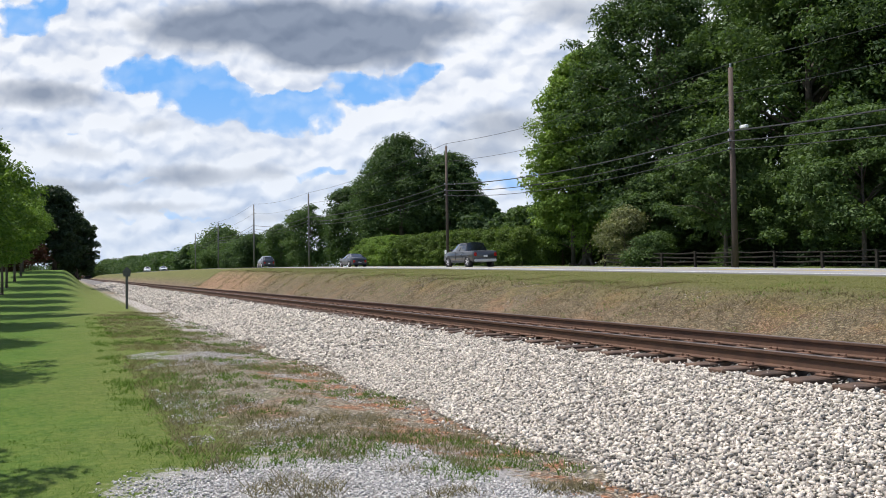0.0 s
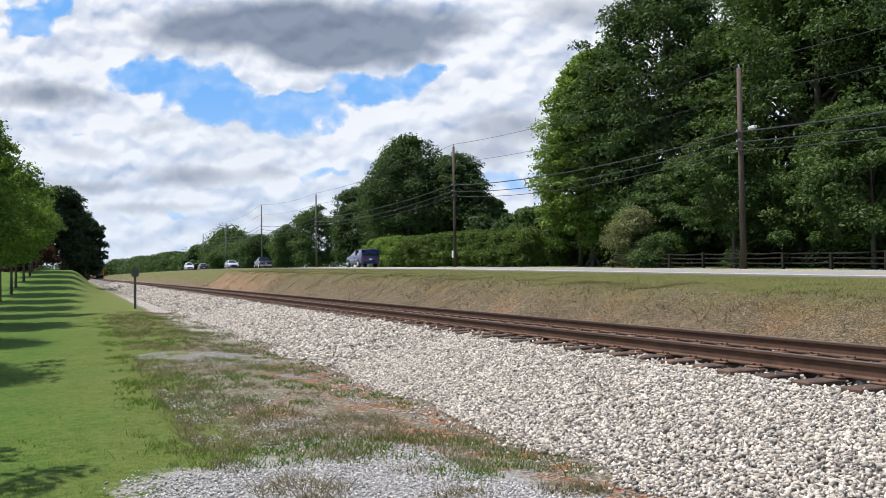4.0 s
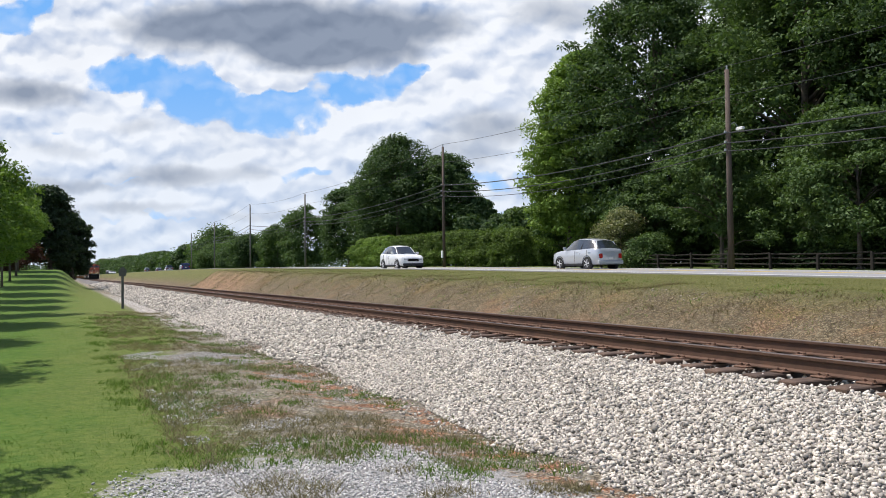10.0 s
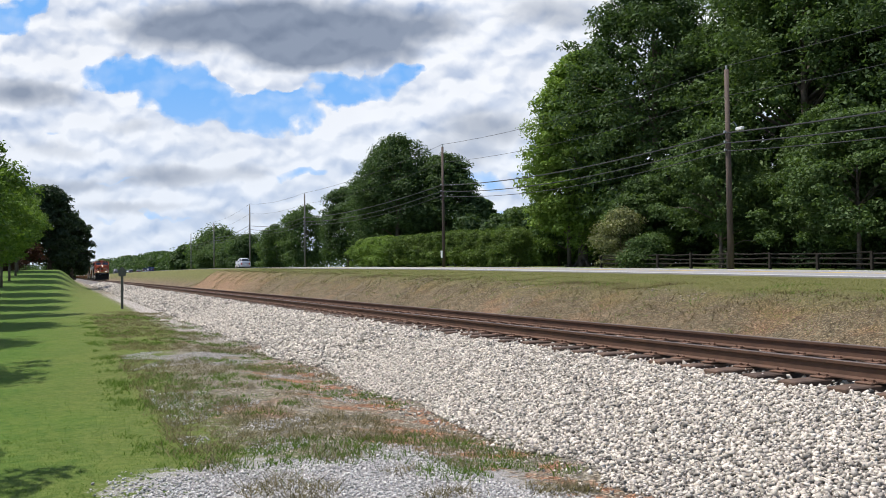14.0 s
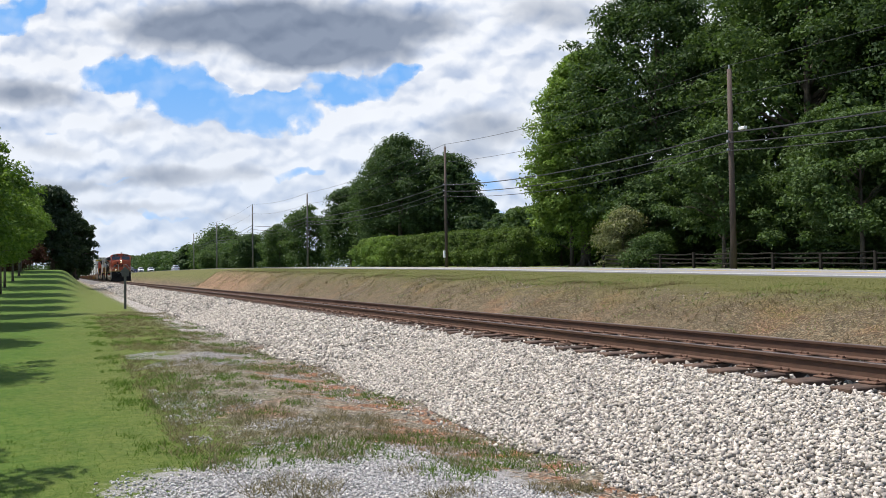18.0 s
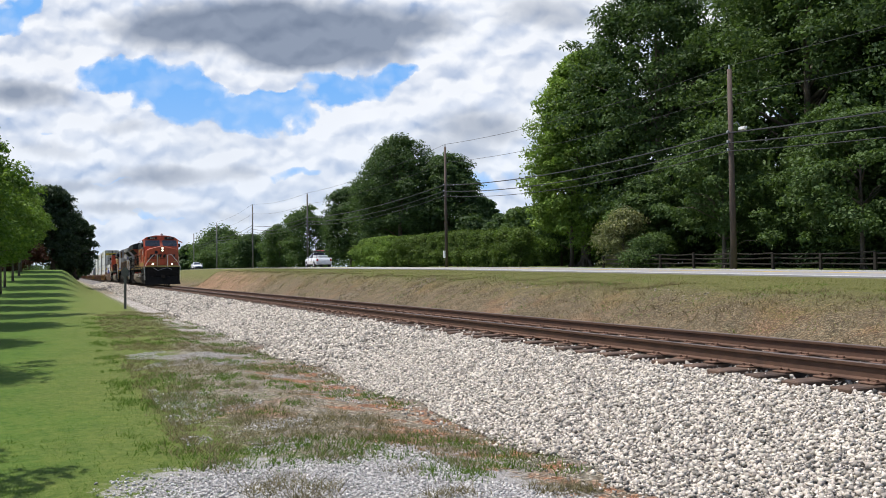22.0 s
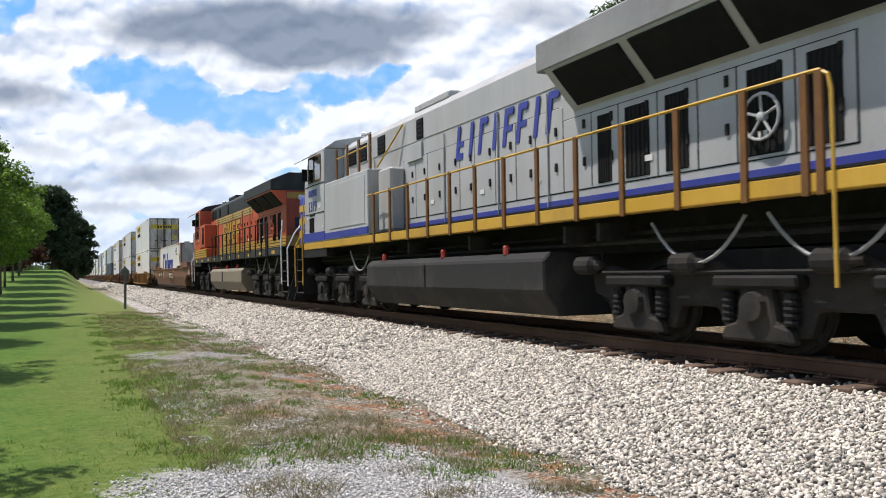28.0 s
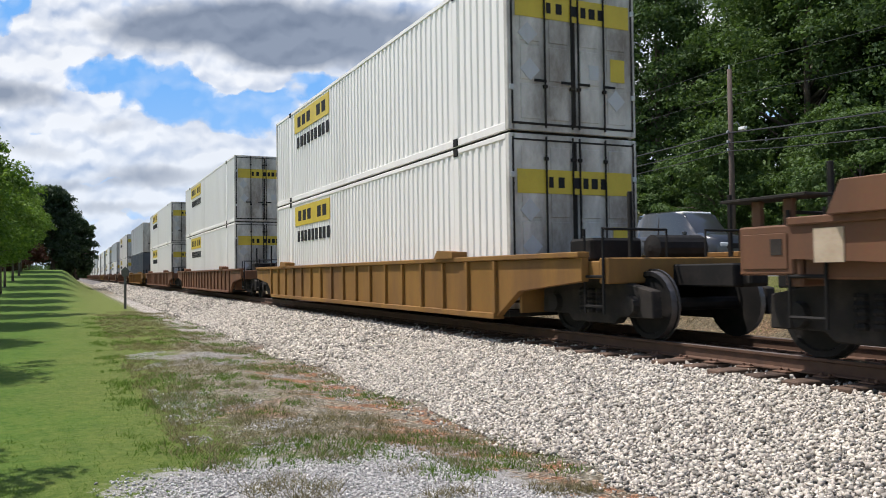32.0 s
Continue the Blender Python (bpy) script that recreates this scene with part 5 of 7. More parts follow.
        # lower band
        if style == "grey":
            plate("band", -4.1, HE - 0.02, F + 0.035, F + 0.19, M["blue"], 0.016, 0.004)
        else:
            plate("band", -5.6, HE - 0.02, F + 0.035, F + (0.45 if old else 0.34), M["yellow" if old else "yellow_worn"], 0.016, 0.004)
            if style == "old_orange":
                for zz in (0.13, 0.24, 0.35):
                    plate("pinstripe", -5.6, HE - 0.05, F + zz, F + zz + 0.022, M["green_dark"], 0.02, 0.0)
                plate("band", -6.0, 3.0, 3.46, 3.74, M["cream"], 0.016, 0.004)
                for zz in (3.53, 3.63):
                    plate("pinstripe", -6.0, 3.0, zz, zz + 0.02, M["green_dark"], 0.02, 0.0)
            else:
                plate("band", -6.0, 3.0, 3.46, 3.74, M["cream"], 0.016, 0.004)
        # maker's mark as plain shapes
        if style == "grey":
            for q in range(8):
                y0 = -0.55 + q * 0.46
                yy = 2.1 - y0 if s < 0 else y0
                ww = 0.12 if q in (1, 3, 6) else 0.3
                a, b = sorted((s * (HW + 0.012), s * (HW + 0.024)))
                bm = B()

                def stroke(u0, u1, z0, z1):
                    lean = [(z - 3.08) * 0.19 * s for z in (z0, z1)]
                    prism(bm, [(yy + u0 + lean[0], z0), (yy + u1 + lean[0], z0), (yy + u1 + lean[1], z1), (yy + u0 + lean[1], z1)], a, b, "x")
                stroke(-ww / 2 if s > 0 else ww / 2 - 0.12, -ww / 2 + 0.12 if s > 0 else ww / 2, 3.08, 3.72)
                if ww > 0.2:
                    stroke(-ww / 2 + 0.121 if s > 0 else -ww / 2, ww / 2 if s > 0 else ww / 2 - 0.121, 3.6 if q % 3 else 3.08, 3.72 if q % 3 else 3.2)
                    if q in (0, 4, 5):
                        stroke(-ww / 2 + 0.121 if s > 0 else -ww / 2, ww / 2 if s > 0 else ww / 2 - 0.121, 3.32, 3.42)
                part("emblem_bar", bm, M["blue"], hood)
        else:
            for q in range(4):
                yy = (-3.7 + q * 1.1) if style == "old_orange" else (-2.2 + q * 0.75)
                big = style == "old_orange"
                a, b = sorted((s * (HW + 0.012), s * (HW + 0.024)))
                z0, z1 = (2.36, 3.38) if big else (2.5, 3.1)
                bm, rim = B(), B()
                th = 0.26 if big else 0.14
                ww = 0.92 if big else 0.62
                u = (lambda p0, p1: sorted((yy + p0, yy + p1))) if s > 0 else (lambda p0, p1: sorted((yy + ww - p0, yy + ww - p1)))

                def bar(p0, p1, q0, q1):
                    e0, e1 = u(p0, p1)
                    box(bm, a, e0, q0, b, e1, q1)
                    if big:
                        r0, r1 = sorted((s * (HW + 0.0125), s * (HW + 0.017)))
                        box(rim, r0, e0 - 0.045, q0 - 0.045, r1, e1 + 0.045, q1 + 0.045)
                zm, tb = (z0 + z1) / 2, th * 0.75
                if big:
                    a, b = sorted((s * (HW + 0.012), s * (HW + 0.028)))
                bar(0, th, z0, z1)
                if q == 0:
                    for zz in (z0, zm - 0.1, z1 - tb):
                        bar(th + 0.001, ww - 0.16, zz, zz + (0.18 if zz == zm - 0.1 else tb))
                    for e0, e1 in ((z0 + 0.12, zm - 0.06), (zm + 0.06, z1 - 0.12)):
                        bar(ww - 0.159, ww, e0, e1)
                elif q == 1:
                    bar(ww - th, ww, z0, z1)
                    for k_ in range(3):
                        w_ = (ww - 2 * th) / 3
                        bar(th + 0.001 + w_ * k_, th + w_ * (k_ + 1), z1 - 0.36 - 0.22 * k_, z1 - 0.04 - 0.2 * k_)
                elif q == 2:
                    for zz in (z0, zm - 0.1, z1 - tb):
                        bar(th + 0.001, ww - 0.1, zz, zz + (0.18 if zz == zm - 0.1 else tb))
                else:
                    bar(th + 0.001, ww, z1 - tb, z1)
                    bar(th + 0.001, ww - 0.22, zm - 0.1, zm + 0.08)
                if big:
                    part("emblem_edging", rim, M["green_dark"], hood)
                else:
                    rim.free()
                part("emblem_bar", bm, M["yellow" if big else "green_dark"], hood)
        # compartments next to the cab
        a, b = sorted((s * (HW + 0.005), s * W))
        if style == "grey":
            part("side_compartment", box(B(), a, -7.75, F + 0.004, b, -4.3, 3.36, 0.02), M[L["body"]], t)
            c, d = sorted((s * (W - 0.01), s * (W + 0.014)))
            part("compartment_door", box(B(), c, -7.3, 2.1, d, -4.5, 3.25, 0.01), M[L["body"]], t)
            part("band", box(B(), c, -7.75, F + 0.035, d, -4.3, F + 0.2), M["blue"], t)
            a, b = sorted((s * (HW + 0.005), s * 1.36))
            part("equipment_box", box(B(), a, -4.1, F + 0.05, b, -3.3, 3.3, 0.05), M[L["body"]], t)
            part("brace_bar", tube(B(), [(s * 1.3, -4.3, 3.4), (s * 1.05, -3.3, 4.25)], 0.022, 6), M["yellow"], t)
            for yy in (-7.1, -6.2, -5.3, -4.5):
                part("handrail_post", box(B(), s * 1.4 - 0.02, yy - 0.06, 3.36, s * 1.4 + 0.02, yy + 0.06, 4.2, 0.006), M["post_brown"], t)
            part("handrail", tube(B(), [(s * 1.4, -7.2, 3.95), (s * 1.4, -4.4, 3.95)], 0.018, 6), M["yellow"], t)
        else:
            part("equipment_box", box(B(), a, -7.4, 2.35, s * (W + 0.05) if s > 0 else b, -5.85, 3.5, 0.03) if s > 0 else box(B(), s * (W + 0.05), -7.4, 2.35, b, -5.85, 3.5, 0.03), M[L["body"]], t)
            c, d = sorted((s * (W + 0.045), s * (W + 0.06)))
            part("equipment_louvre", box(B(), c, -6.65, 2.5, d, -6.15, 3.35), M["grille"], t)
            for q in range(7):
                yy = -6.62 + q * 0.068
                part("slat", box(B(), min(c, d) - 0.008 if s < 0 else c, yy, 2.52, d if s < 0 else d + 0.008, yy + 0.025, 3.33), M["black"], t)
            part("side_compartment", box(B(), a, -7.75, F + 0.004, b, -5.6, 2.3, 0.02), M[L["body"]], t)
            c, d = sorted((s * (W - 0.01), s * (W + 0.012)))
            part("band", box(B(), c, -7.75, F + 0.035, d, -5.6, F + (0.45 if old else 0.34)), M["yellow" if old else "yellow_worn"], t)
            if style == "old_orange":
                e0, e1 = sorted((s * (W + 0.012), s * (W + 0.018)))
                for zz in (0.13, 0.24, 0.35):
                    part("pinstripe", box(B(), e0, -7.74, F + zz, e1, -5.61, F + zz + 0.022), M["green_dark"], t)
        for yy, ww in ((-7.2, 0.6), (-6.4, 0.6), (-5.0, 0.5), (-2.6, 0.35)):
            plate("hood_grille", yy, yy + ww, 3.78, 4.22, M["grille"], 0.03)
            for q in range(4):
                plate("slat", yy + 0.02, yy + ww - 0.02, 3.83 + 0.1 * q, 3.86 + 0.1 * q, M["black"], 0.042, 0.0)
        if style == "grey":
            plate("hatch_cover", -3.1, -2.3, 3.35, 3.72, M[L["body"]], 0.05)
    # radiator housing: flared wings
    rad = part("radiator_housing", prism(B(), [(-W, R0), (-W, R1), (-0.9, R2), (0.9, R2), (W, R1), (W, R0)], RS, RE, "y", 0.02), M[L["radtop"]], t)
    part("radiator_flare", prism(B(), [(-HW + 0.01, 3.28), (-W + 0.02, R0 - 0.002), (W - 0.02, R0 - 0.002), (HW - 0.01, 3.28)], RS + 0.2, RE - 0.06, "y"), M[L["rad"]], rad)
    for s in (-1, 1):
        for y0, y1 in (((4.25, 5.5), (5.65, 7.0), (7.1, 8.4)) if old else tuple((a + RS - 3.1, b + RS - 3.1) for a, b in ((3.5, 5.0), (5.2, 6.75), (6.9, 8.6)))):
            bm = B()
            p0, p1 = Vector((s * (HW + 0.06), 0, 3.36)), Vector((s * (W - 0.05), 0, R0 - 0.04))
            o = Vector((s * 0.02, 0, -0.02))
            vs = [bm.verts.new(Vector((p.x, y, p.z)) + o) for p, y in ((p0, y0), (p1, y0), (p1, y1), (p0, y1))]
            vs += [bm.verts.new(v.co - o * 2) for v in vs]
            for f in ((0, 1, 2, 3), (7, 6, 5, 4), (0, 4, 5, 1), (1, 5, 6, 2), (2, 6, 7, 3), (3, 7, 4, 0)):
                bm.faces.new([vs[i] for i in f])
            bmesh.ops.recalc_face_normals(bm, faces=bm.faces[:])
            part("radiator_intake", bm, M["grille"], rad)
    if style == "old_orange":
        # end plate and bands in darker paint: soot, with end shade coloured in
        part("hood_end", box(B(), -HW + 0.01, HE - 0.01, F + 0.02, HW - 0.01, HE + 0.006, 4.26), M["orange_soot_shade"], t)
        for z0, z1 in ((F + 0.04, F + 0.45), (3.56, 3.78)):
            part("end_band", box(B(), -HW + 0.02, HE - 0.01, z0, HW - 0.02, HE + 0.012, z1), M["yellow_worn"], t)
    letters("road_number", L["num"], 0.3, M["ink"], t, pose(-0.45, HE + 0.014, 3.38 if old else 3.2, 90, 0, 180))
    part("end_lamp", lathe(B(), [(HE, 0.1), (HE + 0.06, 0.1), (HE + 0.07, 0.06)], (0.5, 0, 3.6), "y", 12), M["lamp_clear"], t)
    part("end_lamp", lathe(B(), [(HE, 0.1), (HE + 0.06, 0.1), (HE + 0.07, 0.06)], (0.28, 0, 3.6), "y", 12), M["lamp_clear"], t)
    part("end_window", box(B(), 0.3, HE - 0.01, 2.55 if old else 2.9, 0.7, HE + 0.013, 2.9 if old else 3.3), M["glass"], t)
    # roof gear
    for y in ((4.7, 6.2, 7.7) if old else (RS + 1.1, RS + 2.9, RS + 4.6)):
        part("roof_fan", lathe(B(), [(R2 - 0.01, 0.62), (R2 + 0.06, 0.62), (R2 + 0.07, 0.55)], (0, y, 0), "z", 18), M["black"], t)
    part("exhaust_stack", box(B(), -0.45, 0.6, 4.44, 0.45, 1.7, 4.62, 0.03), M["black"], t)
    part("blower_hatch", box(B(), -0.9, -3.0, 4.44, 0.9, -1.2, 4.6, 0.03), M[L["roof"]], t)
    # cab
    cabp = [(-9.5, F - 0.02), (-9.5, 3.62), (-9.02, 4.36), (-7.5, 4.36), (-7.5, F - 0.02)]
    cab = part("cab", prism(B(), cabp, -W, W, "x", 0.025), M[L["cab"]], t)
    part("cab_roof", prism(B(), [(-W + 0.02, 4.355), (-W + 0.3, 4.56), (-0.5, 4.72), (0.5, 4.72), (W - 0.3, 4.56), (W - 0.02, 4.355)], -9.02, -7.45, "y", 0.015), M[L["cab"] if style == "new_orange" else L["roof"]], cab)
    for s in (-1, 1):
        a, b = sorted((s * (W - 0.01), s * (W + 0.012)))
        for y0, y1 in ((-9.0, -8.5), (-8.42, -7.85)):
            part("cab_window", box(B(), a, y0, 3.55, b, y1, 4.2, 0.01), M["glass"], cab)
            c, d = sorted((s * (W + 0.012), s * (W + 0.022)))
            bm = B()
            box(bm, c, y0 - 0.04, 3.51, d, y1 + 0.04, 3.55)
            box(bm, c, y0 - 0.04, 4.2, d, y1 + 0.04, 4.24)
            box(bm, c, y0 - 0.04, 3.551, d, y0, 4.199)
            box(bm, c, y1, 3.551, d, y1 + 0.04, 4.199)
            part("window_frame", bm, M["post_brown" if style == "grey" and y0 > -8.45 else "black"], cab)
        c, d = sorted((s * 1.3, s * (W - 0.02)))
        part("cab_skirt", box(B(), c, -9.7, F - 0.42, d, -7.4, F - (0.195 if style == "grey" else 0.255), 0.01), M["black"], cab)
        part("cab_panel", box(B(), a, *((-8.95, F + 0.28, b, -8.5, F + 0.7) if style == "grey" else (-9.3, F + 0.5, b, -8.9, F + 0.95)), 0.01), M["grille" if style == "grey" else L["cab"]], cab)
        if style == "grey":
            c, d = sorted((s * (W + 0.012), s * (W + 0.026)))
            for q in range(6):
                part("slat", box(B(), c, -8.92 + q * 0.07, F + 0.3, d, -8.895 + q * 0.07, F + 0.68), M["truck"], cab)
        bm = B()
        x0, x1 = sorted((s * (W + 0.02), s * (W + 0.42)))
        prism(bm, [(x0 if s > 0 else x1, 4.27), (x1 if s > 0 else x0, 4.06), (x1 if s > 0 else x0, 4.09), (x0 if s > 0 else x1, 4.3)], -9.05, -8.2, "y")
        part("sun_visor", bm, M[L["cab"]], cab)
        for yy, zz in ((-8.0, 2.75), (-7.7, 2.2), (-9.2, 2.5)):
            part("placard", box(B(), a, yy, zz, s * (W + 0.016) if s > 0 else b, yy + 0.09, zz + 0.05) if s > 0 else box(B(), s * (W + 0.016), yy, zz, b, yy + 0.09, zz + 0.05), M["letter_white"], cab)
        for zz in (2.62, 3.42):
            part("seam", box(B(), a, -9.4, zz, b, -7.55, zz + 0.018), M["grille"], cab)
        part("grab_iron", tube(B(), [(s * W, -9.4, 2.2), (s * (W + 0.06), -9.4, 2.25), (s * (W + 0.06), -9.4, 3.2), (s * W, -9.4, 3.25)], 0.014, 5), M[L["rail"]], cab)
        part("mirror", box(B(), s * (W + 0.1) - 0.08, -9.15, 3.6, s * (W + 0.1) + 0.08, -9.1, 3.95), M["black"], cab)
        letters("road_number", L["num"], 0.66 if old else 0.42, M["blue" if style == "grey" else "ink" if style != "new_orange" else "letter_white"], cab, side_m(s, s * (W + 0.014), -8.65, 2.82 if style == "grey" else 3.05))
        if style == "grey":
            for q in range(4):
                part("owner_bar", box(B(), a, -9.05 + 0.21 * q, 3.12, b, -8.9 + 0.21 * q, 3.31), M["blue"], cab)
            for q in range(6):
                part("model_bar", box(B(), a, -8.93 + 0.09 * q, 2.555, b, -8.87 + 0.09 * q, 2.61), M["ink"], cab)
            part("cab_band", box(B(), a, -9.48, F + 0.035, b, -7.52, F + 0.27), M["blue"], cab)
            for zz, ln in ((0.22, 0.5), (0.6, 0.66), (0.98, 0.8)):
                c, d = sorted((s * 1.41, s * 1.436))
                part("chevron", prism(B(), [(-10.5, F + zz), (-10.5 + ln - 0.1, F + zz), (-10.5 + ln, F + zz + 0.2), (-10.5, F + zz + 0.2)], c, d, "x"), M["yellow"], cab)
        else:
            part("cab_band", box(B(), a, -9.47, F + 0.035, b, -7.52, F + (0.45 if style == "old_orange" else 0.34)), M["yellow" if old else "yellow_worn"], cab)
            if style == "old_orange":
                for zz in (0.13, 0.24, 0.35):
                    c, d = sorted((s * (W + 0.012), s * (W + 0.018)))
                    part("pinstripe", box(B(), c, -9.47, F + zz, d, -7.52, F + zz + 0.022), M["green_dark"], cab)
    # windscreens on the sloped front
    nrm = Vector((0, -0.74, 0.48)).normalized()
    for x0, x1 in ((-1.4, -0.12), (0.12, 1.4)):
        bm = B()
        for lift in (0.0, 0.02):
            for (yy, zz), xx in (((-9.46, 3.68), x0), ((-9.46, 3.68), x1), ((-9.1, 4.24), x1), ((-9.1, 4.24), x0)):
                bm.verts.new(Vector((xx, yy, zz)) + nrm * lift)
        bm.verts.ensure_lookup_table()
        for f in ((0, 1, 2, 3), (4, 5, 6, 7), (0, 1, 5, 4), (1, 2, 6, 5), (2, 3, 7, 6), (3, 0, 4, 7)):
            bm.faces.new([bm.verts[i] for i in f])
        bmesh.ops.recalc_face_normals(bm, faces=bm.faces[:])
        part("windscreen", bm, M["glass"], cab)
        xm = (x0 + x1) / 2
        nb = part("number_board", box(B(), xm - 0.42, -9.08, 4.36, xm + 0.42, -8.9, 4.58, 0.01), M["ink"], cab)
        letters("board_number", L["num"], 0.2, M["letter_white"], cab, pose(xm, -9.083, 4.47, 90, 0, 0))
        part("wiper", tube(B(), [(xm - 0.1, -9.5, 3.68), (xm + 0.35, -9.36, 3.92)], 0.012, 5), M["black"], cab)
    # nose, peaked in the middle
    nm = M["blue" if style == "grey" else L["cab"]]
    nose = part("nose", prism(B(), [(-1.42, F - 0.01), (-1.42, 3.25), (-1.15, 3.44), (0.0, 3.72), (1.15, 3.44), (1.42, 3.25), (1.42, F - 0.01)], -10.55, -9.48, "y", 0.05), nm, t)
    part("nose_band", box(B(), -1.38, -10.565, F + 0.02, 1.38, -10.54, F + (0.07 if style == "new_orange" else 0.42)), M["cream"], nose)
    for s in (-1, 1):
        part("nose_stripe", prism(B(), [(s * 1.38, F + 0.44), (s * 1.38, F + 0.52), (s * 0.3, F + 0.26), (s * 0.3, F + 0.2)], -10.565, -10.54, "y"), M["cream"], nose)
    part("nose_door", box(B(), 0.3, -10.575, F + 0.1, 0.95, -10.54, 3.1, 0.01), nm, nose)
    part("nose_hatch", lathe(B(), [(-10.58, 0.15), (-10.54, 0.15)], (-0.55, 0, 3.1), "y", 16), M["ink"], nose)
    if style == "new_orange":
        for q in range(4):
            part("emblem_bar", prism(B(), [(-1.15 + q * 0.58, 2.62), (-0.72 + q * 0.58, 2.62), (-0.62 + q * 0.58, 2.9), (-1.05 + q * 0.58, 2.9)], -10.57, -10.54, "y"), M["ink"], nose)
        part("emblem_wing", prism(B(), [(-1.35, 2.52), (1.35, 2.52), (1.2, 2.58), (-1.25, 2.58)], -10.57, -10.54, "y"), M["ink"], nose)
    cab.location = nose.location = (0, -0.27, 0)
    lamp_mat = M["headlight"] if style == "new_orange" else M["lamp_clear"]
    part("headlight_case", box(B(), -0.15, -10.6, 3.12, 0.15, -10.5, 3.62, 0.02), M["black"], nose)
    for zz in (3.26, 3.48):
        part("headlight", lathe(B(), [(-10.63, 0.04), (-10.625, 0.062), (-10.59, 0.062)], (0, 0, zz), "y", 16), lamp_mat, nose)
    for s in (-1, 1):
        part("ditch_light_case", lathe(B(), [(-10.86, 0.12), (-10.7, 0.12), (-10.64, 0.06)], (s * 0.85, 0, 2.02), "y", 16), M["black"], t)
        part("ditch_light", lathe(B(), [(-10.885, 0.04), (-10.88, 0.075), (-10.85, 0.075)], (s * 0.85, 0, 2.02), "y", 16), lamp_mat, t)
    # ends: steps, plow, coupler, rails
    for e in (-1, 1):
        y0 = e * 10.85
        part("pilot", box(B(), -1.25, min(y0, y0 + e * 0.08), 0.9, 1.25, max(y0, y0 + e * 0.08), F - 0.1, 0.02), M["black"], t)
        part("end_sill", box(B(), -1.5, min(y0 - e * 0.2, y0 + e * 0.1), F - 0.09, 1.5, max(y0 - e * 0.2, y0 + e * 0.1), F, 0.012), M["yellow" if style == "grey" else "cream" if e < 0 else "black"], t)
        bm = B()
        rows = []
        for back in (0.0, 0.07):
            rows.append([bm.verts.new((xx, y0 + e * (yy - back), zz)) for xx, yy, zz in ((-1.58, 0.16, 0.13), (0, 0.5, 0.13), (1.58, 0.16, 0.13), (1.34, 0.1, 0.92), (0, 0.3, 0.8), (-1.34, 0.1, 0.92))])
        f0, f1 = rows
        for quad in ((f0[0], f0[1], f0[4], f0[5]), (f0[1], f0[2], f0[3], f0[4]), (f1[0], f1[1], f1[4], f1[5]), (f1[1], f1[2], f1[3], f1[4])):
            bm.faces.new(quad)
        for i in range(6):
            bm.faces.new((f0[i], f0[(i + 1) % 6], f1[(i + 1) % 6], f1[i]))
        bmesh.ops.recalc_face_normals(bm, faces=bm.faces[:])
        part("snow_plow", bm, M["black"], t)
        part("uncoupling_bar", tube(B(), [(-1.4, y0 + e * 0.14, 1.2), (-0.5, y0 + e * 0.2, 1.42), (0.5, y0 + e * 0.2, 1.42), (1.4, y0 + e * 0.14, 1.2)], 0.02, 6), M["truck"], t)
        for hx in (-0.95, -0.72, 0.72, 0.95):
            part("air_hose", tube(B(), [(hx, y0 + e * 0.1, 1.5), (hx * 0.97, y0 + e * 0.26, 1.3), (hx * 0.85, y0 + e * 0.3, 1.02), (hx * 0.7, y0 + e * 0.26, 0.98)], 0.028, 6), M["black"], t)
        part("jumper_cable", tube(B(), [(-0.8, y0 + e * 0.12, 1.66), (-0.4, y0 + e * 0.22, 1.4), (0.0, y0 + e * 0.22, 1.56), (0.4, y0 + e * 0.22, 1.66), (0.8, y0 + e * 0.12, 1.5)], 0.022, 6), M["galv"], t)
        for hx in (-0.5, -0.3, 0.3, 0.5):
            part("door_post", tube(B(), [(hx, y0 + e * 0.02, F), (hx, y0 + e * 0.02, 2.84)], 0.02, 6), M["cream" if style != "grey" else "yellow"], t)
        cp = part("coupler", box(B(), -0.16, min(y0, y0 + e * 0.55), 0.72, 0.16, max(y0, y0 + e * 0.55), 1.02, 0.04), M["truck"], t)
        part("brake_hose", tube(B(), [(0.4, y0 + e * 0.15, 0.95), (0.42, y0 + e * 0.4, 0.6), (0.3, y0 + e * 0.55, 0.5)], 0.03, 6), M["black"], t)
        for s in (-1, 1):
            for q in range(4):
                zz = 0.35 + q * 0.33
                a, b = sorted((s * 0.98, s * 1.52))
                c, d = sorted((y0 - e * 0.05, y0 - e * 0.75))
                part("step", box(B(), a, c, zz, b, d, zz + 0.04, 0.01), M["truck"], t)
            for off in (0.06, 0.76):
                part("step_side", prism(B(), [(min(s * 1.0, s * 1.5), F - 0.01), (max(s * 1.0, s * 1.5), F - 0.01), (max(s * 1.0, s * 1.5), 0.32), (min(s * 1.0, s * 1.5), 0.32)], y0 - e * off - 0.02, y0 - e * off + 0.02, "y"), M["black"], t)
            part("grab_rail", tube(B(), [(s * 1.53, y0 + e * 0.05, 0.55), (s * 1.55, y0 + e * 0.05, 1.75), (s * 1.3, y0 + e * 0.02, 2.25), (s * 0.8, y0 + e * 0.02, 2.86), (s * 0.42, y0 + e * 0.02, 2.86), (s * 0.42, y0 + e * 0.02, F)], 0.024, 6), M[L["step"]], t, "painted end handrail")
            part("grab_rail", tube(B(), [(s * 1.53, y0 - e * 0.8, 0.6), (s * 1.55, y0 - e * 0.8, 2.0), (s * 1.52, y0 - e * 0.7, 2.7)], 0.022, 6), M[L["step"]], t, "painted end handrail")
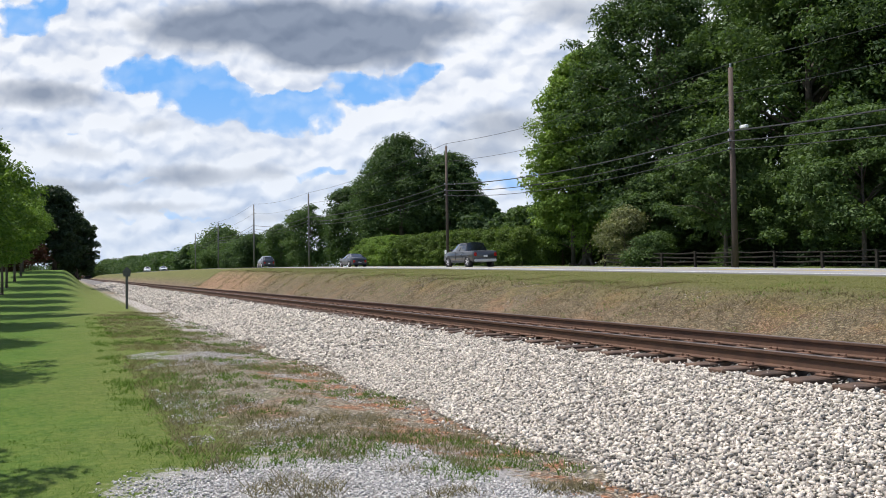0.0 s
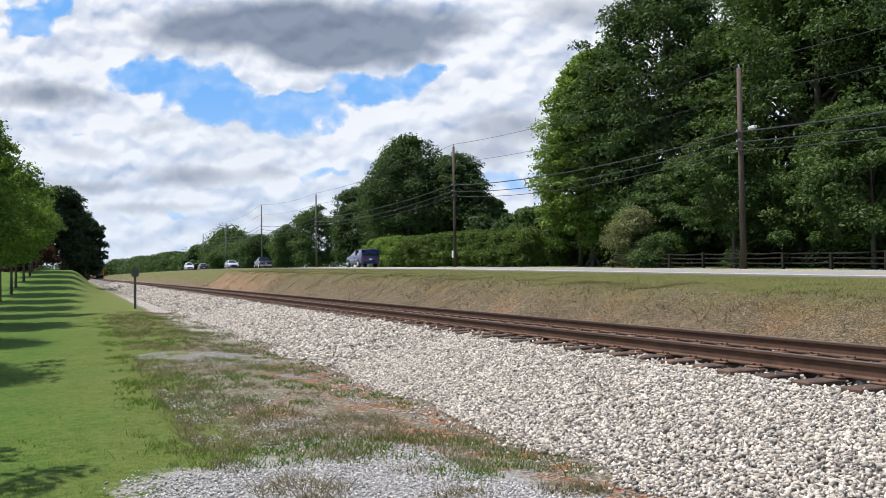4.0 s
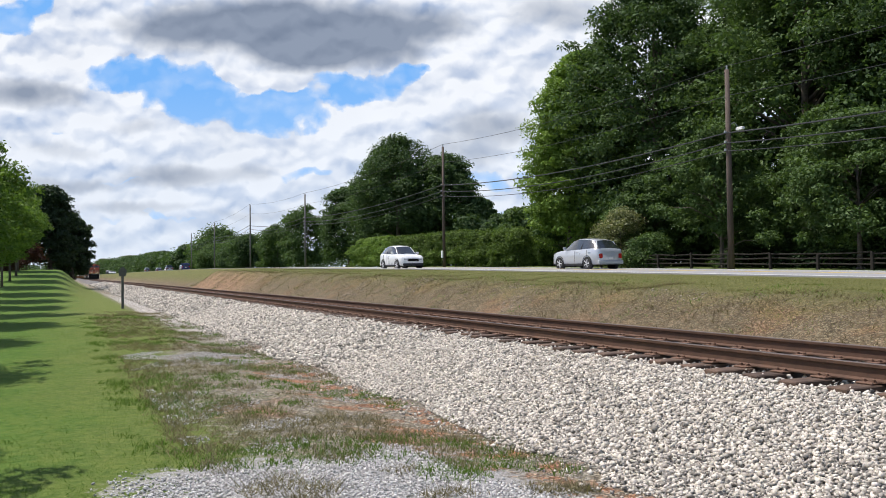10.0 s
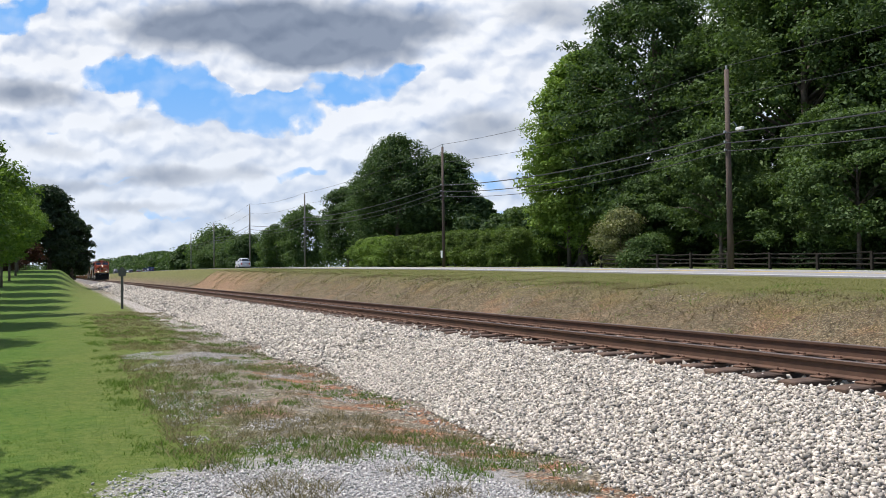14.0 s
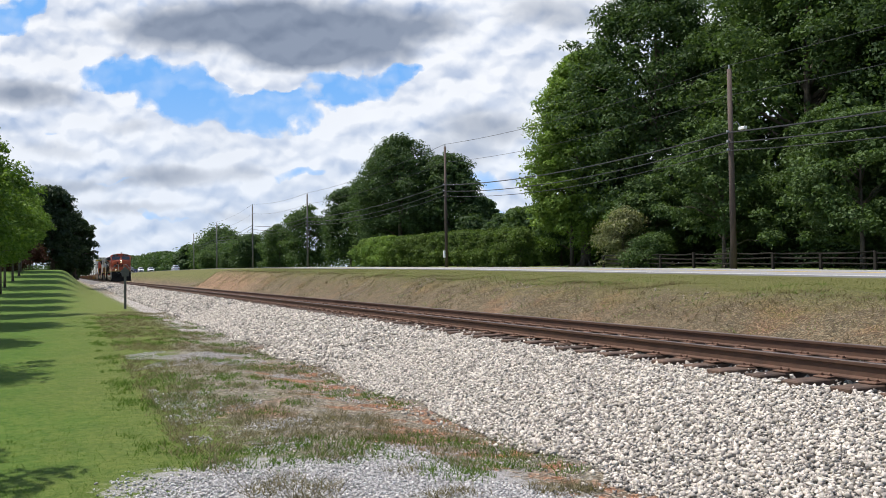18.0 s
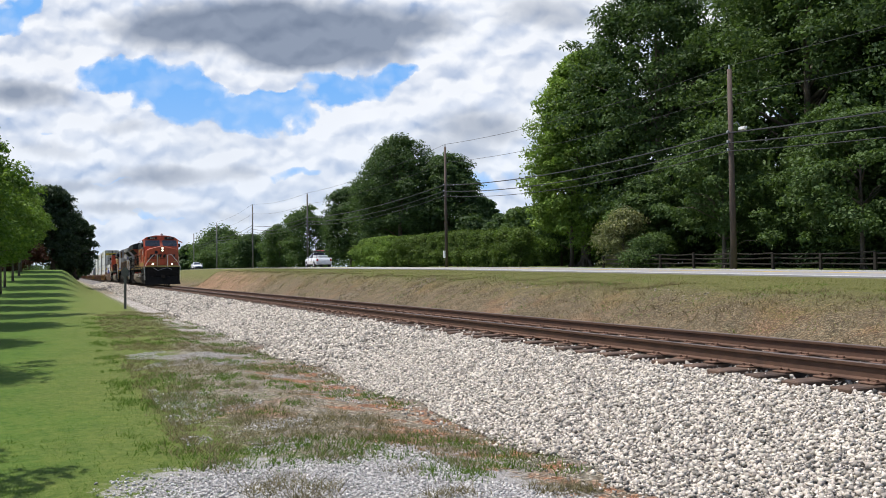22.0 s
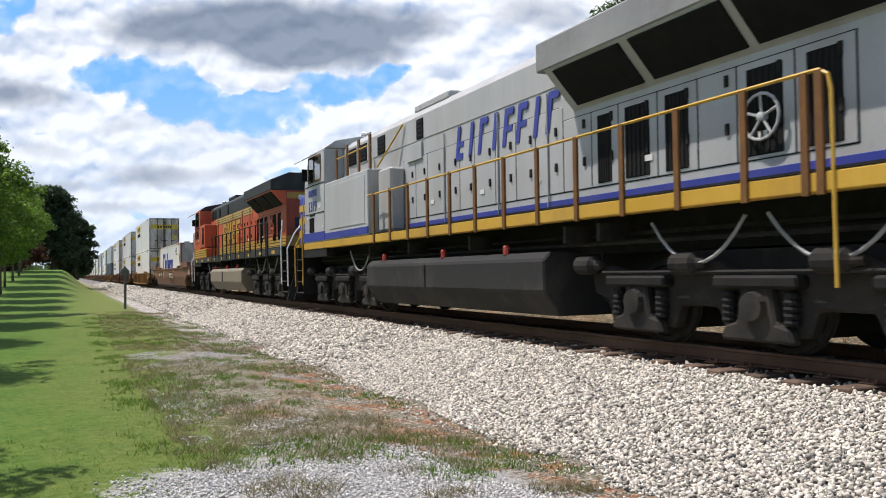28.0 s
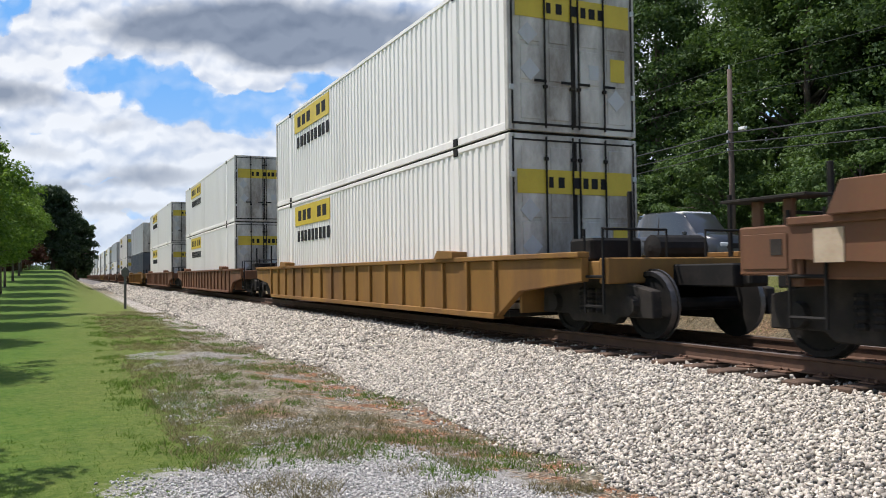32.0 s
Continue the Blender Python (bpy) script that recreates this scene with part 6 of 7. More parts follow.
    for s in (-1, 1):
        ys_ = [-3.9 + 1.0 * k for k in range(12)] + [7.85, 8.02]
        for y in ys_:
            bm = box(B(), s * 1.545 - 0.02, y - 0.045, F - 0.22, s * 1.545 + 0.02, y + 0.045, 2.76, 0.006)
            part("handrail_post", bm, M[L["post"]], t)
        part("handrail", tube(B(), [(s * 1.545, -4.3, 2.72), (s * 1.545, ys_[-1] + 0.0, 2.76), (s * 1.545, ys_[-1] + 0.1, 2.7), (s * 1.545, ys_[-1] + 0.13, 2.55), (s * 1.545, ys_[-1] + 0.14, 0.75)], 0.02, 6), M[L["rail"]], t)
        ring = [(s * (HW + 0.09), 6.9 + 0.25 * math.cos(a), 2.56 + 0.25 * math.sin(a)) for a in [k * math.tau / 16 for k in range(17)]]
        bm = tube(B(), ring, 0.018, 6)
        for k in range(5):
            a = k * math.tau / 5 + 0.3
            tube(bm, [(s * (HW + 0.07), 6.9, 2.56), (s * (HW + 0.09), 6.9 + 0.24 * math.cos(a), 2.56 + 0.24 * math.sin(a))], 0.016, 5)
        lathe(bm, [(s * (HW + 0.01), 0.06), (s * (HW + 0.1), 0.05), (s * (HW + 0.11), 0.02)], (0, 6.9, 2.56), "x", 12)
        part("brake_wheel", bm, M["silver" if style == "grey" else "orange"], t)
    for s in (-1, 1):
        for y0 in (5.4, 7.2, -6.2):
            pts = [(s * 1.34, y0 + 1.5 * u, 1.5 - 0.5 * 4 * u * (1 - u)) for u in [i / 10 for i in range(11)]]
            part("safety_chain", tube(B(), pts, 0.022, 5), M["silver_dark"], t)
    part("bell", lathe(B(), [(0.85, 0.14), (0.98, 0.11), (1.06, 0.06)], (-1.5, -4.6, 0), "z", 14), M["letter_white"], t)
    part("horn", lathe(B(), [(-0.3, 0.12), (-0.1, 0.04), (0.15, 0.03)], (0.2, -7.9, 4.84), "y", 10), M["galv"], t)
    return t


def corrugated(bm, x, y0, y1, z0, z1, pitch, depth, s):
    """A wall in the yz plane folded into upright ribs; s: the way it faces along x."""
    k = max(1, round((y1 - y0) / pitch))
    pts = []
    for i in range(k):
        a = y0 + (y1 - y0) * i / k
        w = (y1 - y0) / k
        pts += [(a, 0), (a + 0.42 * w, 0), (a + 0.54 * w, depth), (a + 0.88 * w, depth)]
    pts.append((y1, 0))
    lo = [bm.verts.new((x - s * d, y, z0)) for y, d in pts]
    hi = [bm.verts.new((x - s * d, y, z1)) for y, d in pts]
    for i in range(len(pts) - 1):
        q = (lo[i], lo[i + 1], hi[i + 1], hi[i])
        bm.faces.new(q if s > 0 else q[::-1])


def container(length, mat, end_mat, style, label, group="containers"):
    """A box container, its origin in the middle of its floor; the doors face -y."""
    t = thing("container", label=label, category="container", group=group)
    H, W, E = (2.6 if style == "blue_mark" else 2.89), 1.295, length / 2
    core = box(B(), -W + 0.06, -E + 0.06, 0.06, W - 0.06, E - 0.03, H - 0.03)
    part("inner_shell", core, M[mat], t)
    # black filler below the floor, painting the shadow between stacked boxes
    part("gap_shade", box(B(), -W + 0.09, -E + 0.1, -0.05, W - 0.09, E - 0.1, 0.055), M["seal_and_shade"], t)
    for s in (-1, 1):
        bm = B()
        corrugated(bm, s * (W - 0.012), -E + 0.12, E - 0.12, 0.13, H - 0.09, 0.25 if style != "blue_mark" else 0.31, 0.026 if style != "blue_mark" else 0.04, s)
        part("side_wall", bm, M[mat], t)
        a, b = sorted((s * (W - 0.07), s * W))
        part("top_rail", box(B(), a, -E + 0.12, H - 0.09, b, E - 0.12, H, 0.01), M["rust_edge" if style == "blue_mark" else mat], t)
        part("bottom_rail", box(B(), a, -E + 0.12, 0.0, b, E - 0.12, 0.14, 0.01), M[mat], t)
        for y in (-E, E):
            c, d = sorted((y, y - math.copysign(0.125, y)))
            post = part("corner_post", box(B(), a - (0.05 if s > 0 else 0), c, 0.0, b + (0.05 if s < 0 else 0), d, H, 0.012), M["rust" if style == "blue_mark" else end_mat], t)
        for y in (-6.1, 6.1):
            if length > 15:
                part("lift_post", box(B(), s * (W - 0.02) - 0.02, y - 0.1, 0.14, s * (W - 0.02) + 0.02, y + 0.1, H - 0.09, 0.01), M[mat], t)
                for zz in (0.0, H - 0.14):
                    part("corner_casting", box(B(), s * W - 0.02, y - 0.09, zz, s * W + 0.008, y + 0.09, zz + 0.14, 0.01), M["black"], t)
    part("roof", box(B(), -W + 0.03, -E + 0.05, H - 0.06, W - 0.03, E - 0.05, H - 0.01), M[mat], t)
    # door end
    for s in (-1, 1):
        a, b = sorted((s * 0.012, s * (W - 0.09)))
        d = part("door", box(B(), a, -E, 0.13, b, -E + 0.07, H - 0.1, 0.012), M[end_mat], t)
        for q in range(2):
            a, b = sorted((s * (0.12 + 0.56 * q), s * (0.5 + 0.56 * q)))
            for zz in (0.2, 0.85, 1.5, 2.1):
                part("door_panel", box(B(), a, -E - 0.012, zz, b, -E + 0.01, zz + 0.58, 0.008), M[end_mat], d)
        for xx in (0.07, 0.6):
            part("lock_rod", tube(B(), [(s * xx, -E - 0.04, 0.06), (s * xx, -E - 0.04, H - 0.04)], 0.017, 6), M["truck" if style == "yellow_mark" else "box_grey" if style != "dark" else "black"], d)
            part("rod_handle", box(B(), s * xx - 0.02, -E - 0.06, 0.82, s * xx + 0.2 * s + 0.02, -E - 0.045, 0.86) if s > 0 else box(B(), s * xx - 0.22, -E - 0.06, 0.82, s * xx + 0.02, -E - 0.045, 0.86), M["black"], d)
    part("door_header", box(B(), -W + 0.07, -E, H - 0.1, W - 0.07, -E + 0.08, H, 0.01), M["rust" if style == "blue_mark" else end_mat], t)
    part("door_sill", box(B(), -W + 0.07, -E, 0.0, W - 0.07, -E + 0.08, 0.12, 0.01), M["rust" if style == "blue_mark" else end_mat], t)
    if style == "yellow_mark":
        part("door_sign", box(B(), -W + 0.14, -E - 0.022, 1.9, W - 0.14, -E - 0.014, 2.3), M["sign_yellow"], t, "yellow carrier sign")
        for x0, ww in ((-0.55, 0.11), (-0.36, 0.15), (-0.05, 0.15), (0.14, 0.13), (0.31, 0.16), (0.5, 0.13)):
            part("sign_bar", box(B(), x0, -E - 0.027, 2.0, x0 + ww * 0.8, -E - 0.0225, 2.18, 0.0), M["ink"], t)
        for xx, zz in ((-0.92, 1.62), (-0.88, 1.02), (0.86, 0.62)):
            part("placard_holder", prism(B(), [(xx - 0.19, zz), (xx, zz - 0.19), (xx + 0.19, zz), (xx, zz + 0.19)], -E - 0.024, -E - 0.013, "y"), M["box_grey"], t)
        for s in (-1, 1):
            for zz in (0.75, 2.48):
                for xx in (0.07, 0.6):
                    part("rod_guide", box(B(), s * xx - 0.035, -E - 0.066, zz - 0.03, s * xx + 0.035, -E - 0.012, zz + 0.03, 0.006), M["truck"], t)
            for zz in (0.7, 2.2):
                part("hinge", box(B(), s * (W - 0.06) - 0.04, -E - 0.03, zz - 0.045, s * (W - 0.06) + 0.04, -E + 0.01, zz + 0.045, 0.008), M["box_grey"], t)
        part("door_gasket", box(B(), -0.02, -E - 0.016, 0.13, 0.02, -E + 0.02, H - 0.1), M["seal_and_shade"], t)
        bm = B()
        for s in (-1, 1):
            box(bm, s * (W - 0.075) - 0.018, -E - 0.006, 0.1, s * (W - 0.075) + 0.018, -E + 0.02, H - 0.06)
        box(bm, -W + 0.095, -E - 0.006, H - 0.115, W - 0.095, -E + 0.02, H - 0.085)
        box(bm, -W + 0.095, -E - 0.006, 0.1, W - 0.095, -E + 0.02, 0.14)
        part("door_frame_seal", bm, M["seal_and_shade"], t)
        part("notice", box(B(), 0.75, -E - 0.022, 0.95, 1.05, -E - 0.014, 1.35), M["sign_yellow"], t)
        part("notice", box(B(), 0.3, -E - 0.022, 0.95, 0.5, -E - 0.014, 1.2), M["box_grey"], t)
        for s in (-1, 1):
            a, b = sorted((s * (W - 0.012), s * (W + 0.004)))
            yy = (E - 6.2, E - 2.5) if s < 0 else (-E + 2.5, -E + 6.2)
            part("side_sign", box(B(), a, yy[0], 2.12, b, yy[1], 2.72), M["sign_yellow"], t, "yellow carrier sign")
            for q in range(6):
                w = (yy[1] - yy[0]) / 7
                if q != 2:
                    part("sign_bar", box(B(), min(a, b) - 0.003 if s < 0 else a, yy[0] + w * (q + 0.6), 2.26, b if s < 0 else b + 0.003, yy[0] + w * (q + 1.3), 2.58), M["ink"], t)
            for q in range(9):
                w = (yy[1] - yy[0]) / 9.5
                part("word_bar", box(B(), a, yy[0] + w * (q + 0.15), 1.62, b, yy[0] + w * (q + 0.75), 1.95), M["ink"], t)
    if style == "blue_mark":
        for s in (-1, 1):
            # six chunky strokes in place of the carrier's name
            a, b = sorted((s * (W - 0.02), s * (W + 0.006)))
            widths = (1.45, 0.85, 0.55, 0.75, 0.85, 0.9)
            yy = 3.9
            for q, w in enumerate(widths):
                hgt = 1.75 if q in (0, 2) else 1.25
                bm = B()
                e0, e1 = (yy - w, yy) if s < 0 else (-yy, -yy + w)
                z0 = 0.35
                box(bm, a, e0, z0, b, e0 + 0.24, z0 + hgt)
                if q != 2:
                    box(bm, a, e1 - 0.24, z0, b, e1, z0 + hgt)
                box(bm, a, e0 + 0.241, z0 + hgt - 0.3, b, e1 - 0.241 if q != 2 else e1, z0 + hgt - 0.02)
                part("name_bar", bm, M["blue"], t)
                yy -= w + 0.18
            letters("size_mark", "45", 0.62, M["ink"], t, side_m(s, s * (W + 0.006), -E + 0.4 if s < 0 else E - 0.4, 1.62) @ Matrix.Diagonal((0.62, 1.0, 1.0, 1.0)))
            for yy in (-E + 0.76, E - 0.76):
                part("lift_post", box(B(), s * (W - 0.02) - 0.02, yy - 0.07, 0.14, s * (W - 0.02) + 0.024, yy + 0.07, H - 0.09, 0.008), M["rust_edge"], t)
                part("corner_casting", box(B(), s * W - 0.03, yy - 0.09, H - 0.12, s * W + 0.008, yy + 0.09, H + 0.01, 0.01), M["rust"], t)
            for zz, cnt in ((2.28, 3), (2.1, 5), (1.92, 4)):
                for q in range(cnt):
                    part("code_bar", box(B(), a, -E + 2.1 + 0.11 * q, zz - 0.06, b, -E + 2.165 + 0.11 * q, zz + 0.06), M["truck"], t)
            part("notice", box(B(), a, -E + 1.25, 1.75, b, -E + 1.37, 1.93), M["sign_yellow"], t)
        letters("size_mark", "45", 0.75, M["ink"], t, pose(0.35, -E - 0.02, 1.35, 90, 0, 0))
    return t


def well_car(length, mat, label, sense, deep=False):
    """A well car on two-axle trucks, centred on its middle, rail level z = 0."""
    t = thing("well_car", label=label, category="well car", group="well cars")
    E = length / 2
    wl = 8.45 if not deep else 8.7
    top = 1.13 if not deep else 1.36
    for s in (-1, 1):
        a, b = sorted((s * 1.38, s * 1.5))
        prof = [(-wl - 0.2, 0.62), (-wl + 0.5, 0.2), (wl - 0.5, 0.2), (wl + 0.2, 0.62), (wl + 1.9, 0.78), (wl + 1.9, top - 0.02), (-wl - 1.9, top - 0.02), (-wl - 1.9, 0.78)]
        if deep:
            bm = prism(B(), [(-wl + 0.3, 0.86), (wl - 0.3, 0.86), (wl + 0.2, 0.62), (wl + 0.9, 0.94), (wl + 2.6, 1.02), (wl + 2.6, top - 0.02), (-wl - 2.6, top - 0.02), (-wl - 2.6, 1.02), (-wl - 0.9, 0.94), (-wl - 0.2, 0.62)], a, b, "x")
            lower = [(s * 1.36, 0.859), (s * 1.499, 0.859), (s * 1.34, 0.2), (s * 1.28, 0.2)]
            prism(bm, lower if s > 0 else lower[::-1], -wl + 0.3, wl - 0.3, "y")
            bmesh.ops.recalc_face_normals(bm, faces=bm.faces[:])
        else:
            bm = prism(B(), prof, a, b, "x", 0.01)
        part("side_sill", bm, M[mat], t)
        c, d = sorted((s * 1.36, s * (1.535 if deep else 1.56)))
        ext = 2.6 if deep else 1.9
        part("top_chord", box(B(), c, -wl - ext, top - 0.02, d, wl + ext, top + 0.06, 0.012), M[mat], t)
        if deep:
            c, d = sorted((s * 1.26, s * 1.36))
        part("bottom_chord", box(B(), c, -wl + 0.5, 0.16, d, wl - 0.5, 0.26 if not deep else 0.2, 0.012), M[mat], t)
        if not deep:
            for k in range(17):
                y = -wl + 0.5 + k * (2 * wl - 1.0) / 16
                c, d = sorted((s * 1.5, s * 1.56))
                part("rib", box(B(), c, y - 0.04, 0.26, d, y + 0.04, top - 0.03, 0.006), M[mat], t)
        else:
            c, d = sorted((s * 1.5, s * 1.512))
            for y0, y1, z0, z1, mm in ((-3.0, -0.4, 0.78, 1.26, "seal_and_shade"), (3.45, 6.45, 0.96, 1.28, "seal_and_shade")):
                part("name_panel", box(B(), c, y0, z0 - 0.08, d, y1, z1 - 0.1), M[mm], t)
            e, f = sorted((s * 1.512, s * 1.518))
            for q in range(3):
                y0 = -2.8 + (q if s > 0 else 2 - q) * 0.76
                bm = B()
                if q < 2:
                    box(bm, e, y0, 0.96, f, y0 + 0.66, 1.09)
                    box(bm, e, y0 + 0.24, 0.75, f, y0 + 0.42, 0.959)
                else:
                    prism(bm, [(y0, 0.75), (y0 + 0.18, 0.75), (y0 + 0.66, 1.09), (y0 + 0.48, 1.09)], e, f, "x")
                    prism(bm, [(y0 + 0.48, 0.75), (y0 + 0.66, 0.75), (y0 + 0.44, 0.91), (y0 + 0.33, 0.87)], e, f, "x")
                    prism(bm, [(y0, 1.09), (y0 + 0.18, 1.09), (y0 + 0.32, 0.975), (y0 + 0.22, 0.93)], e, f, "x")
                part("emblem_bar", bm, M["letter_tan"], t)
            letters("car_number", "646245", 0.38, M["letter_tan"], t, side_m(s, s * 1.516, 4.4 if s < 0 else 5.5, 1.02), 0.002)
            for q in range(4):
                yy = 5.45 + q * 0.24 if s < 0 else 3.55 + q * 0.24
                part("mark_bar", box(B(), e, yy, 0.91, f, yy + 0.16, 1.13), M["letter_tan"], t)
            for y0 in (-6.5, -3.2, 2.3, 6.6, 9.45):
                part("reflector", box(B(), c, y0, 1.2, d, y0 + 0.32, 1.3), M["yellow"], t)
            part("notice", box(B(), c, 2.95, 0.78, d, 3.35, 1.18), M["cream"], t)
            part("notice", box(B(), c, 8.45, 0.97, d, 8.87, 1.3), M["cream"], t)
            letters("size_mark", "53", 0.46, M["grime"], t, side_m(s, s * 1.506, 9.3, 0.98), 0.002)
        for y in (-6.1, 6.1):
            c, d = sorted((s * 1.3, s * 1.6))
            part("guide", prism(B(), [(y - 0.4, top + 0.05), (y + 0.4, top + 0.05), (y + 0.25, top + 0.2), (y - 0.4, top + 0.16)], c, d, "x"), M[mat], t)
        if deep:
            for e2 in (-1, 1):
                y0, y1 = sorted((e2 * (wl - 0.7), e2 * (wl + 2.1)))
                c, d = sorted((s * 1.4, s * 1.6))
                part("container_guide", prism(B(), [(y0, top + 0.05), (y1, top + 0.05), (y1 - 0.15, top + 0.36), (y0 + 0.1, top + 0.36)], c, d, "x", 0.01), M[mat], t)
    part("well_floor", box(B(), -1.38, -wl + 0.3, 0.2, 1.38, wl - 0.3, 0.3), M["black"], t)
    for e in (-1, 1):
        y0, y1 = sorted((e * (wl + 0.1), e * (E - 1.36)))
        part("end_platform", box(B(), -1.37, y0, 0.82, 1.37, y1, 1.06, 0.02), M[mat if deep else "well_yellow" if mat == "well_yellow" else mat], t)
        y2, y3 = sorted((e * (wl + 0.02), e * (wl + 0.09)))
        part("well_end", box(B(), -1.37, y2, 0.28, 1.37, y3, 1.06), M[mat], t)
        y0, y1 = sorted((e * (E - 1.3), e * (E - 0.05)))
        if deep:
            for s in (-1, 1):
                y2, y3 = sorted((e * 11.31, e * 12.0))
                c, d = sorted((s * 1.18, s * 1.44))
                hs = part("end_housing", box(B(), c, y2, 0.86, d, y3, 1.36, 0.02), M[mat], t)
                c, d = sorted((s * 1.44, s * 1.452))
                part("housing_panel", box(B(), c, y2 + 0.06, 0.92, d, y3 - 0.06, 1.28, 0.008), M[mat], hs)
                part("data_plate", box(B(), min(c, d) - 0.006 if s < 0 else c, e * 11.5 - 0.07, 1.06, d if s < 0 else d + 0.006, e * 11.5 + 0.07, 1.22), M["seal_and_shade"], hs)
                c, d = sorted((s * 1.5, s * 1.513))
                part("notice", box(B(), c, e * 10.85 - 0.16, 0.98, d, e * 10.85 + 0.16, 1.3), M["letter_tan"], t, "faded cream notice panel")
                for q in range(2):
                    y4, y5 = sorted((e * (11.35 + 0.4 * q), e * (11.47 + 0.4 * q)))
                    part("stanchion", box(B(), s * 1.36 - 0.03, y4, 1.362, s * 1.36 + 0.03, y5, 1.62, 0.008), M[mat], t)
                y4, y5 = sorted((e * 11.1, e * 12.2))
                part("walk_board", box(B(), min(s * 1.1, s * 1.5), y4, 1.622, max(s * 1.1, s * 1.5), y5, 1.655, 0.006), M["truck"], t)
        part("draft_sill", box(B(), -0.3, y0, 0.7, 0.3, y1, 1.0, 0.02), M["black"], t)
        part("coupler", box(B(), -0.15, min(e * (E - 0.2), e * (E + 0.08)), 0.72, 0.15, max(e * (E - 0.2), e * (E + 0.08)), 1.0, 0.03), M["truck"], t)
        part("end_beam", box(B(), -1.4, min(e * (E - 1.35), e * (E - 1.15)), 0.75, 1.4, max(e * (E - 1.35), e * (E - 1.15)), 1.1, 0.02), M[mat], t)
        # railings, ladders and gear on the platform
        for s in (-1, 1):
            yb = e * (E - 1.22)
            part("ladder", tube(tube(tube(tube(B(), [(s * 1.42, yb, 0.35), (s * 1.42, yb, 1.5)], 0.02, 5), [(s * 1.42, yb - e * 0.42, 0.35), (s * 1.42, yb - e * 0.42, 1.5)], 0.02, 5), [(s * 1.42, yb, 0.45), (s * 1.42, yb - e * 0.42, 0.45)], 0.02, 5), [(s * 1.42, yb, 0.85), (s * 1.42, yb - e * 0.42, 0.85)], 0.02, 5), M["black"], t)
            part("upright", box(B(), s * 0.9 - 0.025, yb - e * 0.08 - 0.03, 1.0, s * 0.9 + 0.025, yb - e * 0.08 + 0.03, 2.0, 0.006), M["black"], t)
            part("grab_bar", tube(B(), [(s * 0.35, yb, 1.05), (s * 0.35, yb, 1.48), (s * 1.38, yb, 1.48)], 0.02, 5), M["black"], t)
        part("brake_gear", box(B(), -0.75, min(e * (wl + 0.5), e * (wl + 1.1)), 1.07, 0.2, max(e * (wl + 0.5), e * (wl + 1.1)), 1.42, 0.04), M["black"], t)
        part("brake_tank", lathe(B(), [(-0.5, 0.05), (-0.45, 0.2), (0.45, 0.2), (0.5, 0.05)], (0.5, e * (wl + 1.5), 1.25), "x", 14), M["black"], t)
        tr = thing("truck", (0, e * (E - 1.95), 0))
        tr.parent = t
        tr["label"] = "dark two-axle freight truck"
        for y in (-0.9, 0.9):
            wheelset(tr, y, 0.46, sense=sense)
        for s in (-1, 1):
            a, b = sorted((s * 0.92, s * 1.08))
            part("side_frame", prism(B(), [(-1.3, 0.3), (-0.62, 0.3), (-0.5, 0.2), (0.5, 0.2), (0.62, 0.3), (1.3, 0.3), (1.28, 0.66), (0.75, 0.76), (0.5, 0.92), (-0.5, 0.92), (-0.75, 0.76), (-1.28, 0.66)], a, b, "x", 0.015), M["truck"], tr)
            bm = B()
            for d in (-0.2, 0.0, 0.2):
                for q in range(5):
                    lathe(bm, [(0.34 + q * 0.07, 0.07), (0.37 + q * 0.07, 0.085), (0.405 + q * 0.07, 0.07)], (s * 1.07, d, 0), "z", 8)
            part("springs", bm, M["black"], tr)
            for y in (-0.9, 0.9):
                part("bearing_cap", lathe(B(), [(s * 1.08, 0.14), (s * 1.17, 0.13), (s * 1.18, 0.04)], (0, y, 0.46), "x", 12), M["truck"], tr)
        part("bolster", box(B(), -1.0, -0.18, 0.45, 1.0, 0.18, 0.8), M["black"], tr)
    return t


# order of the train: distance of each vehicle's middle behind the leading coupler
TRAIN = []
TRAIN.append((locomotive("new_orange", "leading orange, yellow and black diesel locomotive with lit headlights", 1), 11.6, 0.0, 0))
TRAIN.append((locomotive("grey", "light grey, blue and yellow diesel locomotive running long hood first", -1), 33.45, 0.0, 180))
TRAIN.append((locomotive("old_orange", "orange, yellow and dark green diesel locomotive running long hood first", -1), 56.2, 0.0, 180))
deep = well_car(25.2, "well_brown", "brown deep-sided well car with dark name panels", 1, True)
TRAIN.append((deep, 79.5, 0.0, 0))
TRAIN.append((container(13.3, "white_paint", "end_grey", "blue_mark", "rust-edged white corrugated container with a large blue name"), 80.95, 0.46, 0))
base_well = well_car(23.9, "well_yellow", "faded yellow ribbed well car", 1)
brown_well = well_car(23.9, "well_brown", "brown ribbed well car", 1)
box_w = container(16.15, "white_paint", "end_grey", "yellow_mark", "grimy white ribbed container with yellow carrier signs")
box_d = container(16.15, "box_dark", "box_dark", "dark", "dark blue ribbed container")
box_g = container(16.15, "box_grey", "end_grey", "plain", "pale grey ribbed container")
first = {}
for k in range(14):
    mid = 104.62 + 23.9 * k
    src = base_well if k in (0, 3, 7) else brown_well
    for ob, dist, z in ((src, mid, 0.0), ((box_d if k == 3 else box_w), mid, 0.32), ((box_g if k in (3, 5, 9) else box_w), mid, 3.26)):
        if ob not in first:
            first[ob] = True
            TRAIN.append((ob, dist, z, 0))
        else:
            TRAIN.append((copy_thing(ob, pose(0, 0, 0)), dist, z, 0))
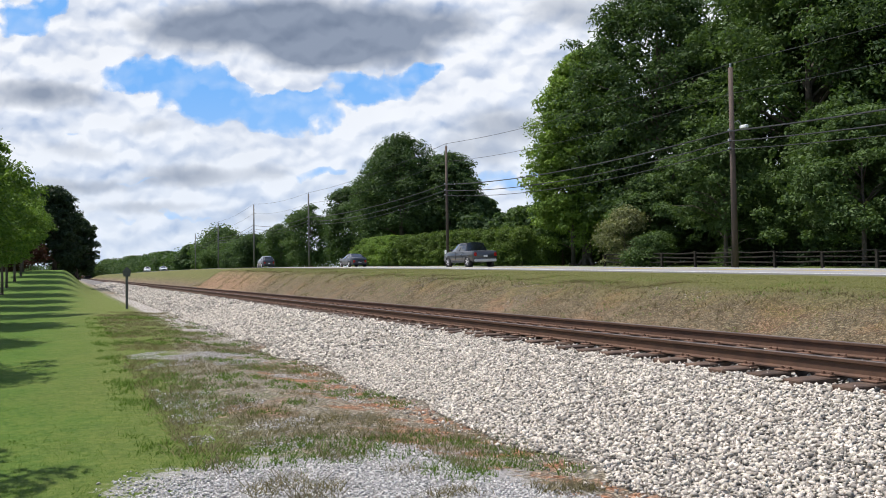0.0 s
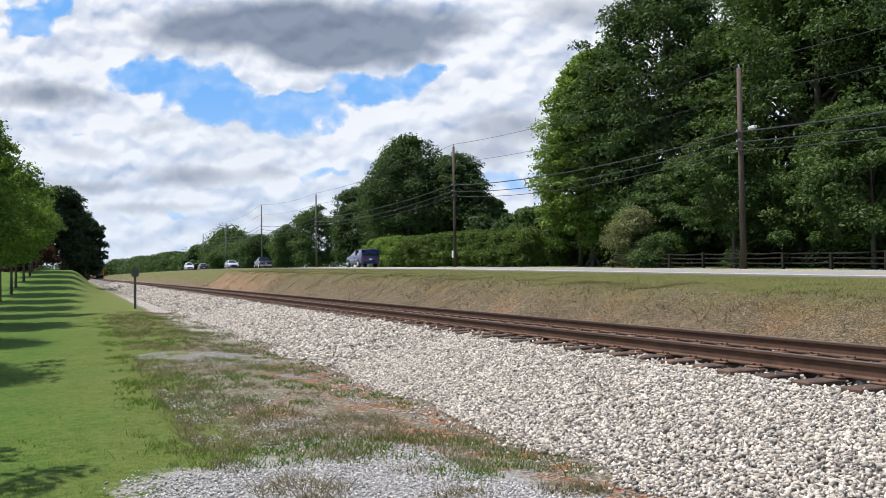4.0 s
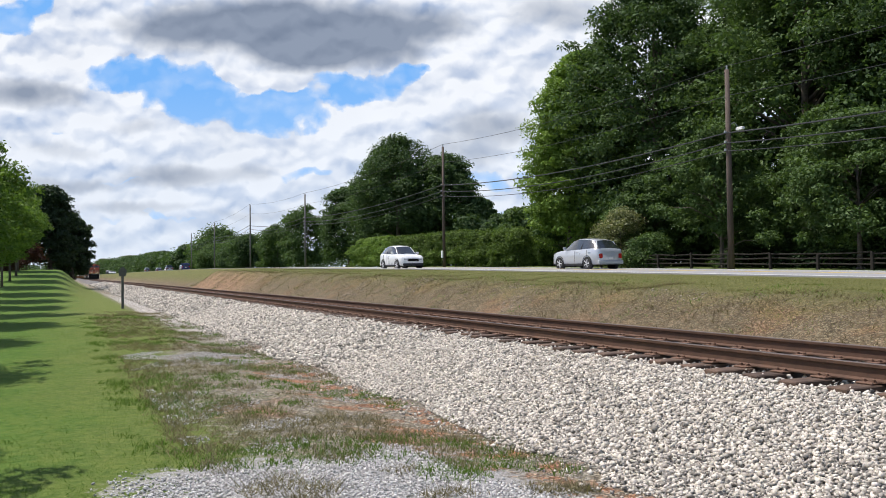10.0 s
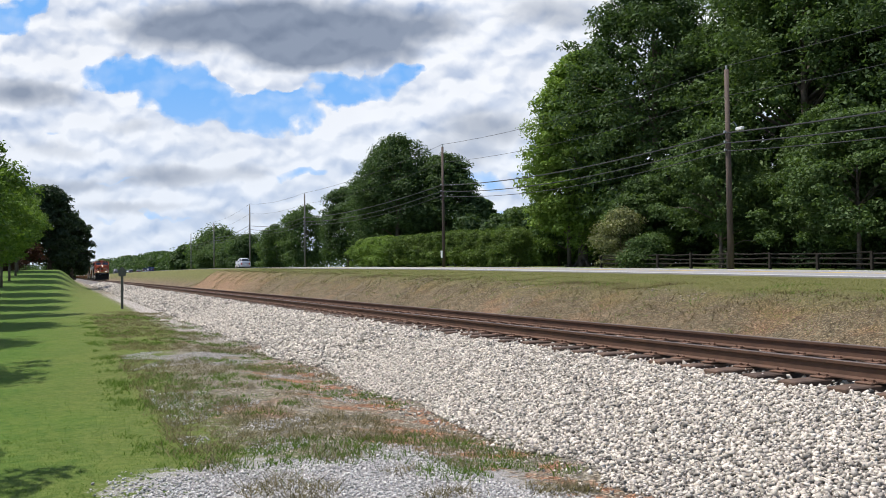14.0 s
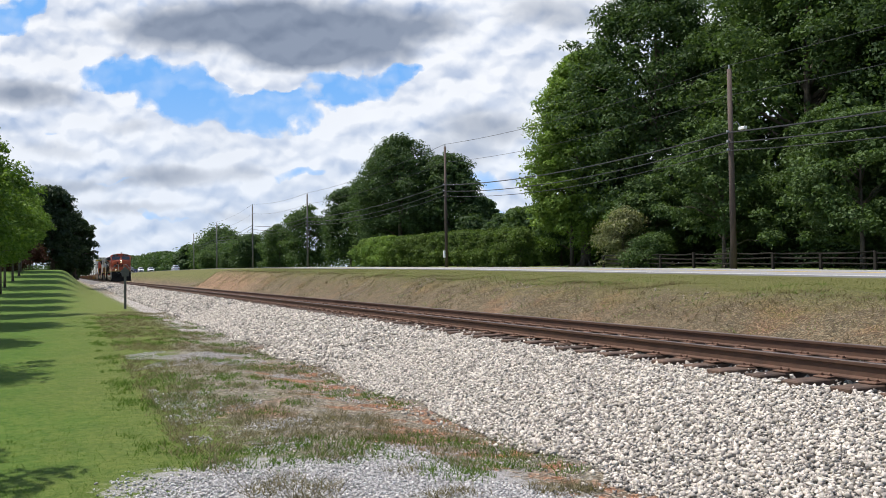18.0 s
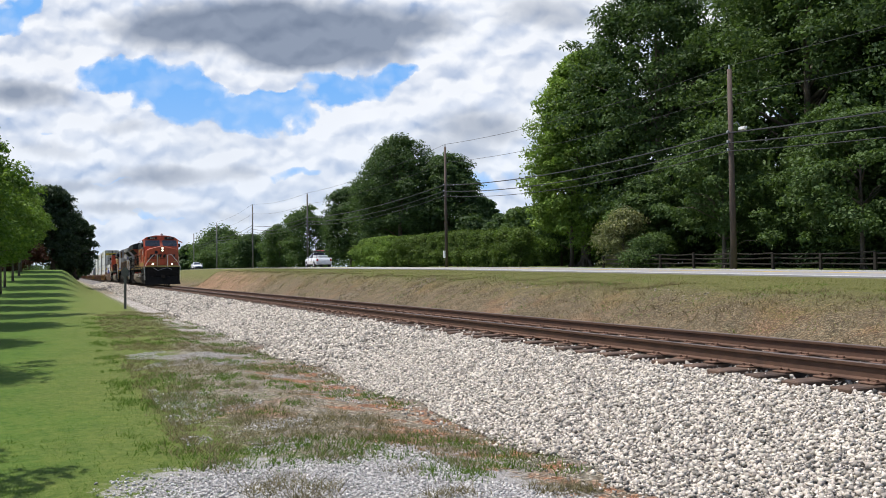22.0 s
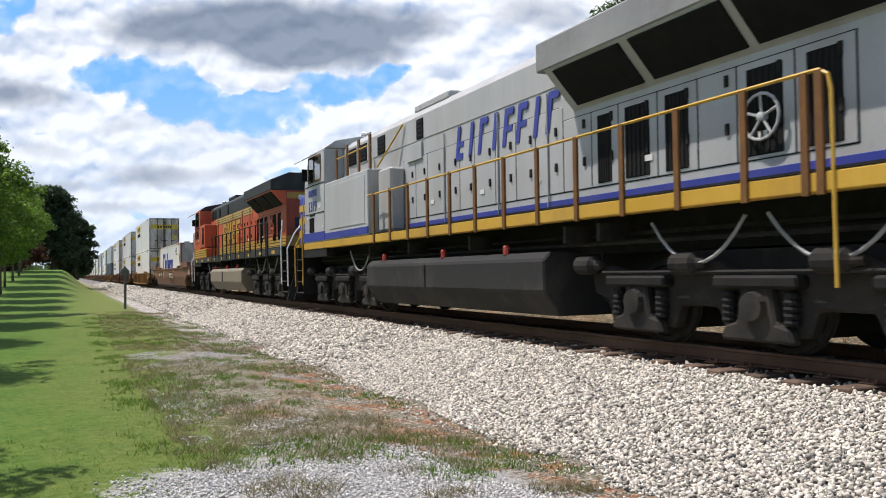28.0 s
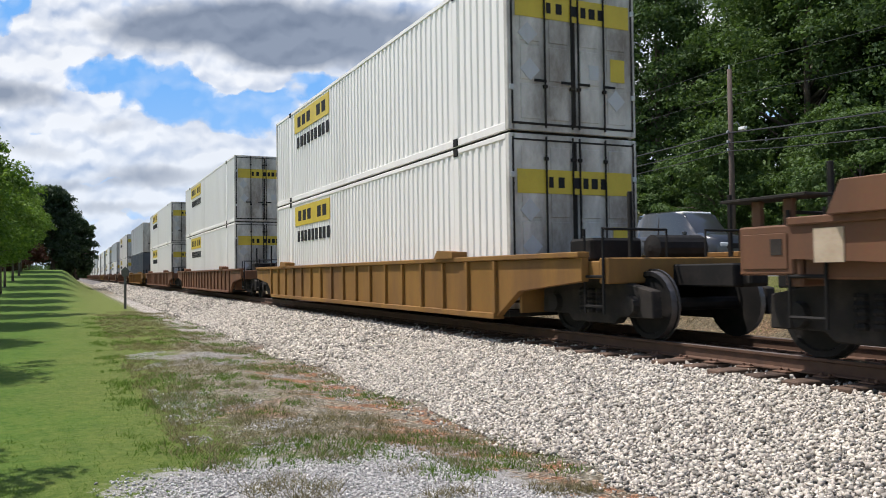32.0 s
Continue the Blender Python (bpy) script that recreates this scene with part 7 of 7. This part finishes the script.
SPEED, NOSE_25 = 16.237, 28.45
# ---- road vehicles ----
def road_wheel(parent, x, y, r, w=0.2):
    t = lathe(B(), [(-w / 2, r * 0.62), (-w / 2, r * 0.93), (-w / 2 + 0.03, r), (w / 2 - 0.03, r), (w / 2, r * 0.93), (w / 2, r * 0.62)], (0, 0, 0), "x", 20)
    o = part("wheel", t, M["rubber"], parent)
    o.matrix_basis = pose(x, y, r)
    bm = B()
    s = 1 if x > 0 else -1
    lathe(bm, [(s * (w / 2 - 0.01), r * 0.68), (s * (w / 2 + 0.004), r * 0.64), (s * (w / 2 - 0.03), r * 0.58), (s * (w / 2 - 0.05), r * 0.2), (s * (w / 2 - 0.01), r * 0.16), (s * (w / 2), 0.01)], (0, 0, 0), "x", 20)
    for k in range(5):
        a = k * math.tau / 5
        tube(bm, [(s * (w / 2 - 0.025), 0, 0), (s * (w / 2 - 0.012), math.cos(a) * r * 0.6, math.sin(a) * r * 0.6)], r * 0.11, 5)
    part("rim", bm, M["chrome"], o)
    return o


def loft(rows):
    """Body and glass meshes from stations along y: (y, bottom z, belt z, roof z, half width, roof half width)."""
    body, glass = B(), B()

    def ring(bm, st):
        y, zb, zl, zr, hw, rw = st
        zm = zb + (zl - zb) * 0.5
        pts = [(0.0, zb), (hw * 0.9, zb), (hw * 0.985, zb + 0.1), (hw, zm), (hw * 0.985, zl - 0.06), (hw * 0.94, zl)]
        pts += [(rw + (hw * 0.94 - rw) * 0.4, zl + (zr - zl) * 0.6), (rw, zr - min(0.06, 0.5 * (zr - zl))), (rw * 0.85, zr - 0.012 * (zr > zl + 0.1)), (0.0, zr + 0.02)]
        return [[bm.verts.new((s * x, y, z)) for x, z in pts] for s in (-1, 1)]
    rb, rg = [ring(body, st) for st in rows], [ring(glass, st) for st in rows]
    for i_ in range(len(rows) - 1):
        t0, t1 = rows[i_][3] - rows[i_][2], rows[i_ + 1][3] - rows[i_ + 1][2]
        for side in (0, 1):
            for k in range(9):
                screen = (t0 < 0.15) != (t1 < 0.15)
                glazed = (k in (5, 6) and max(t0, t1) > 0.3) or (screen and k >= 5)
                src, bm = (rg, glass) if glazed else (rb, body)
                q = (src[i_][side][k], src[i_ + 1][side][k], src[i_ + 1][side][k + 1], src[i_][side][k + 1])
                bm.faces.new(q if side else q[::-1])
    for st, flip in ((rb[0], 0), (rb[-1], 1)):
        loop = st[1] + st[0][::-1]
        body.faces.new(loop)
    for bm in (body, glass):
        bmesh.ops.remove_doubles(bm, verts=bm.verts[:], dist=0.004)
        bmesh.ops.delete(bm, geom=[v for v in bm.verts if not v.link_faces], context="VERTS")
        bmesh.ops.recalc_face_normals(bm, faces=bm.faces[:])
    return body, glass


def vehicle(name, paint, label, rows, wb, wr, bed=None, rack=False, category="car", cap=None, pale_roof=False):
    t = thing(name, label=label, category=category, group="road vehicles")
    hw = max(r_[4] for r_ in rows)
    f, b = rows[0][0], rows[-1][0]
    zl = rows[len(rows) // 2][2]
    body, glass = loft(rows)
    part("body", body, M[paint], t, smooth=True)
    part("glazing", glass, M["glass"], t, smooth=True)
    cab = [r_ for r_ in rows if r_[3] - r_[2] > 0.3]
    c0, c1 = cab[0], cab[-1]
    pre, post_ = rows[rows.index(c0) - 1], rows[rows.index(c1) + 1]
    zb = min(r_[1] for r_ in rows)
    for s in (-1, 1):
        part("pillar", tube(B(), [(s * (pre[4] * 0.78), pre[0] + 0.08, pre[2] + 0.02), (s * (c0[5] - 0.03), c0[0], c0[3] - 0.04)], 0.03, 5), M[paint], t)
        part("pillar", tube(B(), [(s * (post_[4] * 0.8), post_[0] - 0.12, post_[2] + 0.0), (s * (c1[5] - 0.02), c1[0], c1[3] - 0.05)], 0.045, 5), M[paint], t)
        ym = (c0[0] + c1[0]) / 2
        part("pillar", tube(B(), [(s * hw * 0.945, ym, zl + 0.02), (s * (c0[5] + 0.01), ym + 0.06, c0[3] - 0.05)], 0.04, 5), M["plastic"], t)
        part("mirror", box(B(), s * (hw + 0.08) - 0.09, pre[0] + 0.3, zl + 0.02, s * (hw + 0.08) + 0.09, pre[0] + 0.42, zl + 0.17, 0.03), M[paint], t)
        for y in (ym - 0.4, ym + 0.75):
            part("door_handle", box(B(), s * hw - 0.03, y, zl - 0.17, s * hw + 0.012, y + 0.18, zl - 0.13), M[paint], t)
            part("door_seam", box(B(), s * hw * 0.99 - 0.02, y - 0.16, zb + 0.15, s * hw * 0.99 + 0.014, y - 0.145, zl - 0.04), M["plastic"], t)
        part("sill_trim", box(B(), s * hw * 0.97 - 0.03, wb[0] + wr + 0.1, zb - 0.02, s * hw * 0.97 + 0.03, wb[1] - wr - 0.1, zb + 0.1, 0.01), M["plastic"], t)
        for y in wb:
            part("wheel_arch", lathe(B(), [(s * (hw - 0.16), wr + 0.06), (s * (hw + 0.008), wr + 0.07), (s * (hw + 0.012), wr + 0.045), (s * (hw - 0.1), wr + 0.03)], (0, y, wr), "x", 24), M["plastic"], t)
            road_wheel(t, s * (hw - 0.075), y, wr)
    lf, lb = rows[1][2] - 0.1, rows[-1][2] - 0.08
    for s in (-1, 1):
        part("headlight", box(B(), s * rows[0][4] * 0.74 - 0.22, f - 0.03, lf - 0.18, s * rows[0][4] * 0.74 + 0.2, f + 0.2, lf, 0.05), M["lamp_clear"], t)
        part("tail_light", box(B(), s * rows[-1][4] * 0.86 - 0.13, b - 0.12, lb - 0.3, s * rows[-1][4] * 0.86 + 0.12, b + 0.025, lb, 0.04), M["lamp_red"], t)
    part("front_bumper", box(B(), -hw * 0.85, f - 0.07, zb + 0.02, hw * 0.85, f + 0.1, zb + 0.2, 0.05), M["plastic"], t)
    part("rear_bumper", box(B(), -hw * 0.9, b - 0.1, zb + 0.05, hw * 0.9, b + 0.08, zb + 0.26, 0.04), M["chrome" if bed else paint], t)
    part("grille", box(B(), -0.45, f - 0.03, lf - 0.24, 0.45, f + 0.05, lf - 0.04, 0.02), M["grille"], t)
    part("number_plate", box(B(), -0.16, b + 0.02, lb - 0.34, 0.16, b + 0.045, lb - 0.2), M["white_box"], t)
    if bed:
        by0, by1, bz = bed
        part("bed_liner", box(B(), -hw + 0.16, by0, bz, hw - 0.16, by1 - 0.12, zl + 0.012), M["plastic"], t)
    if cap:
        y0, y1, zt = cap
        for s in (-1, 1):
            for y in (y0, y1):
                part("canopy_post", prism(B(), [(y - 0.12, zl - 0.02), (y + 0.12, zl - 0.02), (y + 0.12, zt - 0.04), (y - 0.12, zt - 0.04)], *sorted((s * 0.66, s * (hw - 0.06))), "x", 0.02), M[paint], t)
            part("rub_strip", box(B(), s * hw - 0.012, wb[0] + wr + 0.12, zb + 0.42, s * hw + 0.014, wb[1] - wr - 0.12, zb + 0.47), M["chrome"], t)
        part("canopy_door", box(B(), -hw + 0.12, b - 0.08, zl + 0.02, hw - 0.12, b - 0.02, zt - 0.06, 0.02), M[paint], t)
    if pale_roof:
        part("roof_panel", box(B(), -0.72, c0[0] + 0.1, c0[3] - 0.02, 0.72, c1[0] - 0.1, c0[3] + 0.1, 0.04), M["white_box"], t)
    if rack:
        for y in (-0.5, 0.8, 2.2):
            for s in (-1, 1):
                part("rack_post", tube(B(), [(s * 0.82, y, 1.2 if y > 0 else 1.75), (s * 0.82, y, 1.98)], 0.022, 5), M["plastic"], t)
            part("rack_bar", tube(B(), [(-0.85, y, 1.98), (0.85, y, 1.98)], 0.022, 5), M["plastic"], t)
        for s in (-1, 1):
            part("rack_rail", tube(B(), [(s * 0.82, -0.7, 2.0), (s * 0.82, 2.3, 2.0)], 0.022, 5), M["plastic"], t)
        part("ladder", tube(tube(B(), [(-0.25, -0.6, 2.06), (-0.25, 1.7, 2.06)], 0.04, 5), [(0.2, -0.6, 2.06), (0.2, 1.7, 2.06)], 0.04, 5), M["red_paint"], t, "red ladder")
        part("tool_box", box(B(), -0.85, 0.75, 1.2, 0.85, 1.25, 1.5, 0.03), M["white_box"], t)
        part("load_box", box(B(), -0.6, 1.35, 1.2, 0.5, 2.3, 1.42, 0.03), M["box_grey"], t)
    return t


# stations from nose to tail: y, bottom, belt, roof, half width, roof half width
SEDAN = [(-2.28, 0.35, 0.6, 0.6, 0.62, 0.5), (-2.18, 0.24, 0.72, 0.72, 0.78, 0.6), (-1.7, 0.2, 0.82, 0.83, 0.87, 0.62), (-1.0, 0.2, 0.92, 0.94, 0.89, 0.62), (-0.25, 0.2, 0.93, 1.36, 0.9, 0.56), (0.2, 0.2, 0.94, 1.42, 0.9, 0.58), (0.85, 0.2, 0.95, 1.39, 0.89, 0.56), (1.55, 0.2, 0.97, 1.0, 0.88, 0.6), (2.1, 0.26, 0.95, 0.97, 0.82, 0.62), (2.27, 0.38, 0.8, 0.8, 0.7, 0.5)]
SUV = [(-2.3, 0.42, 0.788, 0.788, 0.66, 0.5), (-2.2, 0.3, 0.945, 0.945, 0.84, 0.6), (-1.75, 0.26, 1.05, 1.06, 0.92, 0.66), (-1.1, 0.26, 1.124, 1.155, 0.94, 0.68), (-0.35, 0.26, 1.124, 1.693, 0.94, 0.62), (0.2, 0.26, 1.145, 1.801, 0.94, 0.64), (1.2, 0.26, 1.176, 1.758, 0.94, 0.62), (1.75, 0.27, 1.197, 1.649, 0.92, 0.58), (2.15, 0.3, 1.155, 1.186, 0.88, 0.6), (2.3, 0.42, 0.997, 0.997, 0.76, 0.5)]
VAN = [(-2.5, 0.42, 0.78, 0.78, 0.7, 0.5), (-2.4, 0.32, 0.98, 0.98, 0.88, 0.66), (-1.9, 0.28, 1.06, 1.07, 0.95, 0.7), (-1.3, 0.28, 1.1, 1.13, 0.97, 0.7), (-0.6, 0.28, 1.1, 1.68, 0.97, 0.68), (0.2, 0.28, 1.12, 1.78, 0.97, 0.7), (1.6, 0.28, 1.13, 1.78, 0.97, 0.7), (2.15, 0.3, 1.13, 1.74, 0.95, 0.68), (2.42, 0.34, 1.1, 1.12, 0.93, 0.66), (2.52, 0.45, 0.95, 0.95, 0.86, 0.5)]
PICKUP = [(-2.68, 0.48, 0.85, 0.85, 0.74, 0.5), (-2.58, 0.38, 1.02, 1.02, 0.92, 0.66), (-2.0, 0.34, 1.12, 1.13, 0.98, 0.7), (-1.25, 0.34, 1.16, 1.19, 1.0, 0.72), (-0.65, 0.34, 1.16, 1.74, 1.0, 0.66), (-0.2, 0.34, 1.17, 1.84, 1.0, 0.68), (0.4, 0.34, 1.17, 1.82, 1.0, 0.68), (0.62, 0.34, 1.18, 1.2, 1.0, 0.9), (2.4, 0.4, 1.18, 1.2, 1.0, 0.92), (2.62, 0.5, 1.16, 1.18, 0.97, 0.9)]
CAPPED = [(-2.78, 0.5, 0.86, 0.86, 0.74, 0.5), (-2.68, 0.4, 1.04, 1.04, 0.92, 0.66), (-2.1, 0.36, 1.14, 1.15, 0.99, 0.7), (-1.35, 0.36, 1.19, 1.22, 1.01, 0.72), (-0.7, 0.36, 1.2, 1.76, 1.01, 0.68), (-0.2, 0.36, 1.21, 1.87, 1.01, 0.7), (0.5, 0.36, 1.22, 1.87, 1.01, 0.7), (0.7, 0.36, 1.22, 1.92, 1.01, 0.74), (2.5, 0.4, 1.24, 1.92, 1.01, 0.76), (2.72, 0.46, 1.24, 1.88, 1.0, 0.76), (2.78, 0.5, 1.2, 1.22, 0.97, 0.9)]
TALL_VAN = [(y, zb * 1.1, zl * 1.28, zr * 1.38, hw * 1.03, rw * 1.16) for y, zb, zl, zr, hw, rw in VAN]
CREW = [r_ if k not in (6, 7) else ((1.0, 0.34, 1.17, 1.84, 1.0, 0.68), (1.25, 0.34, 1.18, 1.2, 1.0, 0.9))[k - 6] for k, r_ in enumerate(PICKUP)]
IN_X, OUT_X = 22.8, 27.6      # lane towards the camera, lane away from it
CARS = []


def drive(ob, lane, rows):
    CARS.append((ob, lane, rows))


def steady(t0, y0, v):
    return [(t, y0 + v * (t - t0)) for t in (0, 4, 8, 12, 16, 20, 24, 28, 32)]


drive(vehicle("pickup_truck", "car_blue", "navy blue pickup truck with a matching bed canopy", CAPPED, (-1.75, 1.62), 0.4, cap=(0.62, 2.62, 1.92), category="pickup truck"), OUT_X,
      [(0, 5.9), (1, 23.3), (1.5, 32.0), (2, 40.6), (2.5, 50.2), (3, 60.6), (3.5, 71.1), (6, 126), (12, 261), (20, 441), (32, 711)])
drive(vehicle("pickup_truck", "car_dark", "dark grey crew-cab pickup truck driving away on the road", CREW, (-1.68, 1.62), 0.39, bed=(1.35, 2.55, 0.9), category="pickup truck"), OUT_X, steady(0, 54.6, 19.6))
drive(vehicle("sedan", "car_dark", "dark grey sedan driving away on the road", SEDAN, (-1.4, 1.35), 0.32), OUT_X, steady(0, 82.4, 19.8))
drive(vehicle("suv", "car_dark", "dark sport utility car driving away on the road", SUV, (-1.4, 1.35), 0.37), OUT_X, steady(0, 125.0, 19.8))
drive(vehicle("sedan", "car_silver", "silver four-door sedan driving towards the viewer on the road", SEDAN, (-1.4, 1.35), 0.32), IN_X, steady(7.5, 51.2, -23.8))
drive(vehicle("suv", "car_white", "white sport utility car driving towards the viewer on the road", SUV, (-1.4, 1.35), 0.37), IN_X, steady(10.5, 44.6, -22.5))
drive(vehicle("suv", "car_silver", "pale silver crossover car driving away on the road", SUV, (-1.4, 1.35), 0.37), OUT_X, steady(10.0, 38.9, 25.2))
drive(vehicle("pickup_truck", "car_white", "white work pickup truck with a ladder rack and red ladder", PICKUP, (-1.68, 1.62), 0.39, bed=(0.72, 2.55, 0.9), rack=True, category="pickup truck"), OUT_X, steady(20.0, 49.1, 23.1))
drive(vehicle("sedan", "car_white", "white sedan far down the road driving nearer", SEDAN, (-1.4, 1.35), 0.32), IN_X, steady(20.0, 213.0, -24.6))
drive(vehicle("suv", "car_white", "white sport utility car far down the road driving nearer", SUV, (-1.4, 1.35), 0.37), IN_X, steady(20.0, 252.0, -24.3))
drive(vehicle("van", "car_dark", "tall black van with a pale roof passing behind the train", TALL_VAN, (-1.5, 1.5), 0.38, category="van", pale_roof=True), IN_X, steady(32.0, 25.2, -23.0))


def motions():
    span = [float(k) for k in range(0, 33, 2)]
    for ob, behind, z, rz in TRAIN:
        walk(ob, [(t, pose(XC, NOSE_25 - SPEED * (t - 25.0) + behind, z, 0, 0, rz)) for t in span])
    for ob, y, r, sense in WHEELS:
        step = SPEED / FPS / r
        rows = [(0.0, pose(0, y, r))]
        t0, t1 = (23.0, 30.6) if r > 0.5 else (28.0, 32.0)
        k = 0
        while t0 + k / FPS <= t1 + 1e-6:
            rows.append((t0 + k / FPS, pose(0, y, r, math.degrees(sense * step * k))))
            k += 1
        if rows[-1][0] < 32.0:
            rows.append((32.0, rows[-1][1]))
        walk(ob, rows)
    for ob, lane, rows in CARS:
        away = rows[-1][1] > rows[0][1]
        out = []
        for t, y in rows:
            slope = math.degrees(math.atan2(float(road_z(y + 2) - road_z(y - 2)), 4.0))
            out.append((t, pose(lane, y, float(road_z(y)), -slope if away else slope, 0, 180 if away else 0)))
        walk(ob, out)
    walk(sky_sheet, [(t, SKY_POSE @ Matrix.Translation((-0.64 * 100 * K * t / 32.0, 0, 0))) for t in (0.0, 8.0, 16.0, 24.0, 32.0)])


motions()
